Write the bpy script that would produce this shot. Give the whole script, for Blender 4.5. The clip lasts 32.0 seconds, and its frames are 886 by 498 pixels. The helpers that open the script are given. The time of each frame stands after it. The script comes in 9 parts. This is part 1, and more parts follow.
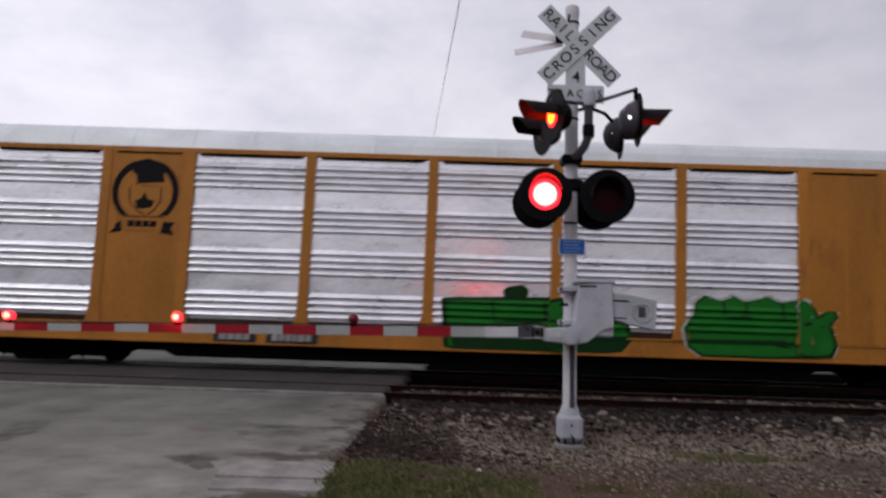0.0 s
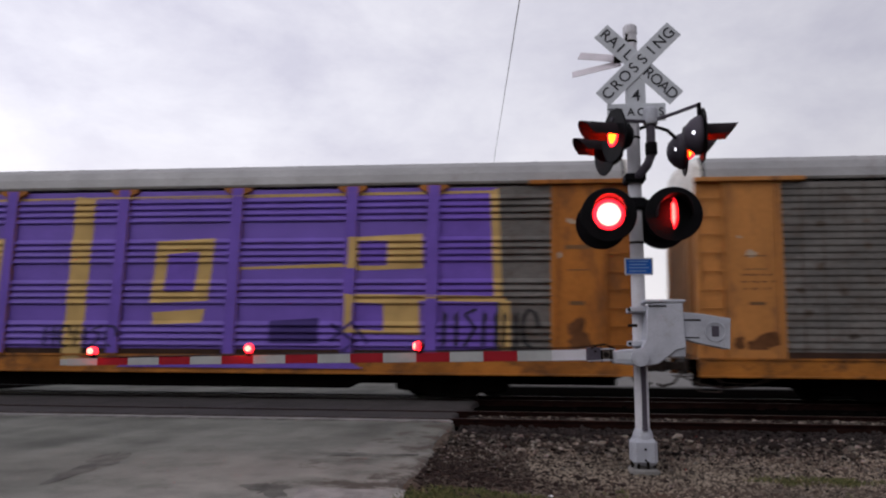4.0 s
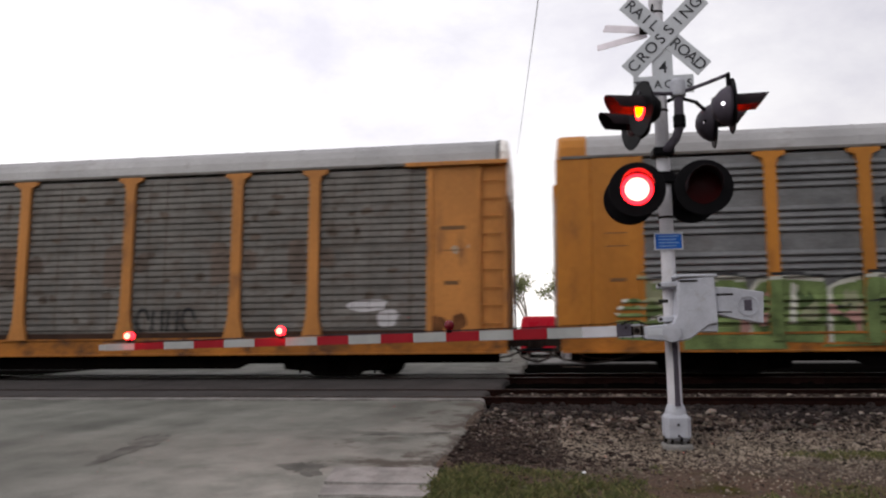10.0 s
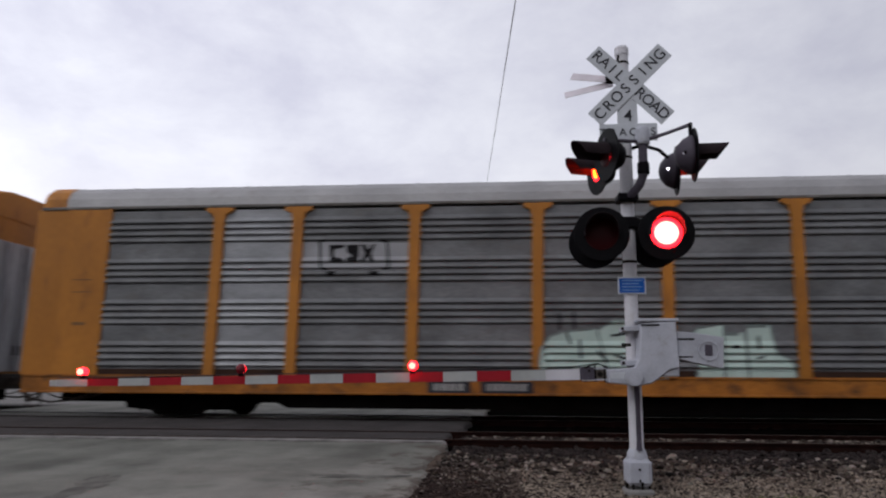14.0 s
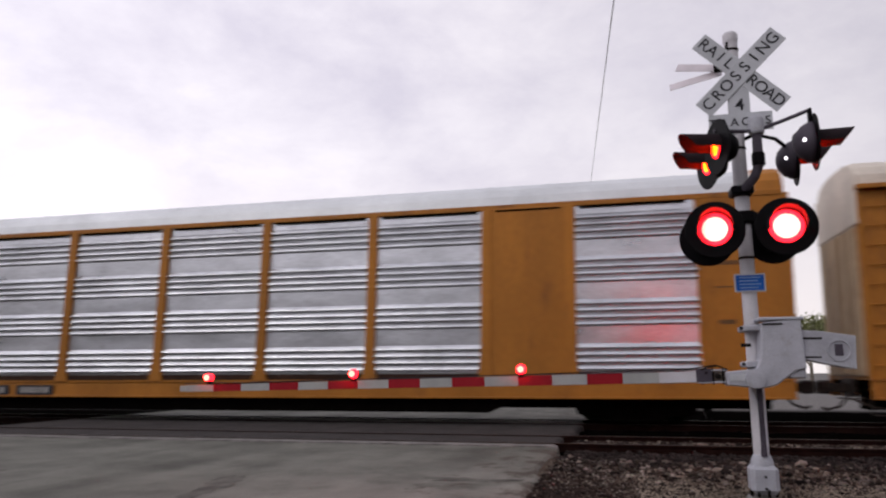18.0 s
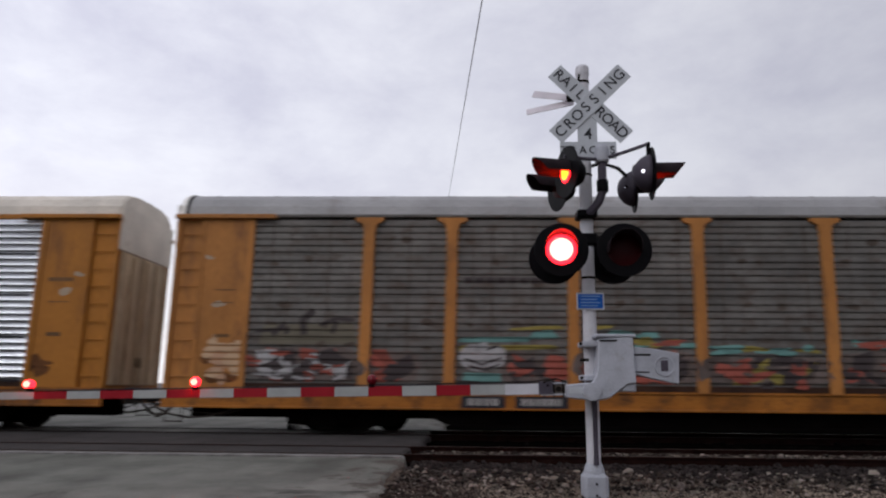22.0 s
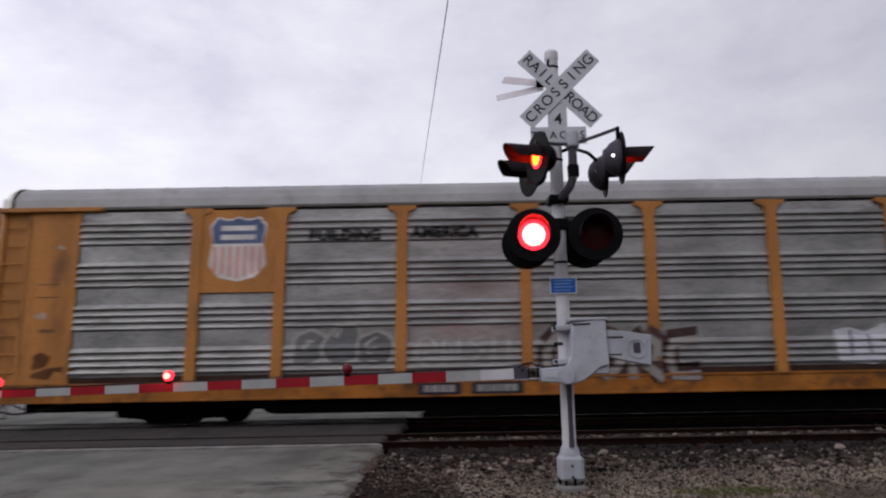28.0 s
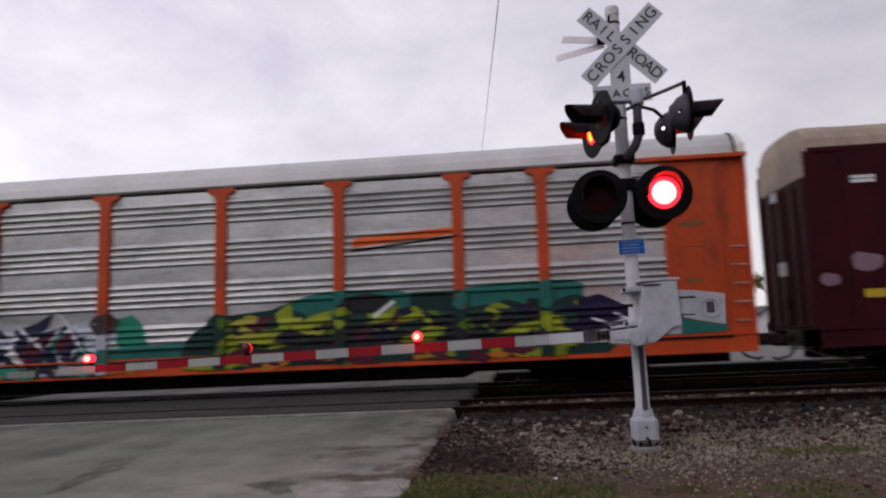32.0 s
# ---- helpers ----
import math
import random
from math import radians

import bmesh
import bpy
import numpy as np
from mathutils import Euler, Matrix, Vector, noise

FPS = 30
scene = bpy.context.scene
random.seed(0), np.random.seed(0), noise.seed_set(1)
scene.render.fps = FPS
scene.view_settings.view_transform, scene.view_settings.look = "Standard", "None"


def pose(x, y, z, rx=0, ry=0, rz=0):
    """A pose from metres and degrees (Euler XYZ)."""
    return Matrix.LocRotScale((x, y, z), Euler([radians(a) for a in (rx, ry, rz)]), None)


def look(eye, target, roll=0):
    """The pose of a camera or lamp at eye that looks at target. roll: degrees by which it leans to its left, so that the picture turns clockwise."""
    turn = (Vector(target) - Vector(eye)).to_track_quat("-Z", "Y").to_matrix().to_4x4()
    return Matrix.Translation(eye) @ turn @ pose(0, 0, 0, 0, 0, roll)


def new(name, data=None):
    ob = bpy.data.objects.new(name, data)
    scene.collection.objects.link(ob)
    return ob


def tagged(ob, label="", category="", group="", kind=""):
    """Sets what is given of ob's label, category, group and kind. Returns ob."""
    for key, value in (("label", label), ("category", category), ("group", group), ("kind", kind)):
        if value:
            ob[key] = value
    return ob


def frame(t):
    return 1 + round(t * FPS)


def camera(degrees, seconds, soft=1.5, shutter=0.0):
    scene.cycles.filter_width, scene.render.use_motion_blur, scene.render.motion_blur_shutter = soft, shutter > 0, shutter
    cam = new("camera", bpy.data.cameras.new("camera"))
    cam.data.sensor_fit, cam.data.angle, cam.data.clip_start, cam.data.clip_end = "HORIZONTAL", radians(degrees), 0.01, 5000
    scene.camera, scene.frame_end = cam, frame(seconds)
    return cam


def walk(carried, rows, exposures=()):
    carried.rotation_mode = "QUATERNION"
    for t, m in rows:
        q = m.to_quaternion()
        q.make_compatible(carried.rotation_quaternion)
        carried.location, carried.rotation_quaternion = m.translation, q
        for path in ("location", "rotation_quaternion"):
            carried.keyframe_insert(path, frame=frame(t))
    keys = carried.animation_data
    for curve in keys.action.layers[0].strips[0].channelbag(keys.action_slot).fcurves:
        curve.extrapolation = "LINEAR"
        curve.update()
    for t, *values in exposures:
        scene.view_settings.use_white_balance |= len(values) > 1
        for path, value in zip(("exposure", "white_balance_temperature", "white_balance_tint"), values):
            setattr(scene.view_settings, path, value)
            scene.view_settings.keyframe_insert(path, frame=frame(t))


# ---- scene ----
# ---- camera: handheld, standing beside the road ----
EYE = 1.165  # above the rail heads, which lie at z = 0
cam = camera(64.0, 32.0, soft=2.2, shutter=0.96)
# the phone reads its picture from the top row to the bottom one
scene.cycles.rolling_shutter_type, scene.cycles.rolling_shutter_duration = "TOP", 0.375
PATH = [
    (0.0, 0.35, 6.15, 1.85), (0.5, 5.85, 9.81, 1.37), (1.0, 8.74, 8.43, 1.31),
    (1.5, 1.65, 7.68, 2.71), (2.0, 2.58, 8.88, 2.26), (2.5, 4.71, 8.17, 2.33),
    (4.5, 5.44, 8.02, 0.17), (5.0, 4.78, 7.42, 0.25), (5.5, 3.36, 7.39, -0.54),
    (6.0, 6.10, 9.56, 0.59), (6.5, 3.86, 5.93, 1.31), (7.0, 4.81, 4.60, 1.05),
    (7.5, 6.89, 7.35, -0.25), (8.0, 7.11, 6.84, 0.51), (8.5, 6.55, 4.25, 1.33),
    (9.0, 10.30, 2.66, -0.08), (9.5, 6.87, 4.21, -0.11), (10.0, 7.76, 6.47, -0.65),
    (10.5, 12.01, 6.41, -0.78), (11.0, 13.42, 6.84, -1.34), (11.5, 13.28, 7.27, -1.35),
    (12.0, 11.46, 9.37, -0.21), (12.5, 6.44, 10.12, 1.54), (13.0, 4.30, 11.39, 0.10),
    (13.5, 6.44, 10.03, -0.53), (14.0, 5.00, 9.68, 0.22), (14.5, 4.18, 10.63, 0.38),
    (15.0, 5.67, 9.87, 1.65), (15.5, 4.27, 9.57, 1.35), (17.5, 14.33, 10.28, 1.06),
    (18.0, 13.53, 9.97, -0.22), (18.5, 9.24, 11.03, -0.48), (19.0, 6.12, 12.01, 1.85),
    (19.5, 5.81, 10.88, 1.09), (20.0, 4.17, 10.66, 1.19), (20.5, 2.57, 11.22, 1.33),
    (21.0, 1.29, 11.67, 1.89), (21.5, 1.25, 10.57, 1.36), (22.0, 1.81, 10.81, 0.49),
    (22.5, 2.12, 10.73, 0.70), (23.0, 2.11, 10.04, -0.01), (23.5, -0.19, 10.07, 0.40),
    (24.0, -1.61, 9.85, 1.13), (24.5, -0.27, 10.22, 0.82), (25.0, 1.03, 9.92, 0.83),
    (25.5, 1.37, 8.24, 1.18), (26.0, -1.57, 9.10, 2.01), (26.5, -2.49, 8.15, 0.07),
    (28.5, 0.04, 10.29, -0.85), (29.0, -0.23, 10.50, -0.04), (29.5, 0.10, 10.74, -0.04),
    (30.0, 2.62, 10.43, -1.35), (30.5, 3.69, 9.05, -1.60), (31.0, 4.78, 9.36, -1.53),
    (31.5, 5.06, 9.24, -1.23), (32.0, 4.97, 7.29, -2.58),
]
walk(cam, [(t, pose(0, 0, EYE) @ pose(0, 0, 0, 0, 0, yaw) @ pose(0, 0, 0, 90 + pitch, 0, 0) @ pose(0, 0, 0, 0, 0, roll)) for t, yaw, pitch, roll in PATH], [(0.0, 0.0, 6500, 10), (1.0, 0.05, 6350, 10), (2.5, 0.05, 6250, 10), (4.5, 0.0, 6550, 10), (6.2, 0.05, 6650, 8), (7.0, 0.54, 6600, 11), (7.6, 0.15, 6700, 10), (8.0, -0.08, 6450, 9), (8.5, 0.3, 6800, 11), (9.0, 0.71, 6850, 13), (9.6, 0.5, 6950, 10), (10.0, 0.4, 6800, 7), (10.6, 0.12, 6700, 8), (11.0, -0.05, 6600, 8), (12.0, 0.03, 6600, 8), (12.6, 0.05, 6400, 7), (13.2, 0.05, 6300, 7), (15.0, 0.0, 6500, 10), (18.0, 0.08, 6700, 13), (19.0, 0.05, 6400, 10), (20.5, -0.03, 6400, 9), (22.0, 0.0, 6350, 8), (24.0, 0.05, 6250, 7), (25.0, 0.05, 6250, 10), (29.0, 0.05, 6450, 10), (32.0, 0.0, 6550, 13)])

# ---- overcast sky and a soft sun ----
SUN_EL, SUN_AZ = radians(38), radians(215)
world = bpy.data.worlds.new("overcast_sky")
scene.world = world
world.use_nodes = True
wn, wl = world.node_tree.nodes, world.node_tree.links
wn.clear()
w_out, w_bg = wn.new("ShaderNodeOutputWorld"), wn.new("ShaderNodeBackground")
w_sky, w_co, w_map = wn.new("ShaderNodeTexSky"), wn.new("ShaderNodeTexCoord"), wn.new("ShaderNodeMapping")
w_sky.sky_type, w_sky.sun_disc, w_sky.sun_elevation, w_sky.sun_rotation = "NISHITA", False, SUN_EL, SUN_AZ
w_map.inputs["Scale"].default_value = (1.0, 1.0, 1.9)
w_noise, w_ramp, w_mix = wn.new("ShaderNodeTexNoise"), wn.new("ShaderNodeValToRGB"), wn.new("ShaderNodeMix")
w_noise.inputs["Scale"].default_value, w_noise.inputs["Detail"].default_value, w_noise.inputs["Roughness"].default_value = 4.6, 9.0, 0.60
w_noise.inputs["Distortion"].default_value = 0.15
w_ramp.color_ramp.elements[0].position, w_ramp.color_ramp.elements[0].color = 0.34, (0.73, 0.715, 0.835, 1)
w_ramp.color_ramp.elements[1].position, w_ramp.color_ramp.elements[1].color = 0.66, (0.95, 0.935, 1.02, 1)
w_sep, w_low, w_mix2 = wn.new("ShaderNodeSeparateXYZ"), wn.new("ShaderNodeMapRange"), wn.new("ShaderNodeMix")
w_low.inputs["From Min"].default_value, w_low.inputs["From Max"].default_value = 0.34, -0.02
w_low.interpolation_type = "SMOOTHSTEP"
w_scale = wn.new("ShaderNodeVectorMath")
w_scale.operation = "SCALE"
w_scale.inputs["Scale"].default_value = 0.09
w_mix.data_type = w_mix2.data_type = "RGBA"
w_mix.inputs["Factor"].default_value = 0.93
w_mix2.inputs[7].default_value = (1.13, 1.08, 1.10, 1)
wl.new(w_co.outputs["Generated"], w_map.inputs["Vector"])
wl.new(w_map.outputs["Vector"], w_noise.inputs["Vector"])
wl.new(w_noise.outputs["Fac"], w_ramp.inputs["Fac"])
wl.new(w_sky.outputs["Color"], w_scale.inputs[0])
wl.new(w_scale.outputs["Vector"], w_mix.inputs[6])
wl.new(w_ramp.outputs["Color"], w_mix.inputs[7])
wl.new(w_co.outputs["Generated"], w_sep.inputs["Vector"])
wl.new(w_sep.outputs["Z"], w_low.inputs["Value"])
wl.new(w_low.outputs["Result"], w_mix2.inputs["Factor"])
wl.new(w_mix.outputs[2], w_mix2.inputs[6])
w_side, w_tone = wn.new("ShaderNodeMapRange"), wn.new("ShaderNodeVectorMath")
w_tone.operation = "SCALE"
w_side.inputs["From Min"].default_value, w_side.inputs["From Max"].default_value = -0.7, 0.7
w_side.inputs["To Min"].default_value, w_side.inputs["To Max"].default_value = 1.15, 0.655
wl.new(w_sep.outputs["X"], w_side.inputs["Value"])
wl.new(w_side.outputs["Result"], w_tone.inputs["Scale"])
wl.new(w_mix2.outputs[2], w_tone.inputs[0])
wl.new(w_tone.outputs["Vector"], w_bg.inputs["Color"])
wl.new(w_bg.outputs["Background"], w_out.inputs["Surface"])
w_bg.inputs["Strength"].default_value = 0.98
sun = new("sun", bpy.data.lights.new("sun", "SUN"))
sun.data.energy, sun.data.angle, sun.data.color = 0.5, radians(25), (1.0, 0.96, 0.92)
sun.matrix_world = look((-12, -16, 17), (0, 0, 0))

# ---- materials ----
MATS = {}


def material(name, base, rough=0.6, metal=0.0, dark=0.7, light=1.15, scale=1.2, grain=45.0, bump=0.15, dirt=None, dirt_amount=0.0, stretch=(1, 1, 1), glow=0.0, spec=0.25):
    """A paint, metal or earth with broad stains, fine grain, grime in patches, and a slight relief."""
    if name in MATS:
        return MATS[name]
    m = bpy.data.materials.new(name)
    m.use_nodes = True
    n, l = m.node_tree.nodes, m.node_tree.links
    b = n["Principled BSDF"]
    co, mp = n.new("ShaderNodeTexCoord"), n.new("ShaderNodeMapping")
    mp.inputs["Scale"].default_value = stretch
    big, small = n.new("ShaderNodeTexNoise"), n.new("ShaderNodeTexNoise")
    big.inputs["Scale"].default_value, big.inputs["Detail"].default_value = scale, 6
    small.inputs["Scale"].default_value, small.inputs["Detail"].default_value = grain, 4
    info, add = n.new("ShaderNodeObjectInfo"), n.new("ShaderNodeVectorMath")
    add.operation = "MULTIPLY_ADD"
    add.inputs[1].default_value = (7.3, 3.1, 5.7)
    l.new(co.outputs["Object"], mp.inputs["Vector"])
    l.new(info.outputs["Random"], add.inputs[0])
    l.new(mp.outputs["Vector"], add.inputs[2])
    l.new(add.outputs["Vector"], big.inputs["Vector"])
    l.new(add.outputs["Vector"], small.inputs["Vector"])
    ramp = n.new("ShaderNodeMapRange")
    ramp.inputs["From Min"].default_value, ramp.inputs["From Max"].default_value = 0.3, 0.7
    ramp.inputs["To Min"].default_value, ramp.inputs["To Max"].default_value = dark, light
    l.new(big.outputs["Fac"], ramp.inputs["Value"])
    fine = n.new("ShaderNodeMapRange")
    fine.inputs["From Min"].default_value, fine.inputs["From Max"].default_value = 0.3, 0.7
    fine.inputs["To Min"].default_value, fine.inputs["To Max"].default_value = 1 - (1 - dark) * 0.5, 1 + (light - 1) * 0.6
    l.new(small.outputs["Fac"], fine.inputs["Value"])
    mul = n.new("ShaderNodeMath")
    mul.operation = "MULTIPLY"
    l.new(ramp.outputs["Result"], mul.inputs[0])
    l.new(fine.outputs["Result"], mul.inputs[1])
    tone = n.new("ShaderNodeVectorMath")
    tone.operation = "SCALE"
    tone.inputs[0].default_value = base
    l.new(mul.outputs["Value"], tone.inputs["Scale"])
    colour = tone.outputs["Vector"]
    if dirt:
        mask, mr, mix = n.new("ShaderNodeTexNoise"), n.new("ShaderNodeMapRange"), n.new("ShaderNodeMix")
        mask.inputs["Scale"].default_value, mask.inputs["Detail"].default_value, mask.inputs["Roughness"].default_value = scale * 2.3, 8, 0.65
        mr.inputs["From Min"].default_value, mr.inputs["From Max"].default_value = 0.62 - 0.3 * dirt_amount, 0.82 - 0.3 * dirt_amount
        mix.data_type = "RGBA"
        mix.inputs[7].default_value = (*dirt, 1)
        l.new(add.outputs["Vector"], mask.inputs["Vector"])
        l.new(mask.outputs["Fac"], mr.inputs["Value"])
        l.new(mr.outputs["Result"], mix.inputs["Factor"])
        l.new(colour, mix.inputs[6])
        colour = mix.outputs[2]
    l.new(colour, b.inputs["Base Color"])
    rr = n.new("ShaderNodeMapRange")
    rr.inputs["To Min"].default_value, rr.inputs["To Max"].default_value = max(0.05, rough - 0.12), min(1.0, rough + 0.12)
    l.new(big.outputs["Fac"], rr.inputs["Value"])
    l.new(rr.outputs["Result"], b.inputs["Roughness"])
    b.inputs["Metallic"].default_value = metal
    b.inputs["Specular IOR Level"].default_value = spec
    if bump:
        bp = n.new("ShaderNodeBump")
        bp.inputs["Strength"].default_value, bp.inputs["Distance"].default_value = bump, 0.01
        l.new(small.outputs["Fac"], bp.inputs["Height"])
        l.new(bp.outputs["Normal"], b.inputs["Normal"])
    if glow:
        b.inputs["Emission Color"].default_value, b.inputs["Emission Strength"].default_value = (*base, 1), glow
    MATS[name] = m
    return m


YELLOW = material("yellow_wagon_paint", (0.37, 0.145, 0.020), 0.55, 0, 0.78, 1.15, 0.7, 20, 0.05, (0.15, 0.06, 0.018), 0.2, (1, 1, 0.35))
YELLOW_WORN = material("worn_yellow_wagon_paint", (0.43, 0.180, 0.045), 0.6, 0, 0.70, 1.15, 0.9, 25, 0.06, (0.14, 0.065, 0.03), 0.3, (1, 1, 0.35))
YELLOW_BROWN = material("brown_stained_yellow_paint", (0.33, 0.115, 0.016), 0.6, 0, 0.6, 1.2, 0.9, 25, 0.06, (0.10, 0.04, 0.015), 0.38, (1, 1, 0.35))
BLADE_WHITE = material("clean_white_blade", (0.62, 0.57, 0.60), 0.5, 0, 0.9, 1.05, 5, 60, 0.03)
SILL_WORN = material("stained_yellow_sill_paint", (0.34, 0.125, 0.018), 0.65, 0, 0.55, 1.25, 1.1, 25, 0.08, (0.07, 0.03, 0.014), 0.42, (0.8, 1, 1))
ORANGE = material("orange_wagon_paint", (0.49, 0.062, 0.011), 0.55, 0, 0.75, 1.1, 0.8, 20, 0.05, (0.15, 0.035, 0.014), 0.25, (1, 1, 0.4))
MAROON = material("maroon_wagon_paint", (0.036, 0.005, 0.008), 0.6, 0, 0.75, 1.2, 0.8, 20, 0.05, (0.02, 0.005, 0.006), 0.2, spec=0.08)
SILVER = material("bright_galvanised_steel", (0.63, 0.65, 0.69), 0.32, 0.85, 0.74, 1.12, 1.4, 14, 0.02, (0.36, 0.36, 0.39), 0.15, (0.5, 1, 1.6))
SILVER_NEW = material("new_galvanised_steel", (0.90, 0.90, 0.95), 0.30, 0.6, 0.80, 1.1, 1.4, 14, 0.02, (0.48, 0.49, 0.53), 0.15, (0.5, 1, 1.6))
GREY_OLD = material("dull_galvanised_steel", (0.128, 0.119, 0.109), 0.62, 0.15, 0.6, 1.25, 1.2, 14, 0.08, (0.080, 0.060, 0.048), 0.4, (0.8, 1, 1.2))
GREY_MID = material("weathered_galvanised_steel", (0.142, 0.144, 0.147), 0.55, 0.25, 0.65, 1.25, 1.3, 14, 0.07, (0.12, 0.115, 0.11), 0.3, (0.7, 1, 1.3))
PURPLE = material("purple_spray_paint", (0.15, 0.085, 0.40), 0.45, 0, 0.85, 1.1, 1.0, 30, 0.04)
ROOF_GREY = material("grey_roof_sheet", (0.31, 0.305, 0.305), 0.55, 0.3, 0.8, 1.15, 0.8, 18, 0.05, (0.22, 0.20, 0.19), 0.2)
ROOF_LIGHT = material("pale_roof_sheet", (0.66, 0.69, 0.71), 0.45, 0.35, 0.85, 1.1, 0.8, 18, 0.05)
ROOF_CREAM = material("cream_roof_sheet", (0.66, 0.60, 0.52), 0.55, 0, 0.8, 1.1, 0.8, 18, 0.05, (0.4, 0.33, 0.26), 0.15)
WHITE = material("white_metal_paint", (0.58, 0.57, 0.60), 0.5, 0, 0.85, 1.08, 3, 60, 0.05, (0.45, 0.42, 0.40), 0.1)
GREY_PAINT = material("pale_grey_metal_paint", (0.42, 0.43, 0.475), 0.5, 0, 0.82, 1.1, 4, 60, 0.06, (0.30, 0.28, 0.27), 0.15)
END_WHITE = material("white_end_paint", (0.78, 0.75, 0.71), 0.55, 0, 0.8, 1.1, 2, 30, 0.05, (0.35, 0.28, 0.2), 0.2)
BLACK = material("black_metal_paint", (0.0035, 0.0032, 0.004), 0.5, 0, 0.8, 1.3, 4, 60, 0.06, spec=0.06)
HOOD = material("matt_black_hood", (0.018, 0.013, 0.015), 0.65, 0, 0.8, 1.3, 4, 60, 0.06, spec=0.03)
# grime near black: the shade under the wagons is in the colour
UNDER = material("grime_and_shade_black", (0.0028, 0.0024, 0.0022), 0.95, 0, 0.6, 1.4, 2, 30, 0.2, (0.006, 0.004, 0.003), 0.1, spec=0.0)
STEEL_DARK = material("dark_wheel_steel", (0.010, 0.008, 0.007), 0.75, 0.1, 0.7, 1.3, 4, 40, 0.1, spec=0.08)
RUST = material("rusty_steel", (0.013, 0.0058, 0.0045), 0.9, 0.0, 0.6, 1.4, 4, 50, 0.3, spec=0.06)
RAIL_TOP = material("polished_rail_head", (0.05, 0.038, 0.034), 0.5, 0.6, 0.8, 1.1, 2, 40, 0.03)
RED_STRIPE = material("red_reflective_sheet", (0.27, 0.006, 0.014), 0.4, 0, 0.9, 1.1, 6, 80, 0.03)
WHITE_STRIPE = material("white_reflective_sheet", (0.36, 0.37, 0.36), 0.4, 0, 0.88, 1.06, 6, 80, 0.03)
BLUE = material("blue_sign_sheet", (0.008, 0.10, 0.42), 0.4, 0, 0.92, 1.06, 6, 80, 0.02)
SIGN = material("white_sign_sheet", (0.50, 0.52, 0.55), 0.45, 0, 0.9, 1.05, 5, 60, 0.03)
LETTER = material("black_sign_paint", (0.02, 0.02, 0.025), 0.5, 0, 0.8, 1.2, 6, 60, 0.02)
TIMBER = material("creosoted_timber", (0.012, 0.009, 0.008), 0.95, 0, 0.6, 1.4, 3, 30, 0.5, None, 0, (0.4, 3, 3), spec=0.1)
LENS_RING = material("red_lens_glass_lit", (1.0, 0.012, 0.022), 0.3, 0, 1, 1, 1, 1, 0, glow=5.0)
LENS_LIT = material("lit_red_lens", (1.0, 0.022, 0.018), 0.3, 0, 1, 1, 1, 1, 0, glow=60.0)
LENS_SIDE = material("lit_amber_red_lens", (1.0, 0.022, 0.001), 0.3, 0, 1, 1, 1, 1, 0, glow=50.0)
LENS_GATE = material("lit_gate_lamp", (1.0, 0.022, 0.016), 0.3, 0, 1, 1, 1, 1, 0, glow=45.0)
LENS_DARK = material("dark_red_lens", (0.03, 0.002, 0.003), 0.4, 0, 0.9, 1.1, 10, 90, 0.1, spec=0.08)
PEEP = material("lit_sight_glass", (0.95, 0.92, 1.0), 0.3, 0, 1, 1, 1, 1, 0, glow=3.0)
HOUSING = material("aluminium_lamp_housing", (0.066, 0.056, 0.074), 0.6, 0.0, 0.8, 1.1, 4, 50, 0.05)

# ---- mesh helpers ----


def part(name, bm, mat, parent=None, label="", m=None):
    me = bpy.data.meshes.new(name)
    bm.to_mesh(me)
    bm.free()
    return piece(name, me, mat, parent, label, m)


def piece(name, me, mat, parent=None, label="", m=None):
    """An object on a mesh that others may share."""
    if mat and not me.materials:
        me.materials.append(mat)
    ob = new(name, me)
    if parent:
        ob.parent = parent
    if m is not None:
        ob.matrix_basis = m
    if label:
        ob["label"] = label
    return ob


def thing(name, label, category, group="", m=None, kind=""):
    ob = tagged(new(name), label, category, group, kind)
    if m is not None:
        ob.matrix_basis = m
    return ob


def box(x0, x1, y0, y1, z0, z1, bevel=0.0, bm=None):
    bm = bm or bmesh.new()
    made = bmesh.ops.create_cube(bm, size=1.0, matrix=Matrix.Translation(((x0 + x1) / 2, (y0 + y1) / 2, (z0 + z1) / 2)) @ Matrix.Diagonal((x1 - x0, y1 - y0, z1 - z0, 1)))
    if bevel:
        edges = list({e for v in made["verts"] for e in v.link_edges})
        bmesh.ops.bevel(bm, geom=edges, offset=bevel, segments=1, affect="EDGES")
    return bm


def rod(a, b, r, seg=12, bm=None, r2=None):
    """A round bar from a to b."""
    bm = bm or bmesh.new()
    a, b = Vector(a), Vector(b)
    turn = (b - a).to_track_quat("Z", "Y").to_matrix().to_4x4()
    bmesh.ops.create_cone(bm, cap_ends=True, segments=seg, radius1=r, radius2=r if r2 is None else r2, depth=(b - a).length, matrix=Matrix.Translation((a + b) / 2) @ turn)
    return bm


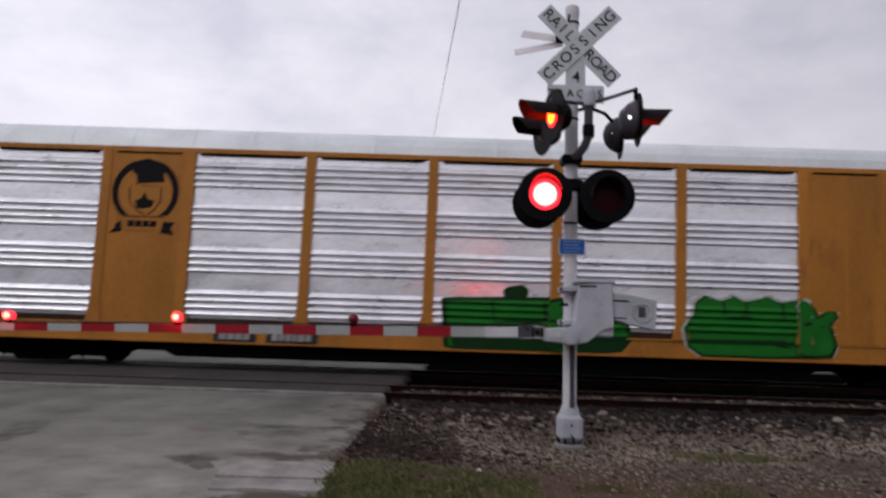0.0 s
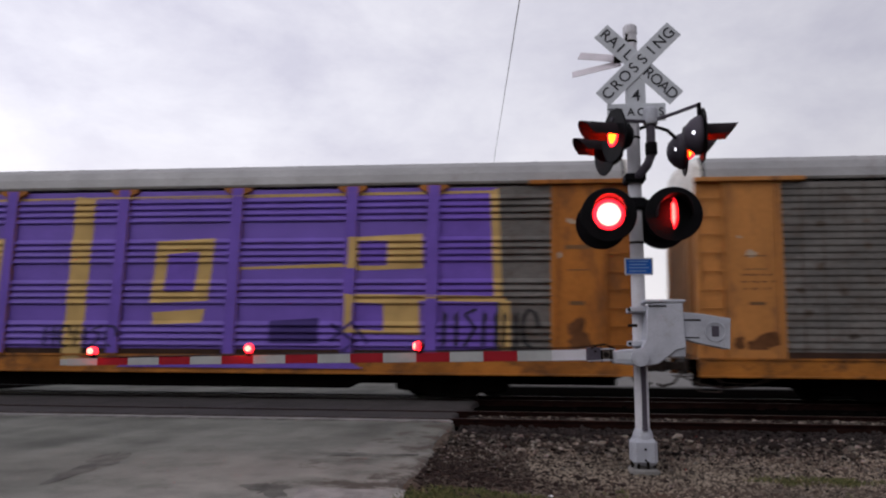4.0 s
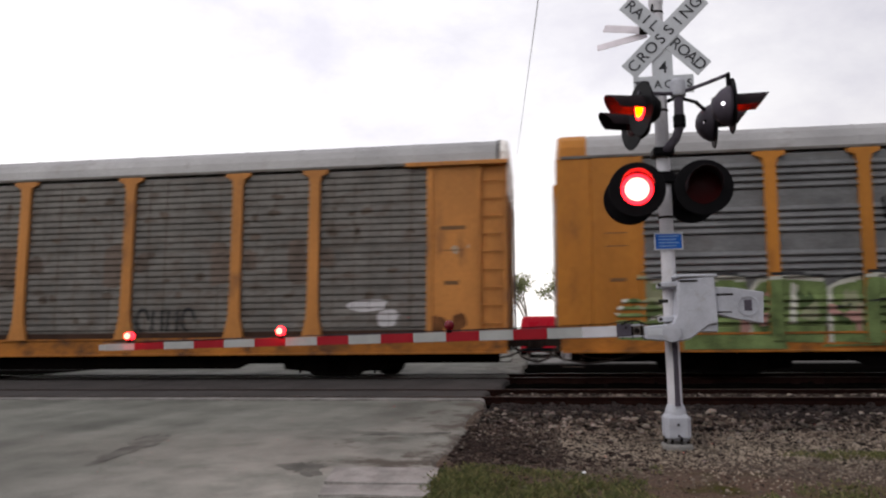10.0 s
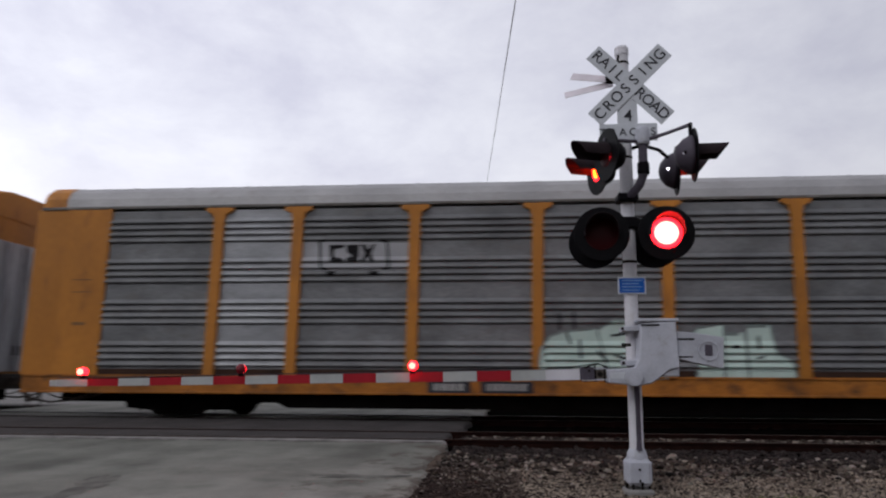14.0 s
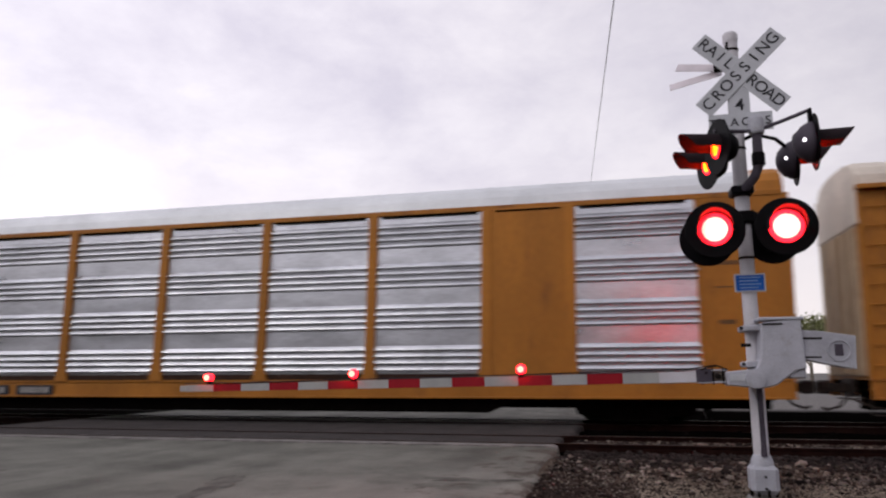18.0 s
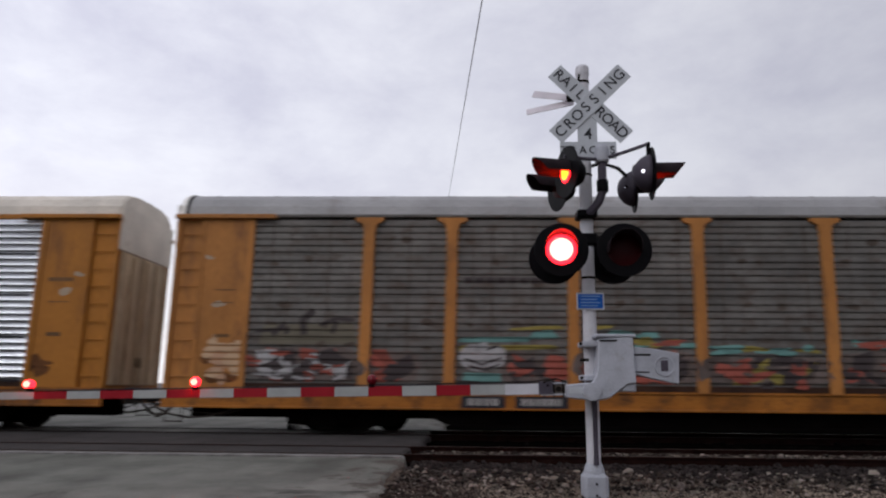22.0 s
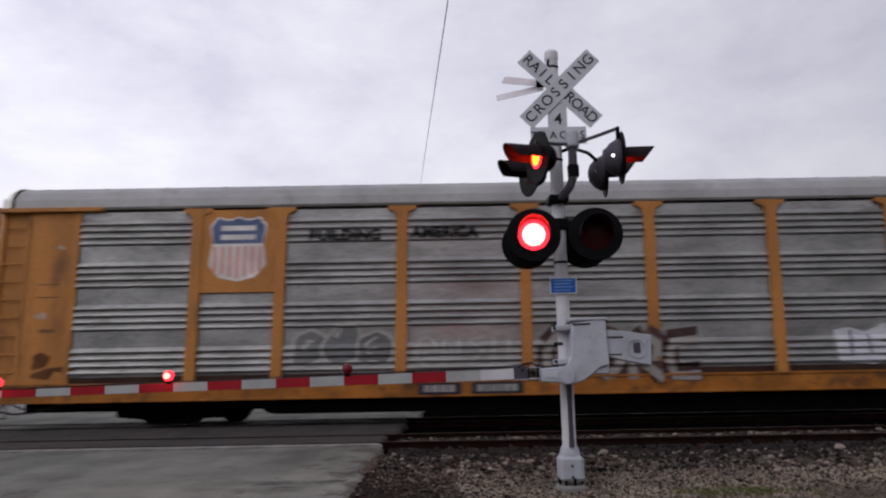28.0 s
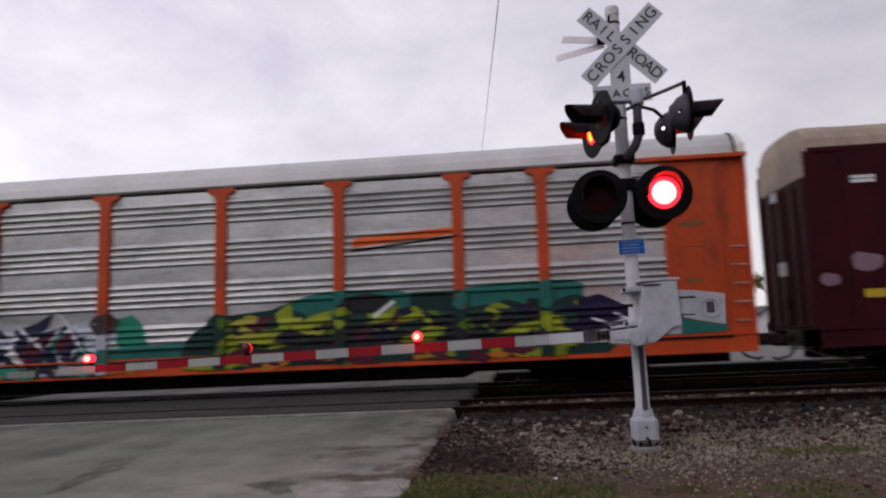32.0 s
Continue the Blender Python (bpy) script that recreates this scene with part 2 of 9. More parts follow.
def lathe(profile, seg=28, bm=None, m=None):
    """Rings of (radius, height) turned about z, closed at both ends."""
    bm = bm or bmesh.new()
    rings = []
    for r, h in profile:
        rings.append([bm.verts.new((r * math.cos(2 * math.pi * k / seg), r * math.sin(2 * math.pi * k / seg), h)) for k in range(seg)])
    for a, b in zip(rings, rings[1:]):
        for k in range(seg):
            bm.faces.new((a[k], a[(k + 1) % seg], b[(k + 1) % seg], b[k]))
    bm.faces.new(rings[0][::-1])
    bm.faces.new(rings[-1])
    if m is not None:
        bmesh.ops.transform(bm, matrix=m, verts=bm.verts)
    return bm


def prism(outline, y0, y1, bm=None, bevel=0.0):
    """A plate with an outline of (x, z), from y0 to y1."""
    bm = bm or bmesh.new()
    a = [bm.verts.new((x, y0, z)) for x, z in outline]
    b = [bm.verts.new((x, y1, z)) for x, z in outline]
    n = len(outline)
    faces = [bm.faces.new(a), bm.faces.new(b[::-1])]
    for k in range(n):
        faces.append(bm.faces.new((a[k], b[k], b[(k + 1) % n], a[(k + 1) % n])))
    bmesh.ops.recalc_face_normals(bm, faces=faces)
    if bevel:
        bmesh.ops.bevel(bm, geom=list({e for v in a + b for e in v.link_edges}), offset=bevel, segments=1, affect="EDGES")
    return bm


def tube(points, r, seg=8, bm=None):
    bm = bm or bmesh.new()
    pts = [Vector(p) for p in points]
    rings = []
    for i, p in enumerate(pts):
        d = (pts[min(i + 1, len(pts) - 1)] - pts[max(i - 1, 0)]).normalized()
        q = d.to_track_quat("Z", "Y")
        rings.append([bm.verts.new(p + q @ Vector((r * math.cos(2 * math.pi * k / seg), r * math.sin(2 * math.pi * k / seg), 0))) for k in range(seg)])
    for a, b in zip(rings, rings[1:]):
        for k in range(seg):
            bm.faces.new((a[k], a[(k + 1) % seg], b[(k + 1) % seg], b[k]))
    bm.faces.new(rings[0][::-1])
    bm.faces.new(rings[-1])
    return bm


def lettering(words, size, mat, parent, m, name="lettering", spacing=1.0, bold=0.0, align="CENTER", depth=0.002):
    """Flat letters in Blender's own font, upright in the xz plane of m, read from -y."""
    cu = bpy.data.curves.new(name, "FONT")
    cu.body, cu.size, cu.align_x, cu.align_y, cu.space_character, cu.extrude, cu.offset = words, size, align, "CENTER", spacing, depth, bold
    ob = new(name, cu)
    me = bpy.data.meshes.new_from_object(ob.evaluated_get(bpy.context.evaluated_depsgraph_get()))
    bpy.data.objects.remove(ob)
    return piece(name, me, mat, parent, "", m @ pose(0, 0, 0, 90, 0, 0))


# ---- ground, road and tracks ----
ROAD_EDGE, TRACK_1, TRACK_2, GAUGE = -0.97, 13.2, 18.0, 1.5


def ground_height(x, y):
    """Low ground by the road, a shoulder of ballast towards the tracks."""
    rise = min(1.0, max(0.0, (y - 2.0) / 9.0))
    base = -0.24 + 0.10 * rise
    h = base + 0.02 * noise.noise((x * 0.8, y * 0.8, 0)) + 0.012 * noise.noise((x * 3.1, y * 3.1, 2))
    # soil washed up to the level of the road along its broken edge
    bank = min(1.0, max(0.0, 1 - (x - ROAD_EDGE) / 1.3)) * min(1.0, max(0.0, (11.6 - y) / 1.0))
    bank = bank * bank * (3 - 2 * bank)
    return h + (-0.03 + 0.006 * (y - 12.02) - 0.022 + 0.25 * (h - base) - h) * bank


def earth_material():
    m = bpy.data.materials.new("gravel_earth_and_grass")
    m.use_nodes = True
    n, l = m.node_tree.nodes, m.node_tree.links
    b = n["Principled BSDF"]
    co = n.new("ShaderNodeTexCoord")

    def tex(scale, detail=5, rough=0.55):
        t = n.new("ShaderNodeTexNoise")
        t.inputs["Scale"].default_value, t.inputs["Detail"].default_value, t.inputs["Roughness"].default_value = scale, detail, rough
        l.new(co.outputs["Object"], t.inputs["Vector"])
        return t

    def ramp(src, stops):
        r = n.new("ShaderNodeValToRGB")
        while len(r.color_ramp.elements) < len(stops):
            r.color_ramp.elements.new(0.5)
        for e, (p, c) in zip(r.color_ramp.elements, stops):
            e.position, e.color = p, (*c, 1)
        l.new(src, r.inputs["Fac"])
        return r.outputs["Color"]

    def blend(f, a, c):
        x = n.new("ShaderNodeMix")
        x.data_type = "RGBA"
        l.new(f, x.inputs["Factor"])
        l.new(a, x.inputs[6])
        l.new(c, x.inputs[7])
        return x.outputs[2]

    pebbles = n.new("ShaderNodeTexVoronoi")
    pebbles.inputs["Scale"].default_value = 26
    l.new(co.outputs["Object"], pebbles.inputs["Vector"])
    grit = tex(60, 6)
    stones = ramp(pebbles.outputs["Color"], [(0.1, (0.030, 0.025, 0.021)), (0.55, (0.068, 0.059, 0.050)), (0.92, (0.15, 0.135, 0.118))])
    soil = ramp(grit.outputs["Fac"], [(0.3, (0.052, 0.036, 0.028)), (0.7, (0.135, 0.098, 0.074))])
    grass = ramp(grit.outputs["Fac"], [(0.3, (0.024, 0.026, 0.009)), (0.7, (0.070, 0.066, 0.022))])
    patch = tex(0.9, 7)
    where = n.new("ShaderNodeSeparateXYZ")
    l.new(co.outputs["Object"], where.inputs["Vector"])
    near = n.new("ShaderNodeMapRange")
    near.inputs["From Min"].default_value, near.inputs["From Max"].default_value = 6.2, 7.6
    l.new(where.outputs["Y"], near.inputs["Value"])
    wob = n.new("ShaderNodeMath")
    wob.operation = "MULTIPLY_ADD"
    wob.inputs[1].default_value = 1.6
    l.new(patch.outputs["Fac"], wob.inputs[0])
    l.new(near.outputs["Result"], wob.inputs[2])
    to_gravel = n.new("ShaderNodeMapRange")
    to_gravel.inputs["From Min"].default_value, to_gravel.inputs["From Max"].default_value = 1.0, 1.35
    l.new(wob.outputs["Value"], to_gravel.inputs["Value"])
    to_grass = n.new("ShaderNodeMapRange")
    to_grass.inputs["From Min"].default_value, to_grass.inputs["From Max"].default_value = 0.52, 0.66
    second = tex(1.6, 7)
    l.new(second.outputs["Fac"], to_grass.inputs["Value"])
    low = blend(to_grass.outputs["Result"], soil, grass)
    mixed_stone = blend(tex(5, 6).outputs["Fac"], stones, soil)
    # black from rail grime, and from the train's shade put into the colour
    grime_and_shade = n.new("ShaderNodeMapRange")
    grime_and_shade.inputs["From Min"].default_value, grime_and_shade.inputs["From Max"].default_value = 10.4, 11.9
    l.new(where.outputs["Y"], grime_and_shade.inputs["Value"])
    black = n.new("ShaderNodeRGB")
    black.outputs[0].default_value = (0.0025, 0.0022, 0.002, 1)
    # pale gravel lies again beyond the tracks
    beyond = n.new("ShaderNodeMapRange")
    beyond.inputs["From Min"].default_value, beyond.inputs["From Max"].default_value = 26.0, 28.5
    l.new(where.outputs["Y"], beyond.inputs["Value"])
    pale = ramp(grit.outputs["Fac"], [(0.3, (0.12, 0.115, 0.11)), (0.7, (0.27, 0.26, 0.25))])
    near_side = blend(grime_and_shade.outputs["Result"], blend(to_gravel.outputs["Result"], low, mixed_stone), black.outputs[0])
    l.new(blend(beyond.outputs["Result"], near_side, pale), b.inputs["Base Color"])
    b.inputs["Roughness"].default_value, b.inputs["Specular IOR Level"].default_value = 1.0, 0.0
    bp = n.new("ShaderNodeBump")
    bp.inputs["Strength"].default_value, bp.inputs["Distance"].default_value = 0.8, 0.03
    l.new(pebbles.outputs["Distance"], bp.inputs["Height"])
    l.new(bp.outputs["Normal"], b.inputs["Normal"])
    return m


def asphalt_material(name, base, patches, scale, worn=False):
    """Old paving: broad worn patches, oil-dark tracks, fine aggregate and hair cracks."""
    m = bpy.data.materials.new(name)
    m.use_nodes = True
    n, l = m.node_tree.nodes, m.node_tree.links
    b = n["Principled BSDF"]
    co, mp = n.new("ShaderNodeTexCoord"), n.new("ShaderNodeMapping")
    mp.inputs["Scale"].default_value = (0.9, 0.10, 1.0)
    mp.inputs["Rotation"].default_value = (0, 0, radians(5))
    l.new(co.outputs["Object"], mp.inputs["Vector"])
    broad, mid, fine = (n.new("ShaderNodeTexNoise") for _ in range(3))
    for t, s, d in ((broad, scale * 1.5, 10), (mid, scale * 3.0, 3), (fine, 90, 4)):
        t.inputs["Scale"].default_value, t.inputs["Detail"].default_value = s, d
    l.new(co.outputs["Object"], broad.inputs["Vector"])
    l.new(mp.outputs["Vector"], mid.inputs["Vector"])
    l.new(co.outputs["Object"], fine.inputs["Vector"])
    r = n.new("ShaderNodeValToRGB")
    broad.inputs["Roughness"].default_value = 0.66
    r.color_ramp.elements[0].position, r.color_ramp.elements[0].color = 0.38, (*[c * (1 - patches) for c in base], 1)
    r.color_ramp.elements[1].position, r.color_ramp.elements[1].color = 0.60, (*[c * (1 + patches) for c in base], 1)
    avg = n.new("ShaderNodeMath")
    avg.operation = "MULTIPLY_ADD"
    avg.inputs[1].default_value = 0.38
    half = n.new("ShaderNodeMath")
    half.operation = "MULTIPLY"
    half.inputs[1].default_value = 0.62
    l.new(broad.outputs["Fac"], half.inputs[0])
    l.new(mid.outputs["Fac"], avg.inputs[0])
    l.new(half.outputs["Value"], avg.inputs[2])
    l.new(avg.outputs["Value"], r.inputs["Fac"])
    crack, cr = n.new("ShaderNodeTexVoronoi"), n.new("ShaderNodeMapRange")
    crack.feature = "DISTANCE_TO_EDGE"
    crack.inputs["Scale"].default_value = 0.42
    warp = n.new("ShaderNodeVectorMath")
    warp.operation = "MULTIPLY_ADD"
    warp.inputs[1].default_value = (0.5, 0.5, 0.0)
    l.new(mid.outputs["Color"], warp.inputs[0])
    l.new(co.outputs["Object"], warp.inputs[2])
    l.new(warp.outputs["Vector"], crack.inputs["Vector"])
    cr.inputs["From Max"].default_value, cr.inputs["To Min"].default_value = 0.006, 0.88
    l.new(crack.outputs["Distance"], cr.inputs["Value"])
    grain = n.new("ShaderNodeMapRange")
    grain.inputs["From Min"].default_value, grain.inputs["From Max"].default_value, grain.inputs["To Min"].default_value, grain.inputs["To Max"].default_value = 0.3, 0.7, 0.8, 1.2
    l.new(fine.outputs["Fac"], grain.inputs["Value"])
    mul = n.new("ShaderNodeMath")
    mul.operation = "MULTIPLY"
    l.new(cr.outputs["Result"], mul.inputs[0])
    l.new(grain.outputs["Result"], mul.inputs[1])
    tone = n.new("ShaderNodeVectorMath")
    tone.operation = "SCALE"
    l.new(r.outputs["Color"], tone.inputs[0])
    l.new(mul.outputs["Value"], tone.inputs["Scale"])
    colour = tone.outputs["Vector"]
    if worn:
        # pale patches where the surface has worn down to the concrete, near the broken edge
        where, along, across, patch, lot = n.new("ShaderNodeSeparateXYZ"), n.new("ShaderNodeMapRange"), n.new("ShaderNodeMapRange"), n.new("ShaderNodeMapRange"), n.new("ShaderNodeMath")
        both, pale, spot = n.new("ShaderNodeMath"), n.new("ShaderNodeMix"), n.new("ShaderNodeTexNoise")
        l.new(co.outputs["Object"], where.inputs["Vector"])
        spot.inputs["Scale"].default_value, spot.inputs["Detail"].default_value, spot.inputs["Roughness"].default_value = 0.9, 7, 0.62
        l.new(co.outputs["Object"], spot.inputs["Vector"])
        across.inputs["From Min"].default_value, across.inputs["From Max"].default_value = -5.2, -1.9
        along.inputs["From Min"].default_value, along.inputs["From Max"].default_value = 10.5, 6.0
        patch.inputs["From Min"].default_value, patch.inputs["From Max"].default_value = 0.36, 0.56
        lot.operation = both.operation = "MULTIPLY"
        l.new(where.outputs["X"], across.inputs["Value"])
        l.new(where.outputs["Y"], along.inputs["Value"])
        l.new(spot.outputs["Fac"], patch.inputs["Value"])
        l.new(across.outputs["Result"], lot.inputs[0])
        l.new(along.outputs["Result"], lot.inputs[1])
        l.new(lot.outputs["Value"], both.inputs[0])
        l.new(patch.outputs["Result"], both.inputs[1])
        pale.data_type, pale.blend_type = "RGBA", "ADD"
        pale.inputs[7].default_value = (0.140, 0.128, 0.116, 1)
        l.new(both.outputs["Value"], pale.inputs["Factor"])
        l.new(colour, pale.inputs[6])
        colour = pale.outputs[2]
        # brown soil trodden into the broken edge
        mud, mask, dab = n.new("ShaderNodeTexNoise"), n.new("ShaderNodeMapRange"), n.new("ShaderNodeMix")
        edge, share = n.new("ShaderNodeMapRange"), n.new("ShaderNodeMath")
        mud.inputs["Scale"].default_value, mud.inputs["Detail"].default_value, mud.inputs["Roughness"].default_value = 1.7, 9, 0.68
        l.new(co.outputs["Object"], mud.inputs["Vector"])
        edge.inputs["From Min"].default_value, edge.inputs["From Max"].default_value = -2.6, -0.9
        edge.inputs["To Max"].default_value = 0.20
        l.new(where.outputs["X"], edge.inputs["Value"])
        share.operation = "ADD"
        l.new(mud.outputs["Fac"], share.inputs[0])
        l.new(edge.outputs["Result"], share.inputs[1])
        mask.inputs["From Min"].default_value, mask.inputs["From Max"].default_value = 0.64, 0.74
        l.new(share.outputs["Value"], mask.inputs["Value"])
        dab.data_type = "RGBA"
        dab.inputs[7].default_value = (0.078, 0.067, 0.056, 1)
        l.new(mask.outputs["Result"], dab.inputs["Factor"])
        l.new(colour, dab.inputs[6])
        colour = dab.outputs[2]
    l.new(colour, b.inputs["Base Color"])
    b.inputs["Roughness"].default_value, b.inputs["Specular IOR Level"].default_value = 0.9, 0.12
    bp = n.new("ShaderNodeBump")
    bp.inputs["Strength"].default_value, bp.inputs["Distance"].default_value = 0.4, 0.006
    l.new(fine.outputs["Fac"], bp.inputs["Height"])
    l.new(bp.outputs["Normal"], b.inputs["Normal"])
    return m


PAVING = asphalt_material("worn_grey_paving", (0.128, 0.128, 0.112), 0.36, 0.42, True)
ASPHALT = asphalt_material("dark_crossing_asphalt", (0.047, 0.043, 0.042), 0.22, 0.8)
CONCRETE = asphalt_material("pale_broken_concrete", (0.178, 0.170, 0.162), 0.3, 1.6)
SLAB = asphalt_material("pale_slab_concrete", (0.225, 0.212, 0.20), 0.3, 2.2)
EARTH = earth_material()


def span(a, b, n):
    return [a + (b - a) * k / n for k in range(n + 1)]


def build_ground():
    xs = [-900, -200, -60, -30] + span(-14, 16, 120) + [30, 60, 200, 900]
    ys = [-900, -200, -40, -10] + span(0, 24, 110) + [32, 60, 200, 900]
    bm = bmesh.new()
    grid = [[bm.verts.new((x, y, ground_height(x, y) - (0.12 if x < ROAD_EDGE - 0.15 else 0))) for x in xs] for y in ys]
    for a, b in zip(grid, grid[1:]):
        for k in range(len(xs) - 1):
            bm.faces.new((a[k], a[k + 1], b[k + 1], b[k]))
    ob = part("ground", bm, EARTH)
    for p in ob.data.polygons:
        p.use_smooth = True
    tagged(ob, "rough ground of gravel, bare soil and thin grass", "ground", kind="structure")


def paved(name, x0, x1, y0, y1, top, mat, label, thick=0.1, ragged=0.0, seed=1, cat="road", slope=0.0):
    """A paved sheet whose +x edge may be broken."""
    rng = random.Random(seed)
    n = max(2, int((y1 - y0) / 0.12))
    ys = span(y0, y1, n)
    bm = bmesh.new()
    rows = []
    for k, y in enumerate(ys):
        e = x1 + (ragged * (2.2 * noise.noise((y * 0.55, seed, 0)) + 1.0 * noise.noise((y * 2.1, seed, 3)) + 0.25 * rng.uniform(-1, 1)) if 0 < k < n else 0)
        z = top + slope * (y - y1)
        rows.append([bm.verts.new(p) for p in ((x0, y, z), (e - 0.06, y, z), (e, y, z - 0.03), (e + 0.03, y, z - thick), (x0, y, z - thick))])
    for a, b in zip(rows, rows[1:]):
        for k in range(5):
            bm.faces.new((a[k], a[(k + 1) % 5], b[(k + 1) % 5], b[k]))
    bm.faces.new(rows[0])
    bm.faces.new(rows[-1][::-1])
    bmesh.ops.recalc_face_normals(bm, faces=bm.faces)
    ob = part(name, bm, mat)
    return tagged(ob, label, cat, kind="structure")


def build_road():
    paved("road", -14.5, ROAD_EDGE, -40, 12.02, -0.03, PAVING, "worn grey road with dark tyre marks and broken edge", 0.25, 0.075, 2, slope=0.006)
    paved("road_edge_strip", -14.5, ROAD_EDGE - 0.03, 12.02, 12.33, -0.005, CONCRETE, "pale concrete strip along the crossing", 0.2, 0.0, 3)
    paved("crossing_asphalt", -14.5, ROAD_EDGE - 0.05, 12.52, 13.86, -0.012, ASPHALT, "dark asphalt between the rails of the crossing", 0.2, 0.03, 4)
    paved("crossing_asphalt", -14.5, ROAD_EDGE + 0.1, 14.04, 17.16, -0.014, ASPHALT, "dark asphalt between the two tracks", 0.2, 0.05, 5)
    paved("crossing_asphalt", -14.5, ROAD_EDGE + 0.1, 17.34, 18.66, -0.012, PAVING, "grey asphalt between the rails under the train", 0.2, 0.03, 6)
    paved("far_road", -14.5, ROAD_EDGE + 0.4, 18.84, 120, -0.014, PAVING, "grey road beyond the tracks", 0.2, 0.05, 7)
    # broken slab at the edge of the road
    slab = thing("road_slab", "pale broken concrete slab at the road's edge", "slab", kind="structure")
    for x0, x1, y0, y1, z in ((-1.86, -0.93, 5.72, 6.36, 0.022), (-1.75, -0.90, 5.30, 5.68, 0.018)):
        rng = random.Random(x0)
        top = -0.03 + 0.006 * ((y0 + y1) / 2 - 12.02)
        outline = [(x0 + rng.uniform(0, 0.1), y0), ((x0 + x1) / 2, y0 + rng.uniform(-0.03, 0.05)), (x1, y0), (x1 + 0.03, (y0 + y1) / 2), (x1, y1), ((x0 + x1) / 2, y1 + rng.uniform(-0.06, 0.03)), (x0, y1 - 0.05)]
        bm = bmesh.new()
        a = [bm.verts.new((x, y, top + z)) for x, y in outline]
        c = [bm.verts.new((x, y, top - 0.1)) for x, y in outline]
        bm.faces.new(a)
        for k in range(len(a)):
            bm.faces.new((a[k], c[k], c[(k + 1) % len(a)], a[(k + 1) % len(a)]))
        bmesh.ops.recalc_face_normals(bm, faces=bm.faces)
        part("slab_piece", bm, SLAB, slab)


def road_stain(x, y, w, d, turn, mat, seed, name="road_stain", label="dark stain on the road", torn=1.0):
    """A thin worn or tarred patch with a torn outline, lying on the road."""
    rng = random.Random(seed)
    ph = [rng.uniform(0, 6.28) for _ in range(5)]
    bm = bmesh.new()
    ring = []
    for k in range(48):
        a = 2 * math.pi * k / 48
        r = 1 + 0.30 * math.sin(2 * a + ph[0]) + 0.22 * math.sin(3 * a + ph[1]) + 0.16 * math.sin(5 * a + ph[2]) + 0.12 * torn * math.sin(9 * a + ph[3]) + 0.10 * torn * math.sin(14 * a + ph[4])
        u, v = w / 2 * r * math.cos(a), d / 2 * r * math.sin(a)
        px, py = x + u * math.cos(turn) - v * math.sin(turn), y + u * math.sin(turn) + v * math.cos(turn)
        ring.append(bm.verts.new((px, py, -0.03 + 0.006 * (py - 12.02) + 0.003)))
    bm.faces.new(ring)
    return tagged(part(name, bm, mat), label, "road stain", kind="structure")


def build_stains():
    tar = asphalt_material("dark_tarred_patch", (0.100, 0.097, 0.086), 0.4, 1.5)
    for k, (x, y, w, d, turn) in enumerate(((-2.15, 6.35, 0.35, 0.6, 0.2), (-1.75, 8.4, 0.9, 0.35, 0.1), (-4.4, 7.4, 0.4, 1.4, 0.1))):
        road_stain(x, y, w, d, turn, tar, 40 + k)


def build_tracks():
    for y0, name in ((TRACK_1, "empty"), (TRACK_2, "busy")):
        track = thing("railway_track", "empty rusty railway track on ballast" if name == "empty" else "railway track under the passing train", "railway track", "tracks", kind="structure")
        for side in (-1, 1):
            y = y0 + side * GAUGE / 2
            outline = [(-0.07, -0.17), (0.07, -0.17), (0.07, -0.155), (0.012, -0.135), (0.012, -0.045), (0.036, -0.03), (0.036, -0.006), (0.028, 0), (-0.028, 0), (-0.036, -0.006), (-0.036, -0.03), (-0.012, -0.045), (-0.012, -0.135), (-0.07, -0.155)]
            bm = bmesh.new()
            a = [bm.verts.new((-90, y + u, v)) for u, v in outline]
            b = [bm.verts.new((90, y + u, v)) for u, v in outline]
            for k in range(len(a)):
                bm.faces.new((a[k], a[(k + 1) % len(a)], b[(k + 1) % len(a)], b[k]))
            bmesh.ops.recalc_face_normals(bm, faces=bm.faces)
            rail = part("rail", bm, RUST, track, "rust-brown steel rail with a worn head")
            part("rail_head", box(-90, 90, y - 0.027, y + 0.027, -0.002, 0.003), RAIL_TOP, rail)
        me = bpy.data.meshes.new("sleeper")
        bm = box(-0.11, 0.11, -1.3, 1.3, -0.33, -0.165, 0.012)
        bm.to_mesh(me)
        bm.free()
        rng = random.Random(4)
        for k in range(44):
            piece("sleeper", me, TIMBER, track, "", pose(ROAD_EDGE + 0.35 + k * 0.54 + rng.uniform(-0.03, 0.03), y0, rng.uniform(-0.012, 0.0), 0, 0, rng.uniform(-1, 1)))


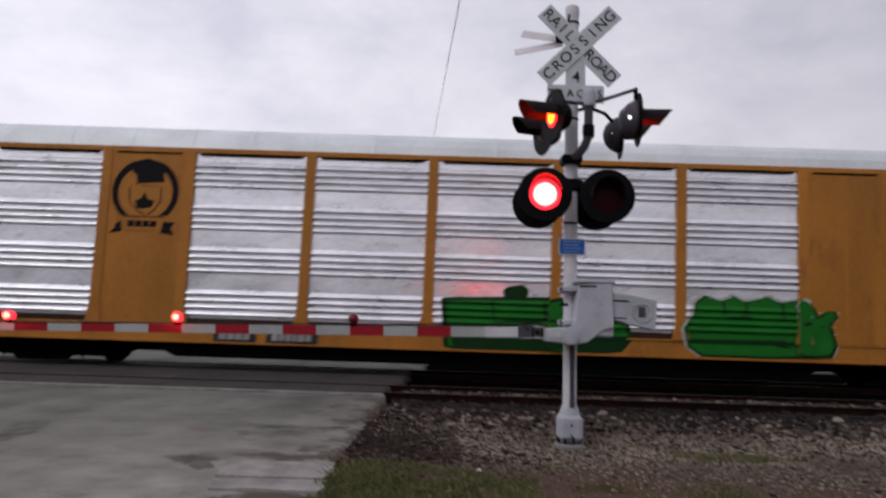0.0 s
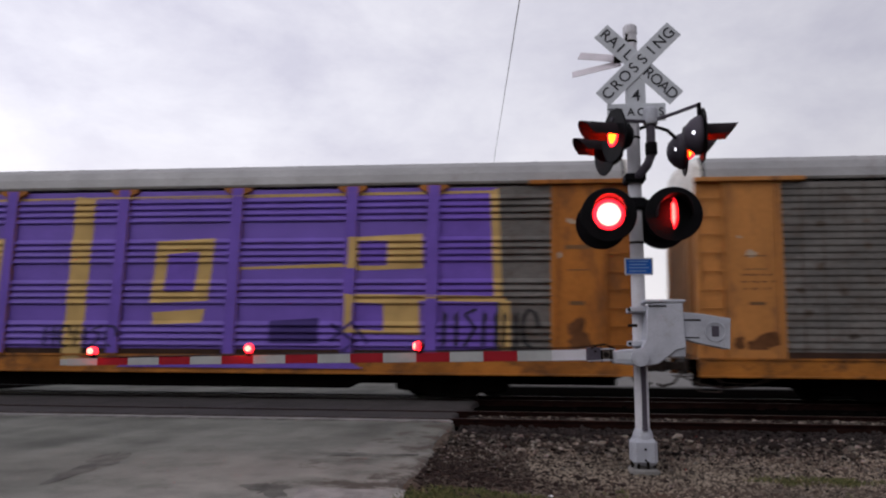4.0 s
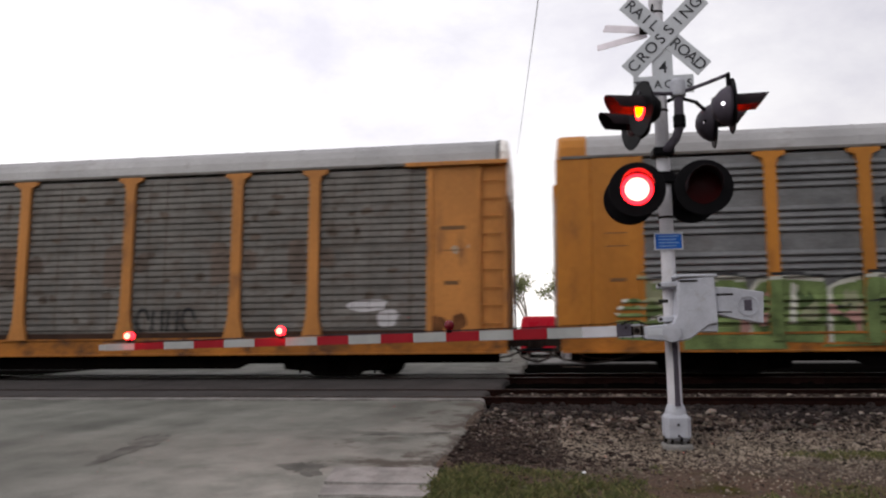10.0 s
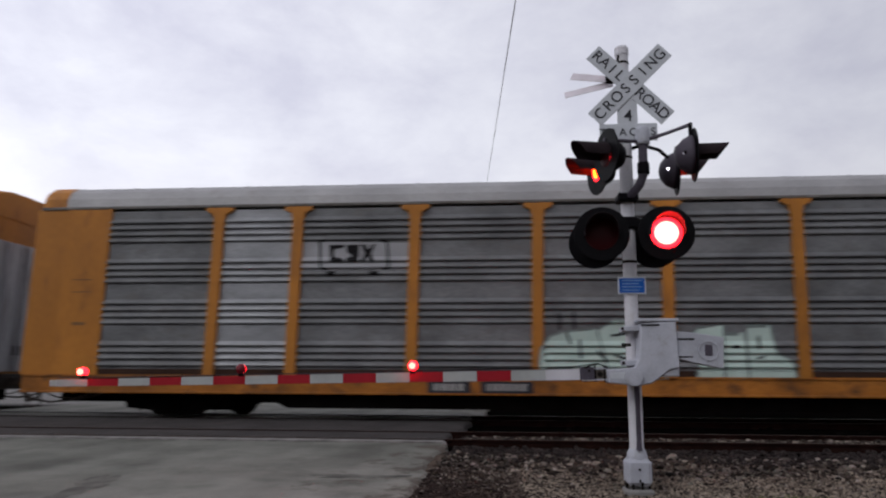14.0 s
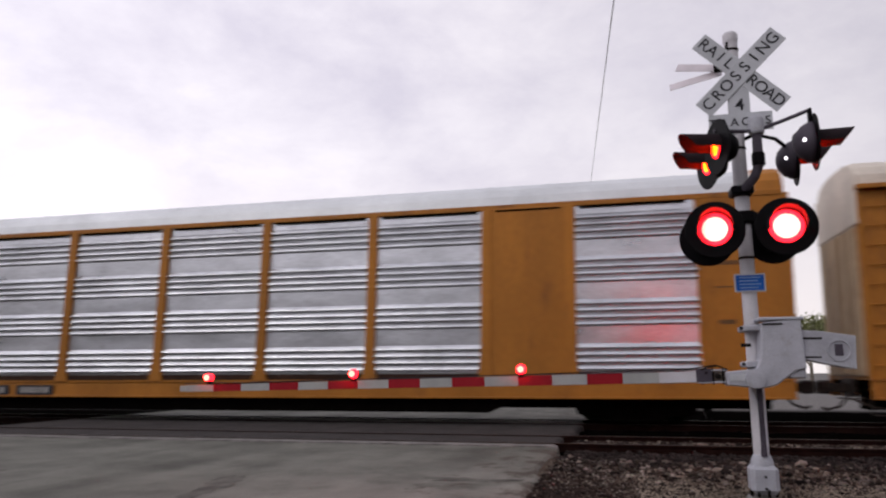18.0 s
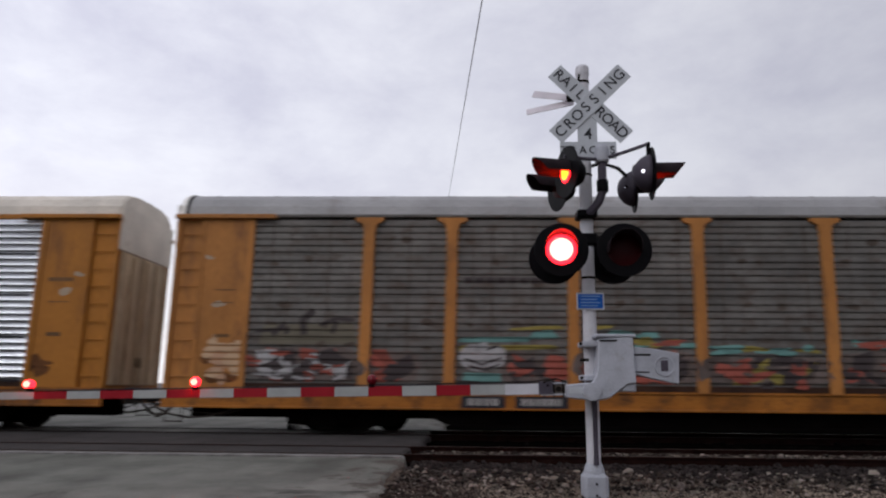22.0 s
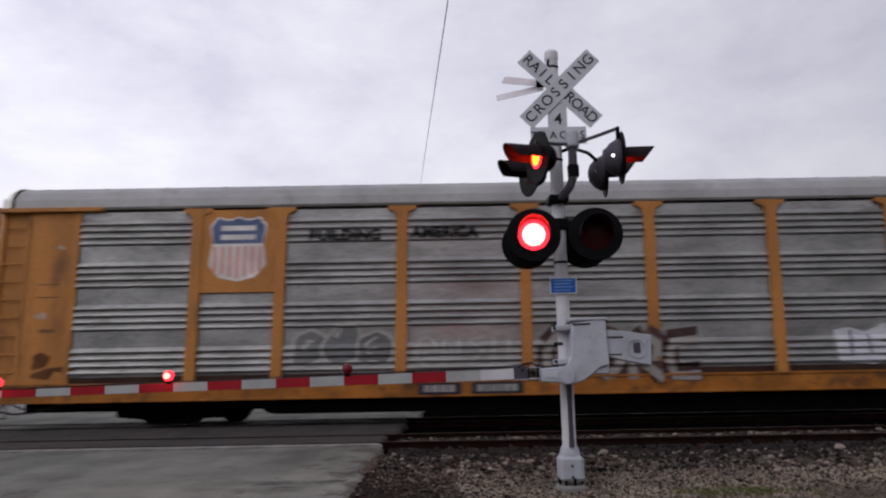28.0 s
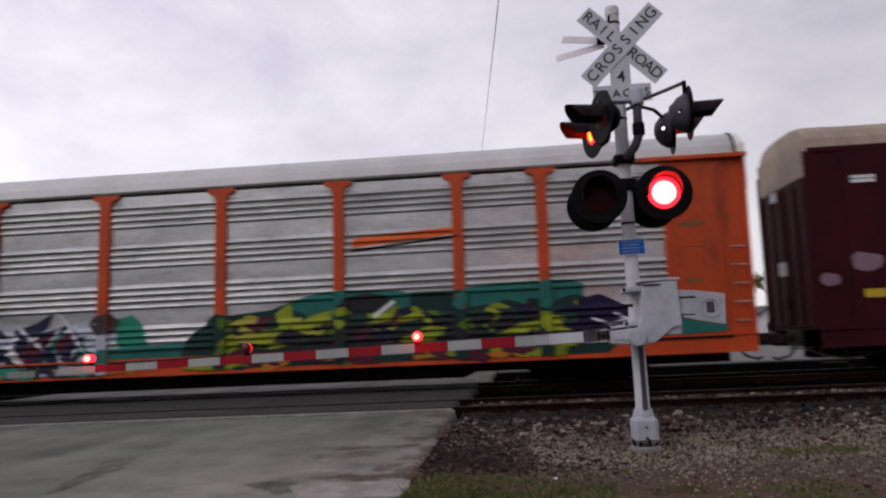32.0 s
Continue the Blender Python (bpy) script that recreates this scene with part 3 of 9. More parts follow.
def scatter(name, label, cat, count, area, mats, size, seed, height=None, flat=0.7):
    """Loose stones, joined into one mesh, denser where the area function says so."""
    rng = random.Random(seed)
    base = bmesh.new()
    bmesh.ops.create_icosphere(base, subdivisions=1, radius=1.0)
    pv, pf = [v.co.copy() for v in base.verts], [[v.index for v in f.verts] for f in base.faces]
    base.free()
    verts, faces = [], []
    for _ in range(count):
        x, y = area(rng)
        s = size * rng.uniform(0.5, 1.5) * (1 + (rng.random() < 0.06) * 0.9)
        q = Euler((rng.uniform(0, 6), rng.uniform(0, 6), rng.uniform(0, 6))).to_matrix()
        k = (rng.uniform(0.7, 1.3), rng.uniform(0.6, 1.1), rng.uniform(0.5, 0.9))
        z = (height if height is not None else ground_height(x, y)) + s * 0.2
        o = len(verts)
        for v in pv:
            j = 1 + rng.uniform(-0.22, 0.22)
            w = q @ Vector((v.x * k[0] * j, v.y * k[1] * j, v.z * k[2] * j))
            verts.append((x + w.x * s, y + w.y * s, z + w.z * s * flat))
        faces += [[o + i for i in f] for f in pf]
    me = bpy.data.meshes.new(name)
    me.from_pydata(verts, [], faces)
    ob = piece(name, me, mats)
    return tagged(ob, label, cat, kind="stuff")


def stone_material():
    m = bpy.data.materials.new("ballast_stone")
    m.use_nodes = True
    n, l = m.node_tree.nodes, m.node_tree.links
    g, r, t, x = n.new("ShaderNodeNewGeometry"), n.new("ShaderNodeValToRGB"), n.new("ShaderNodeTexNoise"), n.new("ShaderNodeMix")
    e = r.color_ramp.elements
    e[0].position, e[0].color = 0.0, (0.010, 0.008, 0.008, 1)
    e[1].position, e[1].color = 1.0, (0.38, 0.355, 0.335, 1)
    k = e.new(0.55)
    k.color = (0.060, 0.050, 0.044, 1)
    k = e.new(0.85)
    k.color = (0.17, 0.155, 0.145, 1)
    t.inputs["Scale"].default_value = 40
    x.data_type, x.blend_type = "RGBA", "MULTIPLY"
    x.inputs["Factor"].default_value = 0.5
    l.new(g.outputs["Random Per Island"], r.inputs["Fac"])
    l.new(r.outputs["Color"], x.inputs[6])
    l.new(t.outputs["Color"], x.inputs[7])
    # broad drifts of brown dirt over the stones
    co, drift, tint, y = n.new("ShaderNodeTexCoord"), n.new("ShaderNodeTexNoise"), n.new("ShaderNodeValToRGB"), n.new("ShaderNodeMix")
    drift.inputs["Scale"].default_value, drift.inputs["Detail"].default_value, drift.inputs["Roughness"].default_value = 0.8, 6, 0.6
    l.new(co.outputs["Object"], drift.inputs["Vector"])
    tint.color_ramp.elements[0].position, tint.color_ramp.elements[0].color = 0.36, (0.48, 0.44, 0.40, 1)
    tint.color_ramp.elements[1].position, tint.color_ramp.elements[1].color = 0.62, (1.25, 1.14, 1.02, 1)
    l.new(drift.outputs["Fac"], tint.inputs["Fac"])
    y.data_type, y.blend_type = "RGBA", "MULTIPLY"
    y.inputs["Factor"].default_value = 1.0
    l.new(x.outputs[2], y.inputs[6])
    l.new(tint.outputs["Color"], y.inputs[7])
    l.new(y.outputs[2], n["Principled BSDF"].inputs["Base Color"])
    n["Principled BSDF"].inputs["Roughness"].default_value, n["Principled BSDF"].inputs["Specular IOR Level"].default_value = 0.9, 0.1
    return m


def blade_material():
    m = bpy.data.materials.new("grass_blades")
    m.use_nodes = True
    n, l = m.node_tree.nodes, m.node_tree.links
    g, r = n.new("ShaderNodeNewGeometry"), n.new("ShaderNodeValToRGB")
    e = r.color_ramp.elements
    e[0].color, e[1].color = (0.042, 0.055, 0.012, 1), (0.20, 0.165, 0.070, 1)
    e[1].position = 1.0
    k = e.new(0.6)
    k.color = (0.092, 0.100, 0.024, 1)
    l.new(g.outputs["Random Per Island"], r.inputs["Fac"])
    l.new(r.outputs["Color"], n["Principled BSDF"].inputs["Base Color"])
    n["Principled BSDF"].inputs["Roughness"].default_value = 0.8
    return m


def build_grass():
    rng = random.Random(11)
    verts, faces = [], []
    tries = 0
    while len(faces) < 90000 and tries < 300000:
        tries += 1
        x, y = rng.uniform(ROAD_EDGE + 0.02, 5.5), rng.uniform(2.6, 8.7)
        thick = 0.8 * noise.noise((x * 0.9, y * 0.9, 5)) + 0.5 * noise.noise((x * 2.6, y * 2.6, 7)) + 0.3 * noise.noise((x * 8, y * 8, 9)) - 0.11 * (y - 5.7) - 0.20 * max(0, x - 0.8) - 0.30 * max(0, y - 6.5) + 0.5 * max(0, 4.6 - y) + 1.5 * math.exp(-((x - 3.5) / 0.9) ** 2 - ((y - 8.0) / 0.35) ** 2)
        if thick < -0.18 or rng.random() > (thick + 0.18) * 2.4:
            continue
        z = ground_height(x, y)
        h = rng.uniform(0.015, 0.05) * (1 + 0.9 * max(0, thick))
        a, lean, wd = rng.uniform(0, 6.28), rng.uniform(0.2, 1.3), rng.uniform(0.002, 0.0045)
        dx, dy = math.cos(a), math.sin(a)
        o = len(verts)
        verts += [(x - dy * wd, y + dx * wd, z), (x + dy * wd, y - dx * wd, z), (x + dx * h * lean * 0.4 + dy * wd * 0.7, y + dy * h * lean * 0.4 - dx * wd * 0.7, z + h * 0.7), (x + dx * h * lean, y + dy * h * lean, z + h)]
        faces += [(o, o + 1, o + 2), (o, o + 2, o + 3)]
    me = bpy.data.meshes.new("grass")
    me.from_pydata(verts, [], faces)
    tagged(piece("grass", me, blade_material()), "short patchy green and straw-coloured grass on the verge", "grass", kind="stuff")


def build_litter():
    me = bpy.data.meshes.new("litter")
    bm = bmesh.new()
    bmesh.ops.create_icosphere(bm, subdivisions=2, radius=0.05)
    for v in bm.verts:
        v.co = Vector((v.co.x * 1.2, v.co.y, v.co.z * 0.5)) * (1 + 0.35 * noise.noise(v.co * 40))
    bm.to_mesh(me)
    bm.free()
    paper = material("white_litter", (0.75, 0.77, 0.78), 0.6, 0, 0.85, 1.05, 20, 90, 0.1)
    for x, y, s in ((0.90, 5.62, 0.9), (-0.62, 6.05, 0.5), (-0.45, 4.9, 0.4), (0.35, 6.9, 0.45), (1.3, 4.6, 0.6)):
        tagged(piece("litter", me, paper, None, "", pose(x, y, ground_height(x, y) + 0.02 * s, 0, 0, x * 90) @ Matrix.Scale(s, 4)), "crumpled scrap of white litter on the verge", "litter", "litter")


build_ground()
build_road()
build_stains()
build_tracks()
STONE = stone_material()
build_grass()
build_litter()


# ---- crossing signal ----
MAST_X, MAST_Y, MAST_GROUND = 1.46, 8.36, -0.125
FLIPS = []  # lamp faces that turn: (object, pose at rest, which half of the beat shows the lit face)


def lamp_unit(parent, m, lit, beat, face=0.165, long=0.235, peep=False, label="black round signal lamp with a hood"):
    """A round signal lamp that looks along -y of m: disc, hood, housing, and a lens with a lit and a dark face."""
    unit = part("background_disc", lathe([(face + 0.005, 0.0), (0.302, 0.0), (0.31, 0.008), (0.302, 0.016), (face + 0.005, 0.016)], 36, None, pose(0, 0, 0, 90, 0, 0)), BLACK, parent, label, m)
    ring = bmesh.new()
    # hood: a tube round the lens, cut back below
    seg, a0 = 26, []
    for rad, out in ((face * 1.16, False), (face * 1.11, True)):
        for k in range(seg + 1):
            a = radians(-12 + 204 * k / seg)
            cut = long + 0.10 * math.sin(a)
            flare = 0.94
            a0.append((ring.verts.new((rad * math.cos(a), 0, rad * math.sin(a))), ring.verts.new((rad * flare * math.cos(a), -cut, rad * flare * math.sin(a)))))
    n = seg + 1
    for k in range(seg):
        for o, flip in ((0, 1), (n, 0)):
            q = (a0[o + k][0], a0[o + k + 1][0], a0[o + k + 1][1], a0[o + k][1])
            ring.faces.new(q if flip else q[::-1])
        ring.faces.new((a0[k][1], a0[k + 1][1], a0[n + k + 1][1], a0[n + k][1]))
    for k in (0, seg):
        ring.faces.new((a0[k][0], a0[k][1], a0[n + k][1], a0[n + k][0]))
    bmesh.ops.recalc_face_normals(ring, faces=ring.faces)
    part("hood", ring, HOOD, unit)
    shell = lathe([(0.10, 0.06), (0.19, 0.05), (0.20, -0.011), (0.225, 0.0), (0.22, 0.04), (0.18, 0.11), (0.11, 0.17), (0.05, 0.19), (0.01, 0.195)] if peep else [(0.10, 0.06), (0.166, 0.05), (0.172, -0.011), (0.175, 0.05), (0.165, 0.11), (0.12, 0.17), (0.05, 0.20), (0.01, 0.205)], 28, None, pose(0, 0.012, 0, -90, 0, 0))
    housing = part("housing", shell, HOUSING if peep else BLACK, unit)
    for f in housing.data.polygons:
        f.use_smooth = True
    # lens turns on an upright pin to imitate flashing: one face glowing, one dark
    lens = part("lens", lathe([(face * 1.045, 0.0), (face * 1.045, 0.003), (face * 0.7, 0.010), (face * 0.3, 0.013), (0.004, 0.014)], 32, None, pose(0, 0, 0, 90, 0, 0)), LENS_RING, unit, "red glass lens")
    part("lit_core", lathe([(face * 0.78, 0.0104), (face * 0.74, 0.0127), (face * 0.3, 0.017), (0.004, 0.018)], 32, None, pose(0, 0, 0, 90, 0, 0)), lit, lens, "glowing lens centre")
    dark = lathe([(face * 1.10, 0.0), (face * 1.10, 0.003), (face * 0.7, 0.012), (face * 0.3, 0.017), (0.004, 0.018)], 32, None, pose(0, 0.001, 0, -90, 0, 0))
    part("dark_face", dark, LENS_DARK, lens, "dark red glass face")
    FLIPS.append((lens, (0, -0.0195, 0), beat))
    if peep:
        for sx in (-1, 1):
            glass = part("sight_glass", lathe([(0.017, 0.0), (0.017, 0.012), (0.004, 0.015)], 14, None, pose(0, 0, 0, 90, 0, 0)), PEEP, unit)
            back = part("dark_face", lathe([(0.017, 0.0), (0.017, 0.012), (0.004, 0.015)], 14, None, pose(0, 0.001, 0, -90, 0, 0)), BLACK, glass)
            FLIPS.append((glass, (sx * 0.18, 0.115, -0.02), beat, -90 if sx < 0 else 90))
    return unit


def blade(parent, tilt, y, m):
    return part("blade", box(-0.61, 0.61, -0.004, 0.004, -0.114, 0.114, 0.003), SIGN, parent, "white crossbuck blade with black letters", m @ pose(0, y, 0, 0, tilt, 0))


def build_signal():
    s = thing("crossing_signal", "white railroad crossing mast with crossbuck and red flashing lamps", "crossing signal", m=pose(MAST_X, MAST_Y, 0))
    g = MAST_GROUND
    part("mast", lathe([(0.078, g + 0.30), (0.078, 5.02), (0.074, 5.03)], 24), WHITE, s, "white steel mast with scuffs")
    part("mast_cap", lathe([(0.083, 4.98), (0.085, 5.00), (0.085, 5.07), (0.07, 5.095), (0.02, 5.10)], 24), WHITE, s)
    # cast base on its foundation
    base = part("base", box(-0.138, 0.138, -0.138, 0.138, g + 0.04, g + 0.33, 0.04), GREY_PAINT, s, "grey cast-iron mast base")
    part("base_collar", lathe([(0.115, g + 0.32), (0.112, g + 0.36), (0.10, g + 0.40), (0.085, g + 0.43)], 24), GREY_PAINT, base)
    for k in range(8):
        a = math.pi * k / 4 + 0.2
        part("base_bolt", rod((0.13 * math.cos(a), 0.13 * math.sin(a), g + 0.01), (0.13 * math.cos(a), 0.13 * math.sin(a), g + 0.09), 0.016, 8), STEEL_DARK, base)
    part("foundation", box(-0.155, 0.155, -0.155, 0.155, g - 0.3, g + 0.004, 0.02), CONCRETE, s, "pale concrete foundation block")
    part("cover_bolt", rod((0.0, -0.137, g + 0.22), (0.0, -0.152, g + 0.22), 0.014, 8), STEEL_DARK, base)
    part("cover_bolt", rod((0.0, -0.137, g + 0.10), (0.0, -0.152, g + 0.10), 0.014, 8), STEEL_DARK, base)
    # conduit down the lower mast
    part("conduit", tube([(0.012, -0.095, g + 0.42), (0.012, -0.095, 0.9), (0.0, -0.10, 1.15)], 0.032), HOUSING, s, "black cable conduit")
    # crossbuck towards the road
    cz, cx = 4.565, 0.07
    up = blade(s, -45, -0.105, pose(cx, 0, cz))
    down = blade(s, 45, -0.096, pose(cx, 0, cz))
    for words, parent, tilt in (("CROSSING", up, 0), ("RAIL", down, -1), ("ROAD", down, 1)):
        n = len(words)
        for k, c in enumerate(words):
            if tilt == 0:
                x = -0.515 + k * 1.03 / (n - 1)
            else:
                x = tilt * (0.165 + 0.122 * (k if tilt > 0 else n - 1 - k))
            lettering(c, 0.185, LETTER, parent, pose(x, -0.0065, 0), "letter", 1, 0.001)
    part("blade_bracket", box(-0.05, 0.05, -0.092, 0.0, cz - 0.05, cz + 0.05, 0.01), STEEL_DARK, s)
    # number of tracks
    plate = part("track_count_plate", box(-0.085, 0.145, -0.094, -0.086, 4.06, 4.42, 0.002), SIGN, s, "white plate with the figure four")
    lettering("4", 0.20, LETTER, plate, pose(0.035, -0.0965, 4.17), "figure", 1, 0.002)
    low = part("track_word_plate", box(-0.31, 0.37, -0.100, -0.092, 3.86, 4.075, 0.002), SIGN, s, "white plate lettered TRACKS")
    for k, c in enumerate("TRACKS"):
        lettering(c, 0.135, LETTER, low, pose(-0.27 + 0.118 * k, -0.1025, 3.965), "letter", 1, 0.001)
    # second crossbuck, seen along its face
    side = part("side_blade", box(-0.50, 0.0, -0.004, 0.004, -0.07, 0.07, 0.003), BLADE_WHITE, s, "white crossbuck blade turned to the side street", pose(-0.12, 0.12, cz + 0.165, -33, 13, -16))
    part("side_blade", box(-0.60, 0.0, -0.004, 0.004, -0.07, 0.07, 0.003), BLADE_WHITE, s, "white crossbuck blade turned to the side street", pose(-0.10, 0.10, cz + 0.10, -38, -8, -12))
    part("side_blade_bracket", box(-0.20, -0.04, -0.03, 0.03, cz + 0.07, cz + 0.16, 0.01), STEEL_DARK, s)
    # cables and bands on the upper mast
    part("cable", tube([(-0.05, -0.07, 4.96), (-0.07, -0.06, 4.80), (-0.06, -0.06, 4.66)], 0.014), BLACK, s, "black cable")
    for z in (4.86, 3.66, 2.40):
        part("band", lathe([(0.080, z), (0.083, z + 0.004), (0.083, z + 0.026), (0.080, z + 0.03)], 20), STEEL_DARK, s)
    # blue notice
    notice = part("notice_plate", box(-0.16, 0.16, -0.096, -0.086, 2.03, 2.23, 0.006), SIGN, s, "small blue notice plate with a white rim")
    part("notice_face", box(-0.143, 0.143, -0.1, -0.094, 2.046, 2.214, 0.004), BLUE, notice, "blue face")
    for k in range(4):
        part("text_bar", box(-0.11, 0.11 - 0.03 * (k % 2), -0.103, -0.099, 2.19 - k * 0.037 - 0.008, 2.19 - k * 0.037 + 0.004), material("pale_notice_print", (0.25, 0.42, 0.75), 0.5), notice)
    # front and back lamps on a cross arm
    part("lamp_arm", rod((-0.40, -0.03, 2.90), (0.40, -0.03, 2.90), 0.028), STEEL_DARK, s, "dark lamp cross arm")
    part("arm_clamp", box(-0.11, 0.11, -0.12, 0.10, 2.80, 2.94, 0.02), BLACK, s)
    for sx, beat in ((-0.365, 0), (0.345, 1)):
        part("lamp_hanger", box(sx - 0.03, sx + 0.03, -0.15, 0.15, 2.70, 2.92, 0.01), BLACK, s)
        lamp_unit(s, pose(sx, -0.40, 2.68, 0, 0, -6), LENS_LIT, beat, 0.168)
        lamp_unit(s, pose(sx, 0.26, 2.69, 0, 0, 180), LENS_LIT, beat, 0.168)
        part("strap", box(sx - 0.012, sx + 0.012, -0.20, 0.06, 2.63, 2.68), HOUSING, s)
    # side lamps above, on an offset pipe
    part("offset_pipe", tube([(-0.02, -0.10, 3.17), (0.03, -0.14, 3.19), (0.12, -0.18, 3.30), (0.165, -0.19, 3.42), (0.17, -0.19, 3.78)], 0.052, 12), HOUSING, s, "bent grey lamp pipe")
    part("pipe_collar", lathe([(0.066, 3.42), (0.07, 3.44), (0.07, 3.54), (0.066, 3.56)], 16, None, pose(0.168, -0.19, 0)), BLACK, s)
    part("pipe_clamp", box(-0.13, 0.11, -0.16, 0.09, 3.12, 3.22, 0.02), BLACK, s)
    part("junction_box", lathe([(0.075, 3.78), (0.085, 3.80), (0.085, 3.95), (0.07, 3.985), (0.03, 3.99)], 18, None, pose(0.17, -0.19, 0)), GREY_PAINT, s, "grey junction head")
    part("upper_arm", tube([(-0.30, -0.36, 3.80), (0.0, -0.27, 3.80), (0.17, -0.19, 3.82), (0.45, -0.28, 3.89), (0.70, -0.36, 3.96)], 0.022), HOUSING, s, "dark bent lamp arm")
    part("upper_arm", tube([(-0.30, 0.40, 3.76), (0.0, 0.1, 3.79), (0.17, -0.12, 3.80), (0.42, 0.10, 3.80), (0.64, 0.40, 3.74)], 0.022), BLACK, s, "dark bent lamp arm")
    for sy, beat, z in ((-0.36, 0, 3.61), (0.40, 1, 3.64)):
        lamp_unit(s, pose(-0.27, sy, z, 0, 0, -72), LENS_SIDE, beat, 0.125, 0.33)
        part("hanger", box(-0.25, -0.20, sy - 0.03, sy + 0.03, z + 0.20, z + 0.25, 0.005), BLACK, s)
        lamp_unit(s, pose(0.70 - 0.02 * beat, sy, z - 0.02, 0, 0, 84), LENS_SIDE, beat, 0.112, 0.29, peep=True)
        part("hanger", box(0.66, 0.70, sy - 0.025, sy + 0.025, z + 0.18, z + 0.36 - 0.14 * beat, 0.005), BLACK, s)
    return s


def build_gate():
    gate = thing("crossing_gate", "lowered crossing gate with red and white striped arm", "crossing gate", m=pose(0, 8.22, 0))
    body = part("mechanism_housing", prism([(1.50, 1.68), (1.88, 1.71), (1.90, 1.20), (1.80, 1.18), (1.60, 1.03), (1.46, 1.00), (1.13, 1.03), (1.12, 1.17), (1.42, 1.20), (1.47, 1.30)], -0.19, 0.10, None, 0.012), GREY_PAINT, gate, "pale grey steel gate mechanism")
    part("housing_lid", box(1.47, 1.91, -0.20, 0.11, 1.70, 1.735, 0.01), GREY_PAINT, body)
    part("lid_hasp", box(1.50, 1.70, -0.202, -0.19, 1.655, 1.672, 0.003), STEEL_DARK, body)
    part("side_hatch", box(1.72, 1.90, -0.16, 0.05, 1.10, 1.30, 0.015), GREY_PAINT, body)
    part("shaft_boss", lathe([(0.10, 0), (0.10, 0.03), (0.06, 0.035)], 20, None, pose(1.40, -0.19, 1.10, 90, 0, 0)), GREY_PAINT, body)
    part("name_plate", box(1.15, 1.42, -0.196, -0.188, 1.075, 1.15, 0.002), SIGN, body)
    cw = part("counterweight_arm", prism([(1.86, 1.60), (2.10, 1.58), (2.40, 1.53), (2.38, 1.19), (2.08, 1.25), (1.86, 1.31)], -0.13, -0.10, None, 0.006), GREY_PAINT, gate, "pale grey counterweight plate")
    part("counterweight_arm", prism([(1.86, 1.60), (2.10, 1.58), (2.40, 1.53), (2.38, 1.19), (2.08, 1.25), (1.86, 1.31)], 0.02, 0.05, None, 0.006), GREY_PAINT, gate, "pale grey counterweight plate")
    part("counterweight", lathe([(0.13, 0), (0.135, 0.01), (0.135, 0.12), (0.13, 0.13)], 24, None, pose(2.24, 0.015, 1.385, 90, 0, 0)), GREY_PAINT, gate)
    part("slot", box(2.19, 2.27, -0.137, -0.128, 1.33, 1.45, 0.004), HOUSING, cw)
    part("slot", box(1.90, 2.08, -0.135, -0.128, 1.50, 1.52, 0.002), STEEL_DARK, cw)
    part("slot", box(1.90, 2.06, -0.135, -0.128, 1.31, 1.325, 0.002), STEEL_DARK, cw)
    part("weight_ring", lathe([(0.098, 0.0), (0.112, 0.0), (0.112, 0.014), (0.098, 0.014), (0.098, 0.0)], 24, None, pose(2.23, -0.128, 1.385, 90, 0, 0)), GREY_PAINT, cw)
    part("mast_clamp", box(1.33, 1.50, -0.12, 0.26, 1.60, 1.66, 0.01), GREY_PAINT, gate)
    part("mast_clamp", box(1.33, 1.50, -0.12, 0.26, 1.22, 1.28, 0.01), GREY_PAINT, gate)
    for z in (1.63, 1.45, 1.25):
        part("clamp_bolt", rod((1.30, -0.08, z), (1.40, -0.08, z), 0.018, 8), STEEL_DARK, gate)
    # arm on its adapter, sagging slightly towards the tip
    arm = thing_part("gate_arm", gate, pose(1.05, -0.05, 1.125, 0, -1.2, 0))
    for z in (-0.072, 0.052):
        part("adapter_plate", box(-0.20, 0.10, -0.045, 0.045, z, z + 0.022, 0.005), GREY_PAINT, arm, "grey clamp plate of the arm")
    part("adapter_core", box(-0.10, 0.09, -0.026, 0.026, -0.05, 0.05, 0.006), material("weathered_clamp_iron", (0.13, 0.105, 0.09), 0.7, 0.2, 0.5, 1.5, 9, 60, 0.2), arm)
    for x in (-0.16, -0.05, 0.05):
        part("adapter_bolt", rod((x, -0.036, -0.085), (x, -0.036, 0.09), 0.010, 8), STEEL_DARK, arm)
    part("spring", tube([(0.09, -0.05, 0.07), (0.0, -0.06, 0.11), (-0.10, -0.055, 0.10), (-0.17, -0.05, 0.07)], 0.009, 6), STEEL_DARK, arm)
    part("adapter_bracket", box(-0.22, -0.06, -0.05, -0.03, -0.06, 0.085, 0.008), HOUSING, arm)
    part("shear_bolt", rod((-0.12, -0.06, 0.04), (-0.12, 0.05, 0.04), 0.014, 8), STEEL_DARK, arm)
    part("arm_root", box(-0.60, -0.20, -0.022, 0.022, -0.062, 0.062, 0.006), WHITE, arm, "white arm root")
    x = -0.60
    k = 0
    while x > -6.2:
        w = 0.385
        h = 0.062 - 0.022 * (-x / 6.4)
        red = k % 2 == 1
        part("stripe", box(max(x - w, -6.42), x, -0.018, 0.018, -h, h, 0.003), RED_STRIPE if red else WHITE_STRIPE, arm, "red stripe" if red else "white stripe")
        x -= w
        k += 1
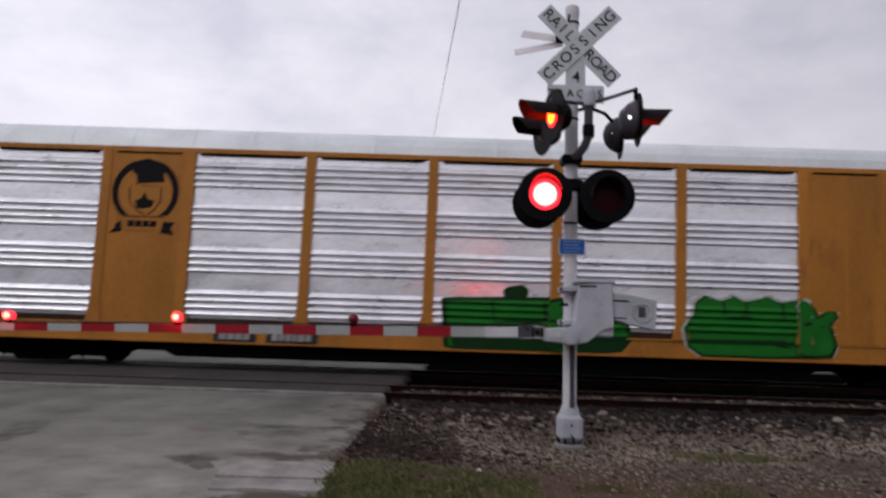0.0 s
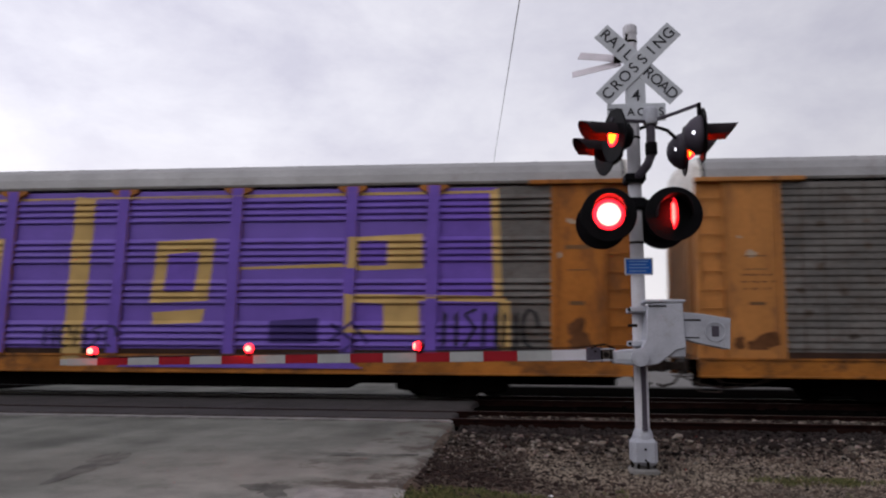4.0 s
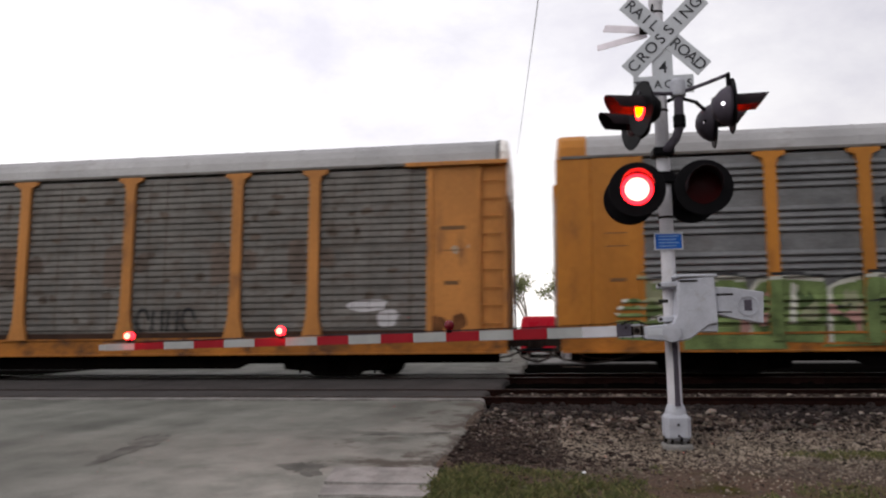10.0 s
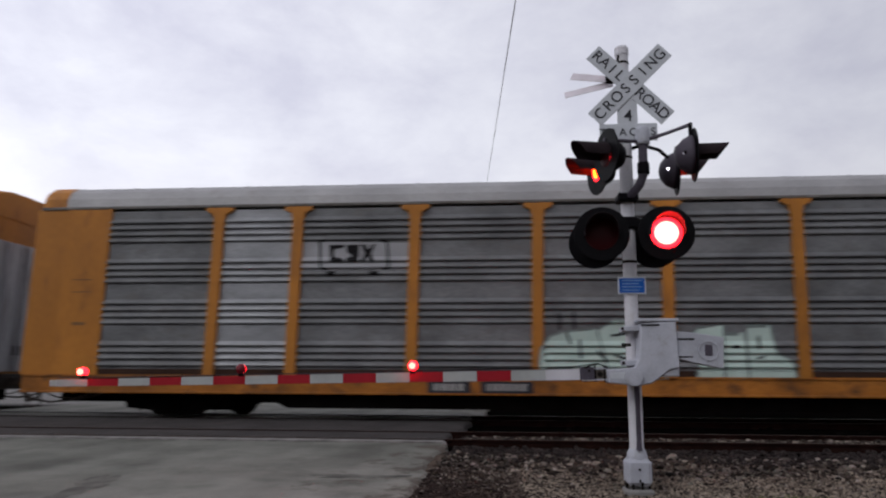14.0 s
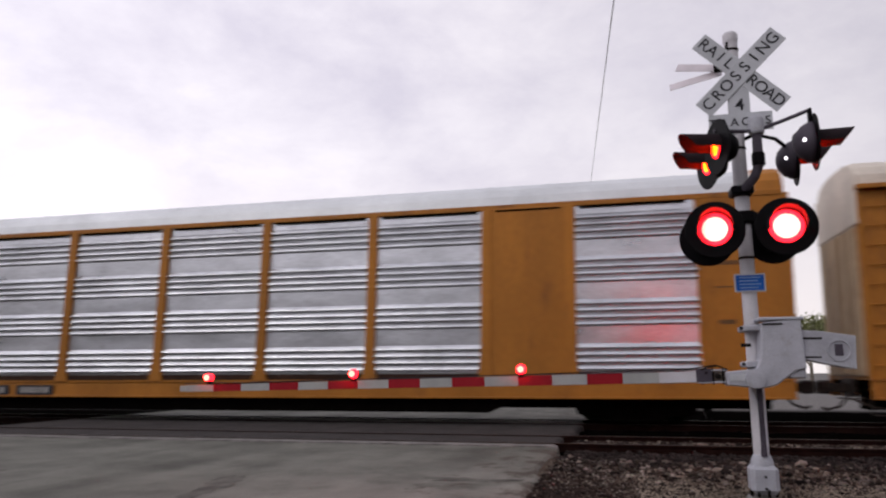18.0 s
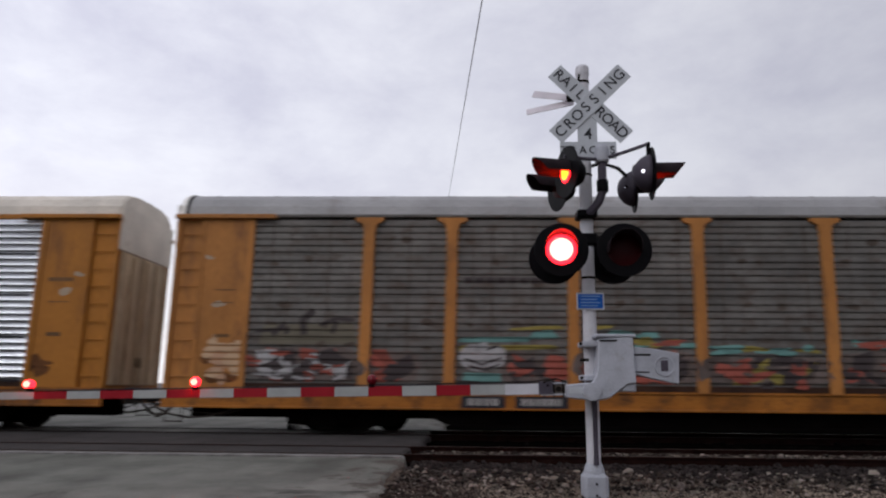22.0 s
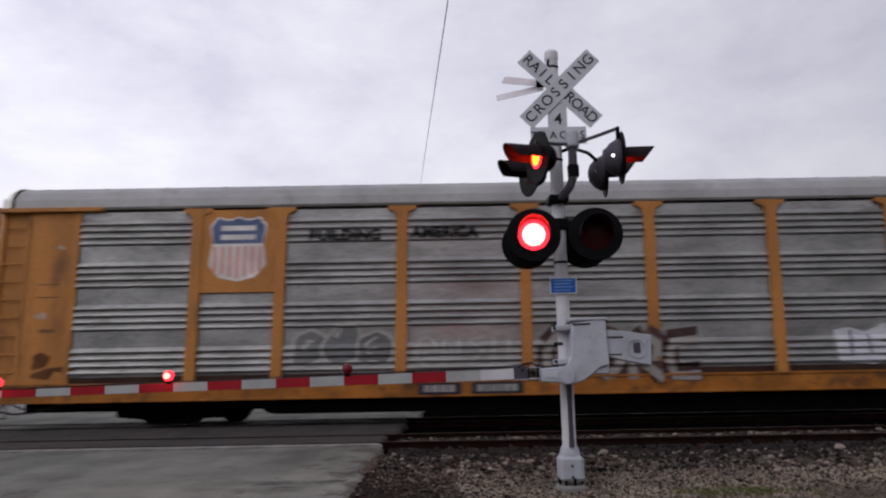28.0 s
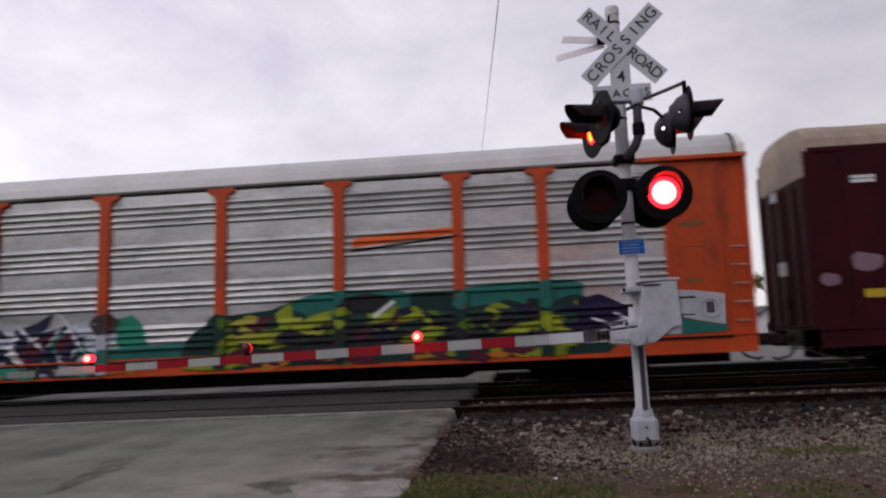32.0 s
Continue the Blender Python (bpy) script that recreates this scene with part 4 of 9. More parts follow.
    part("arm_tip", box(-6.46, x, -0.017, 0.017, -0.036, 0.036, 0.004), WHITE_STRIPE, arm)
    part("arm_rib", box(-6.40, -0.3, -0.022, 0.022, 0.060, 0.066), HOUSING, arm)
    part("lamp_cable", tube([(-6.05, 0.025, 0.045), (-4, 0.03, 0.062), (-2, 0.03, 0.07), (-0.3, 0.03, 0.085), (0.0, 0.03, 0.12)], 0.007, 6), BLACK, arm, "thin black lamp cable")
    for x, beat in ((-6.05, None), (-4.12, 0), (-2.10, 1)):
        lamp = part("arm_lamp", box(x - 0.03, x + 0.03, -0.03, 0.03, 0.045, 0.085, 0.006), BLACK, arm, "small red arm lamp")
        globe = lathe([(0.05, -0.036), (0.062, -0.01), (0.062, 0.02), (0.042, 0.046), (0.01, 0.056)], 16, None, pose(0, -0.004, 0))
        if beat is None:
            lit = part("lit_globe", globe, LENS_RING, lamp, "lit red globe", pose(x, -0.012, 0.125))
            part("lit_core", rod((0, -0.075, 0.005), (0, -0.058, 0.005), 0.036, 14), LENS_GATE, lit)
        else:
            # globe halves turn to imitate flashing: one glows, one is dark
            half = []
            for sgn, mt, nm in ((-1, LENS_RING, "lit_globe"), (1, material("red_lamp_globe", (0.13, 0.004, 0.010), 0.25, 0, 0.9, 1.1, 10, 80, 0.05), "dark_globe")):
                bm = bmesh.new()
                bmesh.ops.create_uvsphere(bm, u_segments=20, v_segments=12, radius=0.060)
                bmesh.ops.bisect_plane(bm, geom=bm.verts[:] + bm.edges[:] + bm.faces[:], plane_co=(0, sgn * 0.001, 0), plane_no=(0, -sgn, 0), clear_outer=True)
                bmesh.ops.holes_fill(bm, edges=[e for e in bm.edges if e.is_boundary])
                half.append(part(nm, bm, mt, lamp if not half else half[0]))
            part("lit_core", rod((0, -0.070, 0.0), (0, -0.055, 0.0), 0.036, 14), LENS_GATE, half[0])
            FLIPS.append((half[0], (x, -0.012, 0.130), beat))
        if beat is not None:
            part("lamp_cap", box(x - 0.02, x + 0.02, -0.03, 0.01, 0.176, 0.186, 0.004), BLACK, lamp)
    return gate


def thing_part(name, parent, m):
    """A part that only groups its own pieces: a short pivot bar."""
    return part(name, rod((0, -0.05, 0), (0, 0.06, 0), 0.03, 12), STEEL_DARK, parent, "striped gate arm", m)


build_signal()
build_gate()


# ---- autorack wagons ----
LENGTH = 27.75
# where each wagon's leading end lies at 16 s: the slack between them differs
STARTS = (-177.59, -148.50, -119.41, -90.26, -61.34, -32.22, -3.40, 25.73, 54.84, 83.99, 113.24, 142.50, 171.70)
POSTS = (4.68, 6.65, 9.50, 12.40, 15.35, 18.25, 21.10, 23.07)
END = 1.88
SIDE, ROOF_Z, TOP, LOW, SILL = 1.50, 5.80, 5.02, 1.16, 0.62
DECK_Y = -1.525
SHARED = {}


def profile(runs=(4, 4, 4, 4), deep=1.0):
    """Height and outward offset of a corrugated panel: runs of ribs, each with a groove under it, and flat bands between."""
    pts = [(LOW, 0.0)]
    for g, count in enumerate(runs):
        for k in range(count):
            d = 1.225 + 1.0 * g + 0.158 * k
            pts += [(d + u, v * deep) for u, v in ((-0.020, 0.004), (-0.016, -0.035), (0.003, -0.035), (0.010, 0.052), (0.036, 0.062), (0.060, 0.050), (0.128, 0.004))]
    pts.append((TOP, 0.0))
    return pts


# grouped ribs, ribs from edge to edge, and the same worn shallow
PROFILES = (profile(), profile((6, 6, 6, 5)), profile((6, 6, 6, 5), 0.34))
EVEN = {}  # which of them a wagon has, by its name


def panel_mesh(width, mat, even=0):
    key = ("panel", round(width, 3), mat.name, even)
    if key not in SHARED:
        bm = bmesh.new()
        prof = PROFILES[even]
        a = [bm.verts.new((0, -y, z)) for z, y in prof]
        b = [bm.verts.new((width, -y, z)) for z, y in prof]
        c = [bm.verts.new((x, 0.07, z)) for x, z in ((0, LOW), (width, LOW), (width, TOP), (0, TOP))]
        for k in range(len(prof) - 1):
            bm.faces.new((a[k], b[k], b[k + 1], a[k + 1]))
        bm.faces.new(c[::-1])
        bm.faces.new((a[0], c[0], c[1], b[0]))
        bm.faces.new((a[-1], b[-1], c[2], c[3]))
        bm.faces.new([c[0]] + a + [c[3]])
        bm.faces.new(([c[1]] + b + [c[2]])[::-1])
        me = bpy.data.meshes.new("side_panel")
        bm.to_mesh(me)
        bm.free()
        me.materials.append(mat)
        SHARED[key] = me
    return SHARED[key]


def shared(key, make, mat):
    key = (key, mat.name)
    if key not in SHARED:
        bm = make()
        me = bpy.data.meshes.new(str(key[0]).split(" ")[0])
        bm.to_mesh(me)
        bm.free()
        me.materials.append(mat)
        SHARED[key] = me
    return SHARED[key]


def tee_post():
    return prism([(-0.13, 1.0), (0.13, 1.0), (0.13, 4.72), (0.17, 4.90), (0.34, 4.98), (0.34, 5.06), (-0.34, 5.06), (-0.34, 4.98), (-0.17, 4.90), (-0.13, 4.72)], -0.10, 0.02, None, 0.008)


def flared_post():
    return prism([(-0.26, 1.0), (0.26, 1.0), (0.15, 1.5), (0.13, 2.2), (0.13, 4.72), (0.16, 4.90), (0.32, 4.98), (0.32, 5.06), (-0.32, 5.06), (-0.32, 4.98), (-0.16, 4.90), (-0.13, 4.72), (-0.13, 2.2), (-0.15, 1.5)], -0.10, 0.02, None, 0.008)


def slim_post():
    return prism([(-0.20, 1.0), (0.20, 1.0), (0.12, 1.45), (0.115, 5.06), (-0.115, 5.06), (-0.12, 1.45)], -0.085, 0.02, None, 0.008)


def roof_mesh(start=0.62):
    """An arched roof with shallow seams every 1.45 m."""
    bm = bmesh.new()
    arc = [(-1.50, 5.14), (-1.47, 5.36), (-1.36, 5.55), (-1.14, 5.70), (-0.7, 5.78), (0, ROOF_Z), (0.7, 5.78), (1.14, 5.70), (1.36, 5.55), (1.47, 5.36), (1.50, 5.14)]
    xs, k = [], 0.75
    while k < LENGTH - 0.7:
        xs += [(k, 0.0), (k + 0.03, 0.008), (k + 0.10, 0.008), (k + 0.13, 0.0)]
        k += 1.45
    xs = [(start, 0.0)] + xs + [(LENGTH - start, 0.0)]
    rows = []
    for x, d in xs:
        rows.append([bm.verts.new((x, y * (1 + d / 1.6), z + d)) for y, z in arc])
    for a, b in zip(rows, rows[1:]):
        for j in range(len(arc) - 1):
            bm.faces.new((a[j], b[j], b[j + 1], a[j + 1]))
    bm.faces.new(rows[0])
    bm.faces.new(rows[-1][::-1])
    for a, b in zip(rows, rows[1:]):
        bm.faces.new((a[0], a[-1], b[-1], b[0]))
    bmesh.ops.recalc_face_normals(bm, faces=bm.faces)
    return bm


def roof_cap(back=0.66):
    arc = [(-1.51, 5.10), (-1.48, 5.37), (-1.37, 5.56), (-1.15, 5.715), (-0.7, 5.795), (0, 5.815), (0.7, 5.795), (1.15, 5.715), (1.37, 5.56), (1.48, 5.37), (1.51, 5.10)]
    bm = bmesh.new()
    a = [bm.verts.new((0.02, y * 0.97, z - 0.03)) for y, z in arc]
    b = [bm.verts.new((0.10, y, z)) for y, z in arc]
    c = [bm.verts.new((back, y, z)) for y, z in arc]
    for p, q in ((a, b), (b, c)):
        for j in range(len(arc) - 1):
            bm.faces.new((p[j], q[j], q[j + 1], p[j + 1]))
        bm.faces.new((p[0], p[-1], q[-1], q[0]))
    bm.faces.new(a)
    bm.faces.new(c[::-1])
    bmesh.ops.recalc_face_normals(bm, faces=bm.faces)
    return bm


def roof_seam():
    """A thin dark hoop over the roof."""
    arc = [(-1.52, 5.12), (-1.49, 5.37), (-1.38, 5.57), (-1.155, 5.725), (-0.7, 5.805), (0, 5.825), (0.7, 5.805), (1.155, 5.725), (1.38, 5.57), (1.49, 5.37), (1.52, 5.12)]
    bm = bmesh.new()
    rows = [[bm.verts.new((x, y * k, 5.12 + (z - 5.12) * k)) for y, z in arc] for x, k in ((0.19, 0.98), (0.19, 1.0), (0.25, 1.0), (0.25, 0.98))]
    for a, b in zip(rows, rows[1:] + rows[:1]):
        for j in range(len(arc) - 1):
            bm.faces.new((a[j], b[j], b[j + 1], a[j + 1]))
    bmesh.ops.recalc_face_normals(bm, faces=bm.faces)
    return bm


def end_bay():
    """The solid corner of a wagon: a pressed sheet with a ladder bay at its outer third."""
    return [("ladder_sheet", box(0.12, 0.64, -SIDE + 0.05, -SIDE + 0.10, 1.02, 5.08, 0.0)), ("corner_sheet", box(0.74, END - 0.10, -SIDE - 0.03, -SIDE + 0.05, 1.02, 5.08, 0.01)),
            ("corner_post", box(0.02, 0.12, -SIDE - 0.02, -SIDE + 0.12, 1.02, 5.08, 0.008)), ("stile", box(0.64, 0.74, -SIDE - 0.05, -SIDE + 0.06, 1.02, 5.08, 0.008)),
            ("stile", box(END - 0.10, END + 0.04, -SIDE - 0.06, -SIDE + 0.02, 1.02, 5.08, 0.008))]


def end_bay_flat():
    return [("corner_post", box(-0.06, 0.74, -SIDE - 0.012, -SIDE + 0.05, 1.02, 5.08, 0.01)), ("corner_sheet", box(0.745, END - 0.07, -SIDE - 0.03, -SIDE + 0.05, 1.02, 5.08, 0.01)),
            ("stile", box(END - 0.07, END + 0.03, -SIDE - 0.055, -SIDE + 0.02, 1.02, 5.08, 0.008))]


def end_wall():
    """Two folded end doors with upright ribs."""
    return box(0.04, 0.10, -SIDE + 0.05, SIDE - 0.05, 1.0, 5.14, 0.0)


def sill_mesh():
    section = [(0.10, 1.02), (-0.03, 1.03), (-0.03, 0.985), (0.0, 0.98), (0.0, SILL + 0.025), (-0.03, SILL + 0.02), (-0.03, SILL - 0.02), (0.10, SILL - 0.02)]
    bm = bmesh.new()
    a = [bm.verts.new((0.03, DECK_Y + y, z)) for y, z in section]
    b = [bm.verts.new((LENGTH - 0.03, DECK_Y + y, z)) for y, z in section]
    for k in range(len(a)):
        bm.faces.new((a[k], a[(k + 1) % len(a)], b[(k + 1) % len(a)], b[k]))
    bm.faces.new(a[::-1])
    bm.faces.new(b)
    bmesh.ops.recalc_face_normals(bm, faces=bm.faces)
    return bm


def under_mesh():
    """Deck, centre sill and the dark gear below it, deeper between the bogies."""
    bm = box(0.1, LENGTH - 0.1, -1.42, 1.42, 0.80, 0.98, 0.0)
    box(0.3, LENGTH - 0.3, -0.30, 0.30, 0.34, 0.82, 0.0, bm)
    outline = [(5.6, 0.70), (6.6, 0.27), (LENGTH - 6.6, 0.27), (LENGTH - 5.6, 0.70)]
    prism(outline, -1.38, -1.30, bm)
    prism(outline, 1.30, 1.38, bm)
    rng = random.Random(3)
    for k in range(7):
        x = 7.5 + k * 2.0
        box(x, x + 0.25, -1.32, 1.32, 0.30, 0.84, 0.0, bm)
    box(12.4, 13.6, -1.2, -0.5, 0.36, 0.8, 0.03, bm)
    rod((15, -0.8, 0.6), (16.4, -0.8, 0.6), 0.2, 14, bm)
    return bm


def coupler_mesh():
    bm = box(-0.62, 0.3, -0.07, 0.07, 0.72, 0.92, 0.015)
    box(-0.66, -0.36, -0.14, 0.14, 0.68, 0.98, 0.04, bm)
    box(-0.02, 0.06, -0.42, 0.42, 0.62, 1.02, 0.015, bm)
    tube([(-0.05, -0.35, 0.72), (-0.3, -0.4, 0.42), (-0.55, -0.32, 0.34), (-0.64, -0.28, 0.40)], 0.034, 6, bm)
    tube([(-0.25, -1.15, 0.60), (0.1, -1.2, 0.44), (0.6, -1.22, 0.36), (1.1, -1.22, 0.40), (1.6, -1.2, 0.56), (2.1, -1.2, 0.62)], 0.026, 6, bm)
    tube([(0.3, -1.1, 0.62), (0.7, -1.1, 0.47), (1.4, -1.1, 0.44), (1.9, -1.1, 0.58)], 0.018, 6, bm)
    tube([(0.0, -1.1, 0.62), (-0.3, -1.1, 0.60), (-0.3, -0.3, 0.60)], 0.018, 6, bm)
    rod((0.06, -1.30, 0.62), (0.06, -1.30, 0.30), 0.015, 6, bm)
    rod((0.50, -1.42, 0.62), (0.50, -1.42, 0.26), 0.015, 6, bm)
    rod((0.06, -1.36, 0.28), (0.52, -1.42, 0.28), 0.015, 6, bm)
    return bm


def side_frame():
    """A cast truss from axle box to axle box, its spring nest filling the middle."""
    bm = prism([(-1.36, 0.50), (-1.20, 0.70), (-0.78, 0.72), (-0.44, 0.82), (0.44, 0.82), (0.78, 0.72), (1.20, 0.70), (1.36, 0.50), (1.30, 0.24), (0.86, 0.20), (0.68, 0.18), (0.56, 0.08), (-0.56, 0.08), (-0.68, 0.18), (-0.86, 0.20), (-1.30, 0.24)], -0.07, 0.07, None, 0.015)
    for x in (-0.18, 0, 0.18):
        rod((x, -0.1, 0.22), (x, -0.1, 0.56), 0.06, 8, bm)
    for x in (-0.95, 0.95):
        rod((x, -0.14, 0.42), (x, 0.02, 0.42), 0.13, 10, bm)
    return bm


def wheelset():
    bm = bmesh.new()
    for s in (-1, 1):
        lathe([(0.16, -0.02), (0.40, -0.02), (0.42, 0.0), (0.415, 0.10), (0.45, 0.115), (0.45, 0.14), (0.38, 0.14), (0.33, 0.09), (0.15, 0.11)], 28, bm, pose(0, s * 0.82, 0, 90 * s, 0, 0))
    rod((0, -0.95, 0), (0, 0.95, 0), 0.08, 10, bm)
    for k in range(3):
        a = k * 2.094
        box(0.27 * math.cos(a) - 0.03, 0.27 * math.cos(a) + 0.03, -0.80, -0.77, 0.27 * math.sin(a) - 0.03, 0.27 * math.sin(a) + 0.03, 0, bm)
    return bm


DOOR_GREY = material("grey_steel_door", (0.36, 0.36, 0.38), 0.5, 0.2, 0.65, 1.25, 1.0, 14, 0.06, (0.13, 0.11, 0.10), 0.3, (1, 2.2, 0.25))
DOOR_CREAM = material("stained_cream_paint", (0.36, 0.19, 0.085), 0.6, 0, 0.6, 1.2, 1.2, 20, 0.06, (0.16, 0.085, 0.045), 0.3, (1, 2.0, 0.3))
DOOR_PALE = material("stained_pale_cream_paint", (0.55, 0.42, 0.27), 0.6, 0, 0.6, 1.2, 1.2, 20, 0.06, (0.22, 0.13, 0.07), 0.3, (1, 2.0, 0.3))
GAP_DARK = material("dark_gap_colour", (0.035, 0.018, 0.012), 0.8, 0, 0.6, 1.4, 2, 30, 0.1, spec=0.15)
COUPLER = material("worn_coupler_steel", (0.030, 0.022, 0.018), 0.7, 0.2, 0.5, 1.6, 5, 40, 0.15, spec=0.3)
WHEELSETS = []
KINDS = {tee_post: "tee_post", flared_post: "flared_post", slim_post: "slim_post", end_bay: "end_bay", end_bay_flat: "flat_end_bay"}


def bogie(parent, x):
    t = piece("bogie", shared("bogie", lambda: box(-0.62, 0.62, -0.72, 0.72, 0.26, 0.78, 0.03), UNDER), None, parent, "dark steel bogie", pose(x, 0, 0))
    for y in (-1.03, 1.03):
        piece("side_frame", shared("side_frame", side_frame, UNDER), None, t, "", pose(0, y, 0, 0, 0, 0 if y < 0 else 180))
    for dx in (-0.95, 0.95):
        WHEELSETS.append((piece("wheelset", shared("wheelset", wheelset, STEEL_DARK), None, t, "", pose(dx, 0, 0.42)), dx))


def paint_depth(z, prof):
    """How far a wagon's side stands out at a height."""
    if z < LOW:
        return 0.03
    for (z0, y0), (z1, y1) in zip(prof, prof[1:]):
        if z0 <= z <= z1 and z1 > z0:
            return y0 + (y1 - y0) * (z - z0) / (z1 - z0)
    return 0.0


PAINT_Z = [sorted({round(SILL + 0.03 + 0.04 * k, 3) for k in range(14)} | {round(z, 4) for z, _ in prof}) for prof in PROFILES]


def crossings(poly, z):
    out = []
    for (x0, z0), (x1, z1) in zip(poly, poly[1:] + poly[:1]):
        if (z0 <= z) != (z1 <= z):
            out.append(x0 + (x1 - x0) * (z - z0) / (z1 - z0))
    out.sort()
    return [(a, b) for a, b in zip(out[::2], out[1::2])]


def drape(name, polys, mat, parent, lift=0.004, posts=True, label="", flat=None):
    """Spray paint or a decal on the wagon's side: outlines of (x, z) laid over ribs and posts."""
    first, root = None, parent
    while root.parent:
        root = root.parent
    prof, grid = PROFILES[EVEN.get(root.name, 0)], PAINT_Z[EVEN.get(root.name, 0)]
    for number, poly in enumerate(polys):
        bm = bmesh.new()
        zs = [z for _, z in poly]
        z0, z1 = min(zs), max(zs)
        rise = lift + 0.0001 * (number % 24)
        levels = [z for z in grid if z0 < z < z1] if flat is None else []
        extra = 0.05
        levels = sorted(set(levels) | {round(z0 + 0.002, 4), round(z1 - 0.002, 4)} | {round(z0 + extra * k, 4) for k in range(1, int((z1 - z0) / extra))})
        for a, b in zip(levels, levels[1:]):
            if b - a < 1e-4:
                continue
            lo, hi = crossings(poly, a), crossings(poly, b)
            if len(lo) != len(hi):
                lo = hi = crossings(poly, (a + b) / 2)
            for (p0, p1), (q0, q1) in zip(lo, hi):
                cuts = [0.0, 1.0]
                if posts and flat is None:
                    for c in POSTS:
                        for e in (c - 0.14, c + 0.14):
                            if min(p0, q0) < e < max(p1, q1) and abs(p1 - p0) > 1e-6:
                                f = (e - p0) / (p1 - p0)
                                if 0 < f < 1:
                                    cuts.append(f)
                cuts.sort()
                for f0, f1 in zip(cuts, cuts[1:]):
                    xa, xb, xc, xd = p0 + (p1 - p0) * f0, p0 + (p1 - p0) * f1, q0 + (q1 - q0) * f1, q0 + (q1 - q0) * f0
                    mid = (xa + xb + xc + xd) / 4
                    on_post = any(abs(mid - c) < 0.14 for c in POSTS)
                    if flat is not None:
                        ya = yb = -SIDE - flat - rise
                    elif on_post:
                        if not posts:
                            continue
                        ya = yb = -SIDE - 0.10 - rise
                    else:
                        ya, yb = -SIDE - paint_depth(a, prof) - rise, -SIDE - paint_depth(b, prof) - rise
                    bm.faces.new([bm.verts.new(p) for p in ((xa, ya, a), (xb, ya, a), (xc, yb, b), (xd, yb, b))])
        bmesh.ops.remove_doubles(bm, verts=bm.verts, dist=0.0005)
        ob = part(name, bm, mat, parent, label)
        first = first or ob
    return first


def blob(cx, cz, w, h, rng, lumps=0.22, n=26, square=3.0):
    """A soft-cornered, uneven letter-like outline."""
    ph = [rng.uniform(0, 6.28) for _ in range(3)]
    out = []
    for k in range(n):
        a = 2 * math.pi * k / n
        r = (abs(math.cos(a)) ** square + abs(math.sin(a)) ** square) ** (-1 / square)
        r *= 1 + lumps * (0.5 * math.sin(2 * a + ph[0]) + 0.35 * math.sin(3 * a + ph[1]) + 0.3 * math.sin(5 * a + ph[2])) * 0.6
        out.append((cx + w / 2 * r * math.cos(a), cz + h / 2 * r * math.sin(a)))
    return out


def stroke(pts, w):
    """A bar of width w along a line of points."""
    left, right = [], []
    for i, (x, z) in enumerate(pts):
        a, b = pts[max(i - 1, 0)], pts[min(i + 1, len(pts) - 1)]
        dx, dz = b[0] - a[0], b[1] - a[1]
        d = math.hypot(dx, dz) or 1
        left.append((x - dz / d * w / 2, z + dx / d * w / 2))
        right.append((x + dz / d * w / 2, z - dx / d * w / 2))
    return left + right[::-1]


def spray(name, colour, dark=0.85, light=1.1):
    return material("spray_" + name, colour, 0.6, 0, dark, light, 2.0, 40, 0.03, spec=0.12)


def throwup(parent, x0, x1, z0, z1, letters, fill, edge, seed, shine=None, lumps=0.35, label="", posts=True):
    """A row of bubble letters: outline, fill, inner strokes and a highlight."""
    rng = random.Random(seed)
    w = (x1 - x0) / letters
    lead = None
    for k in range(letters):
        cx, cz = x0 + w * (k + 0.5) + rng.uniform(-0.05, 0.05) * w, (z0 + z1) / 2 + rng.uniform(-0.06, 0.06) * (z1 - z0)
        hh, ww = (z1 - z0) * rng.uniform(0.85, 1.05), w * rng.uniform(1.0, 1.2)
        sd = rng.randint(0, 9999)
        lift, marks = 0.003 + 0.009 * (k % 2), []
        g = drape("graffiti_letter", [blob(cx, cz, ww, hh, random.Random(sd), lumps)], edge, parent, lift, posts, label)
        lead = lead or g
        drape("fill", [blob(cx, cz, ww - 0.13, hh - 0.13, random.Random(sd), lumps)], fill, g, lift + 0.003, posts)
        for _ in range(2):
            px, pz = cx + rng.uniform(-0.2, 0.2) * ww, cz + rng.uniform(-0.22, 0.22) * hh
            marks.append(stroke([(px, pz), (px + rng.uniform(-0.18, 0.18) * ww, pz + rng.uniform(0.08, 0.3) * hh), (px + rng.uniform(-0.1, 0.3) * ww, pz + rng.uniform(0.1, 0.35) * hh)], 0.055))
        drape("stroke", marks, edge, g, lift + 0.0055, posts)
        if shine:
            drape("shine", [stroke([(cx - 0.3 * ww, cz + 0.25 * hh), (cx - 0.2 * ww, cz + 0.36 * hh), (cx - 0.05 * ww, cz + 0.39 * hh)], 0.05)], shine, g, lift + 0.007, posts)
    return lead


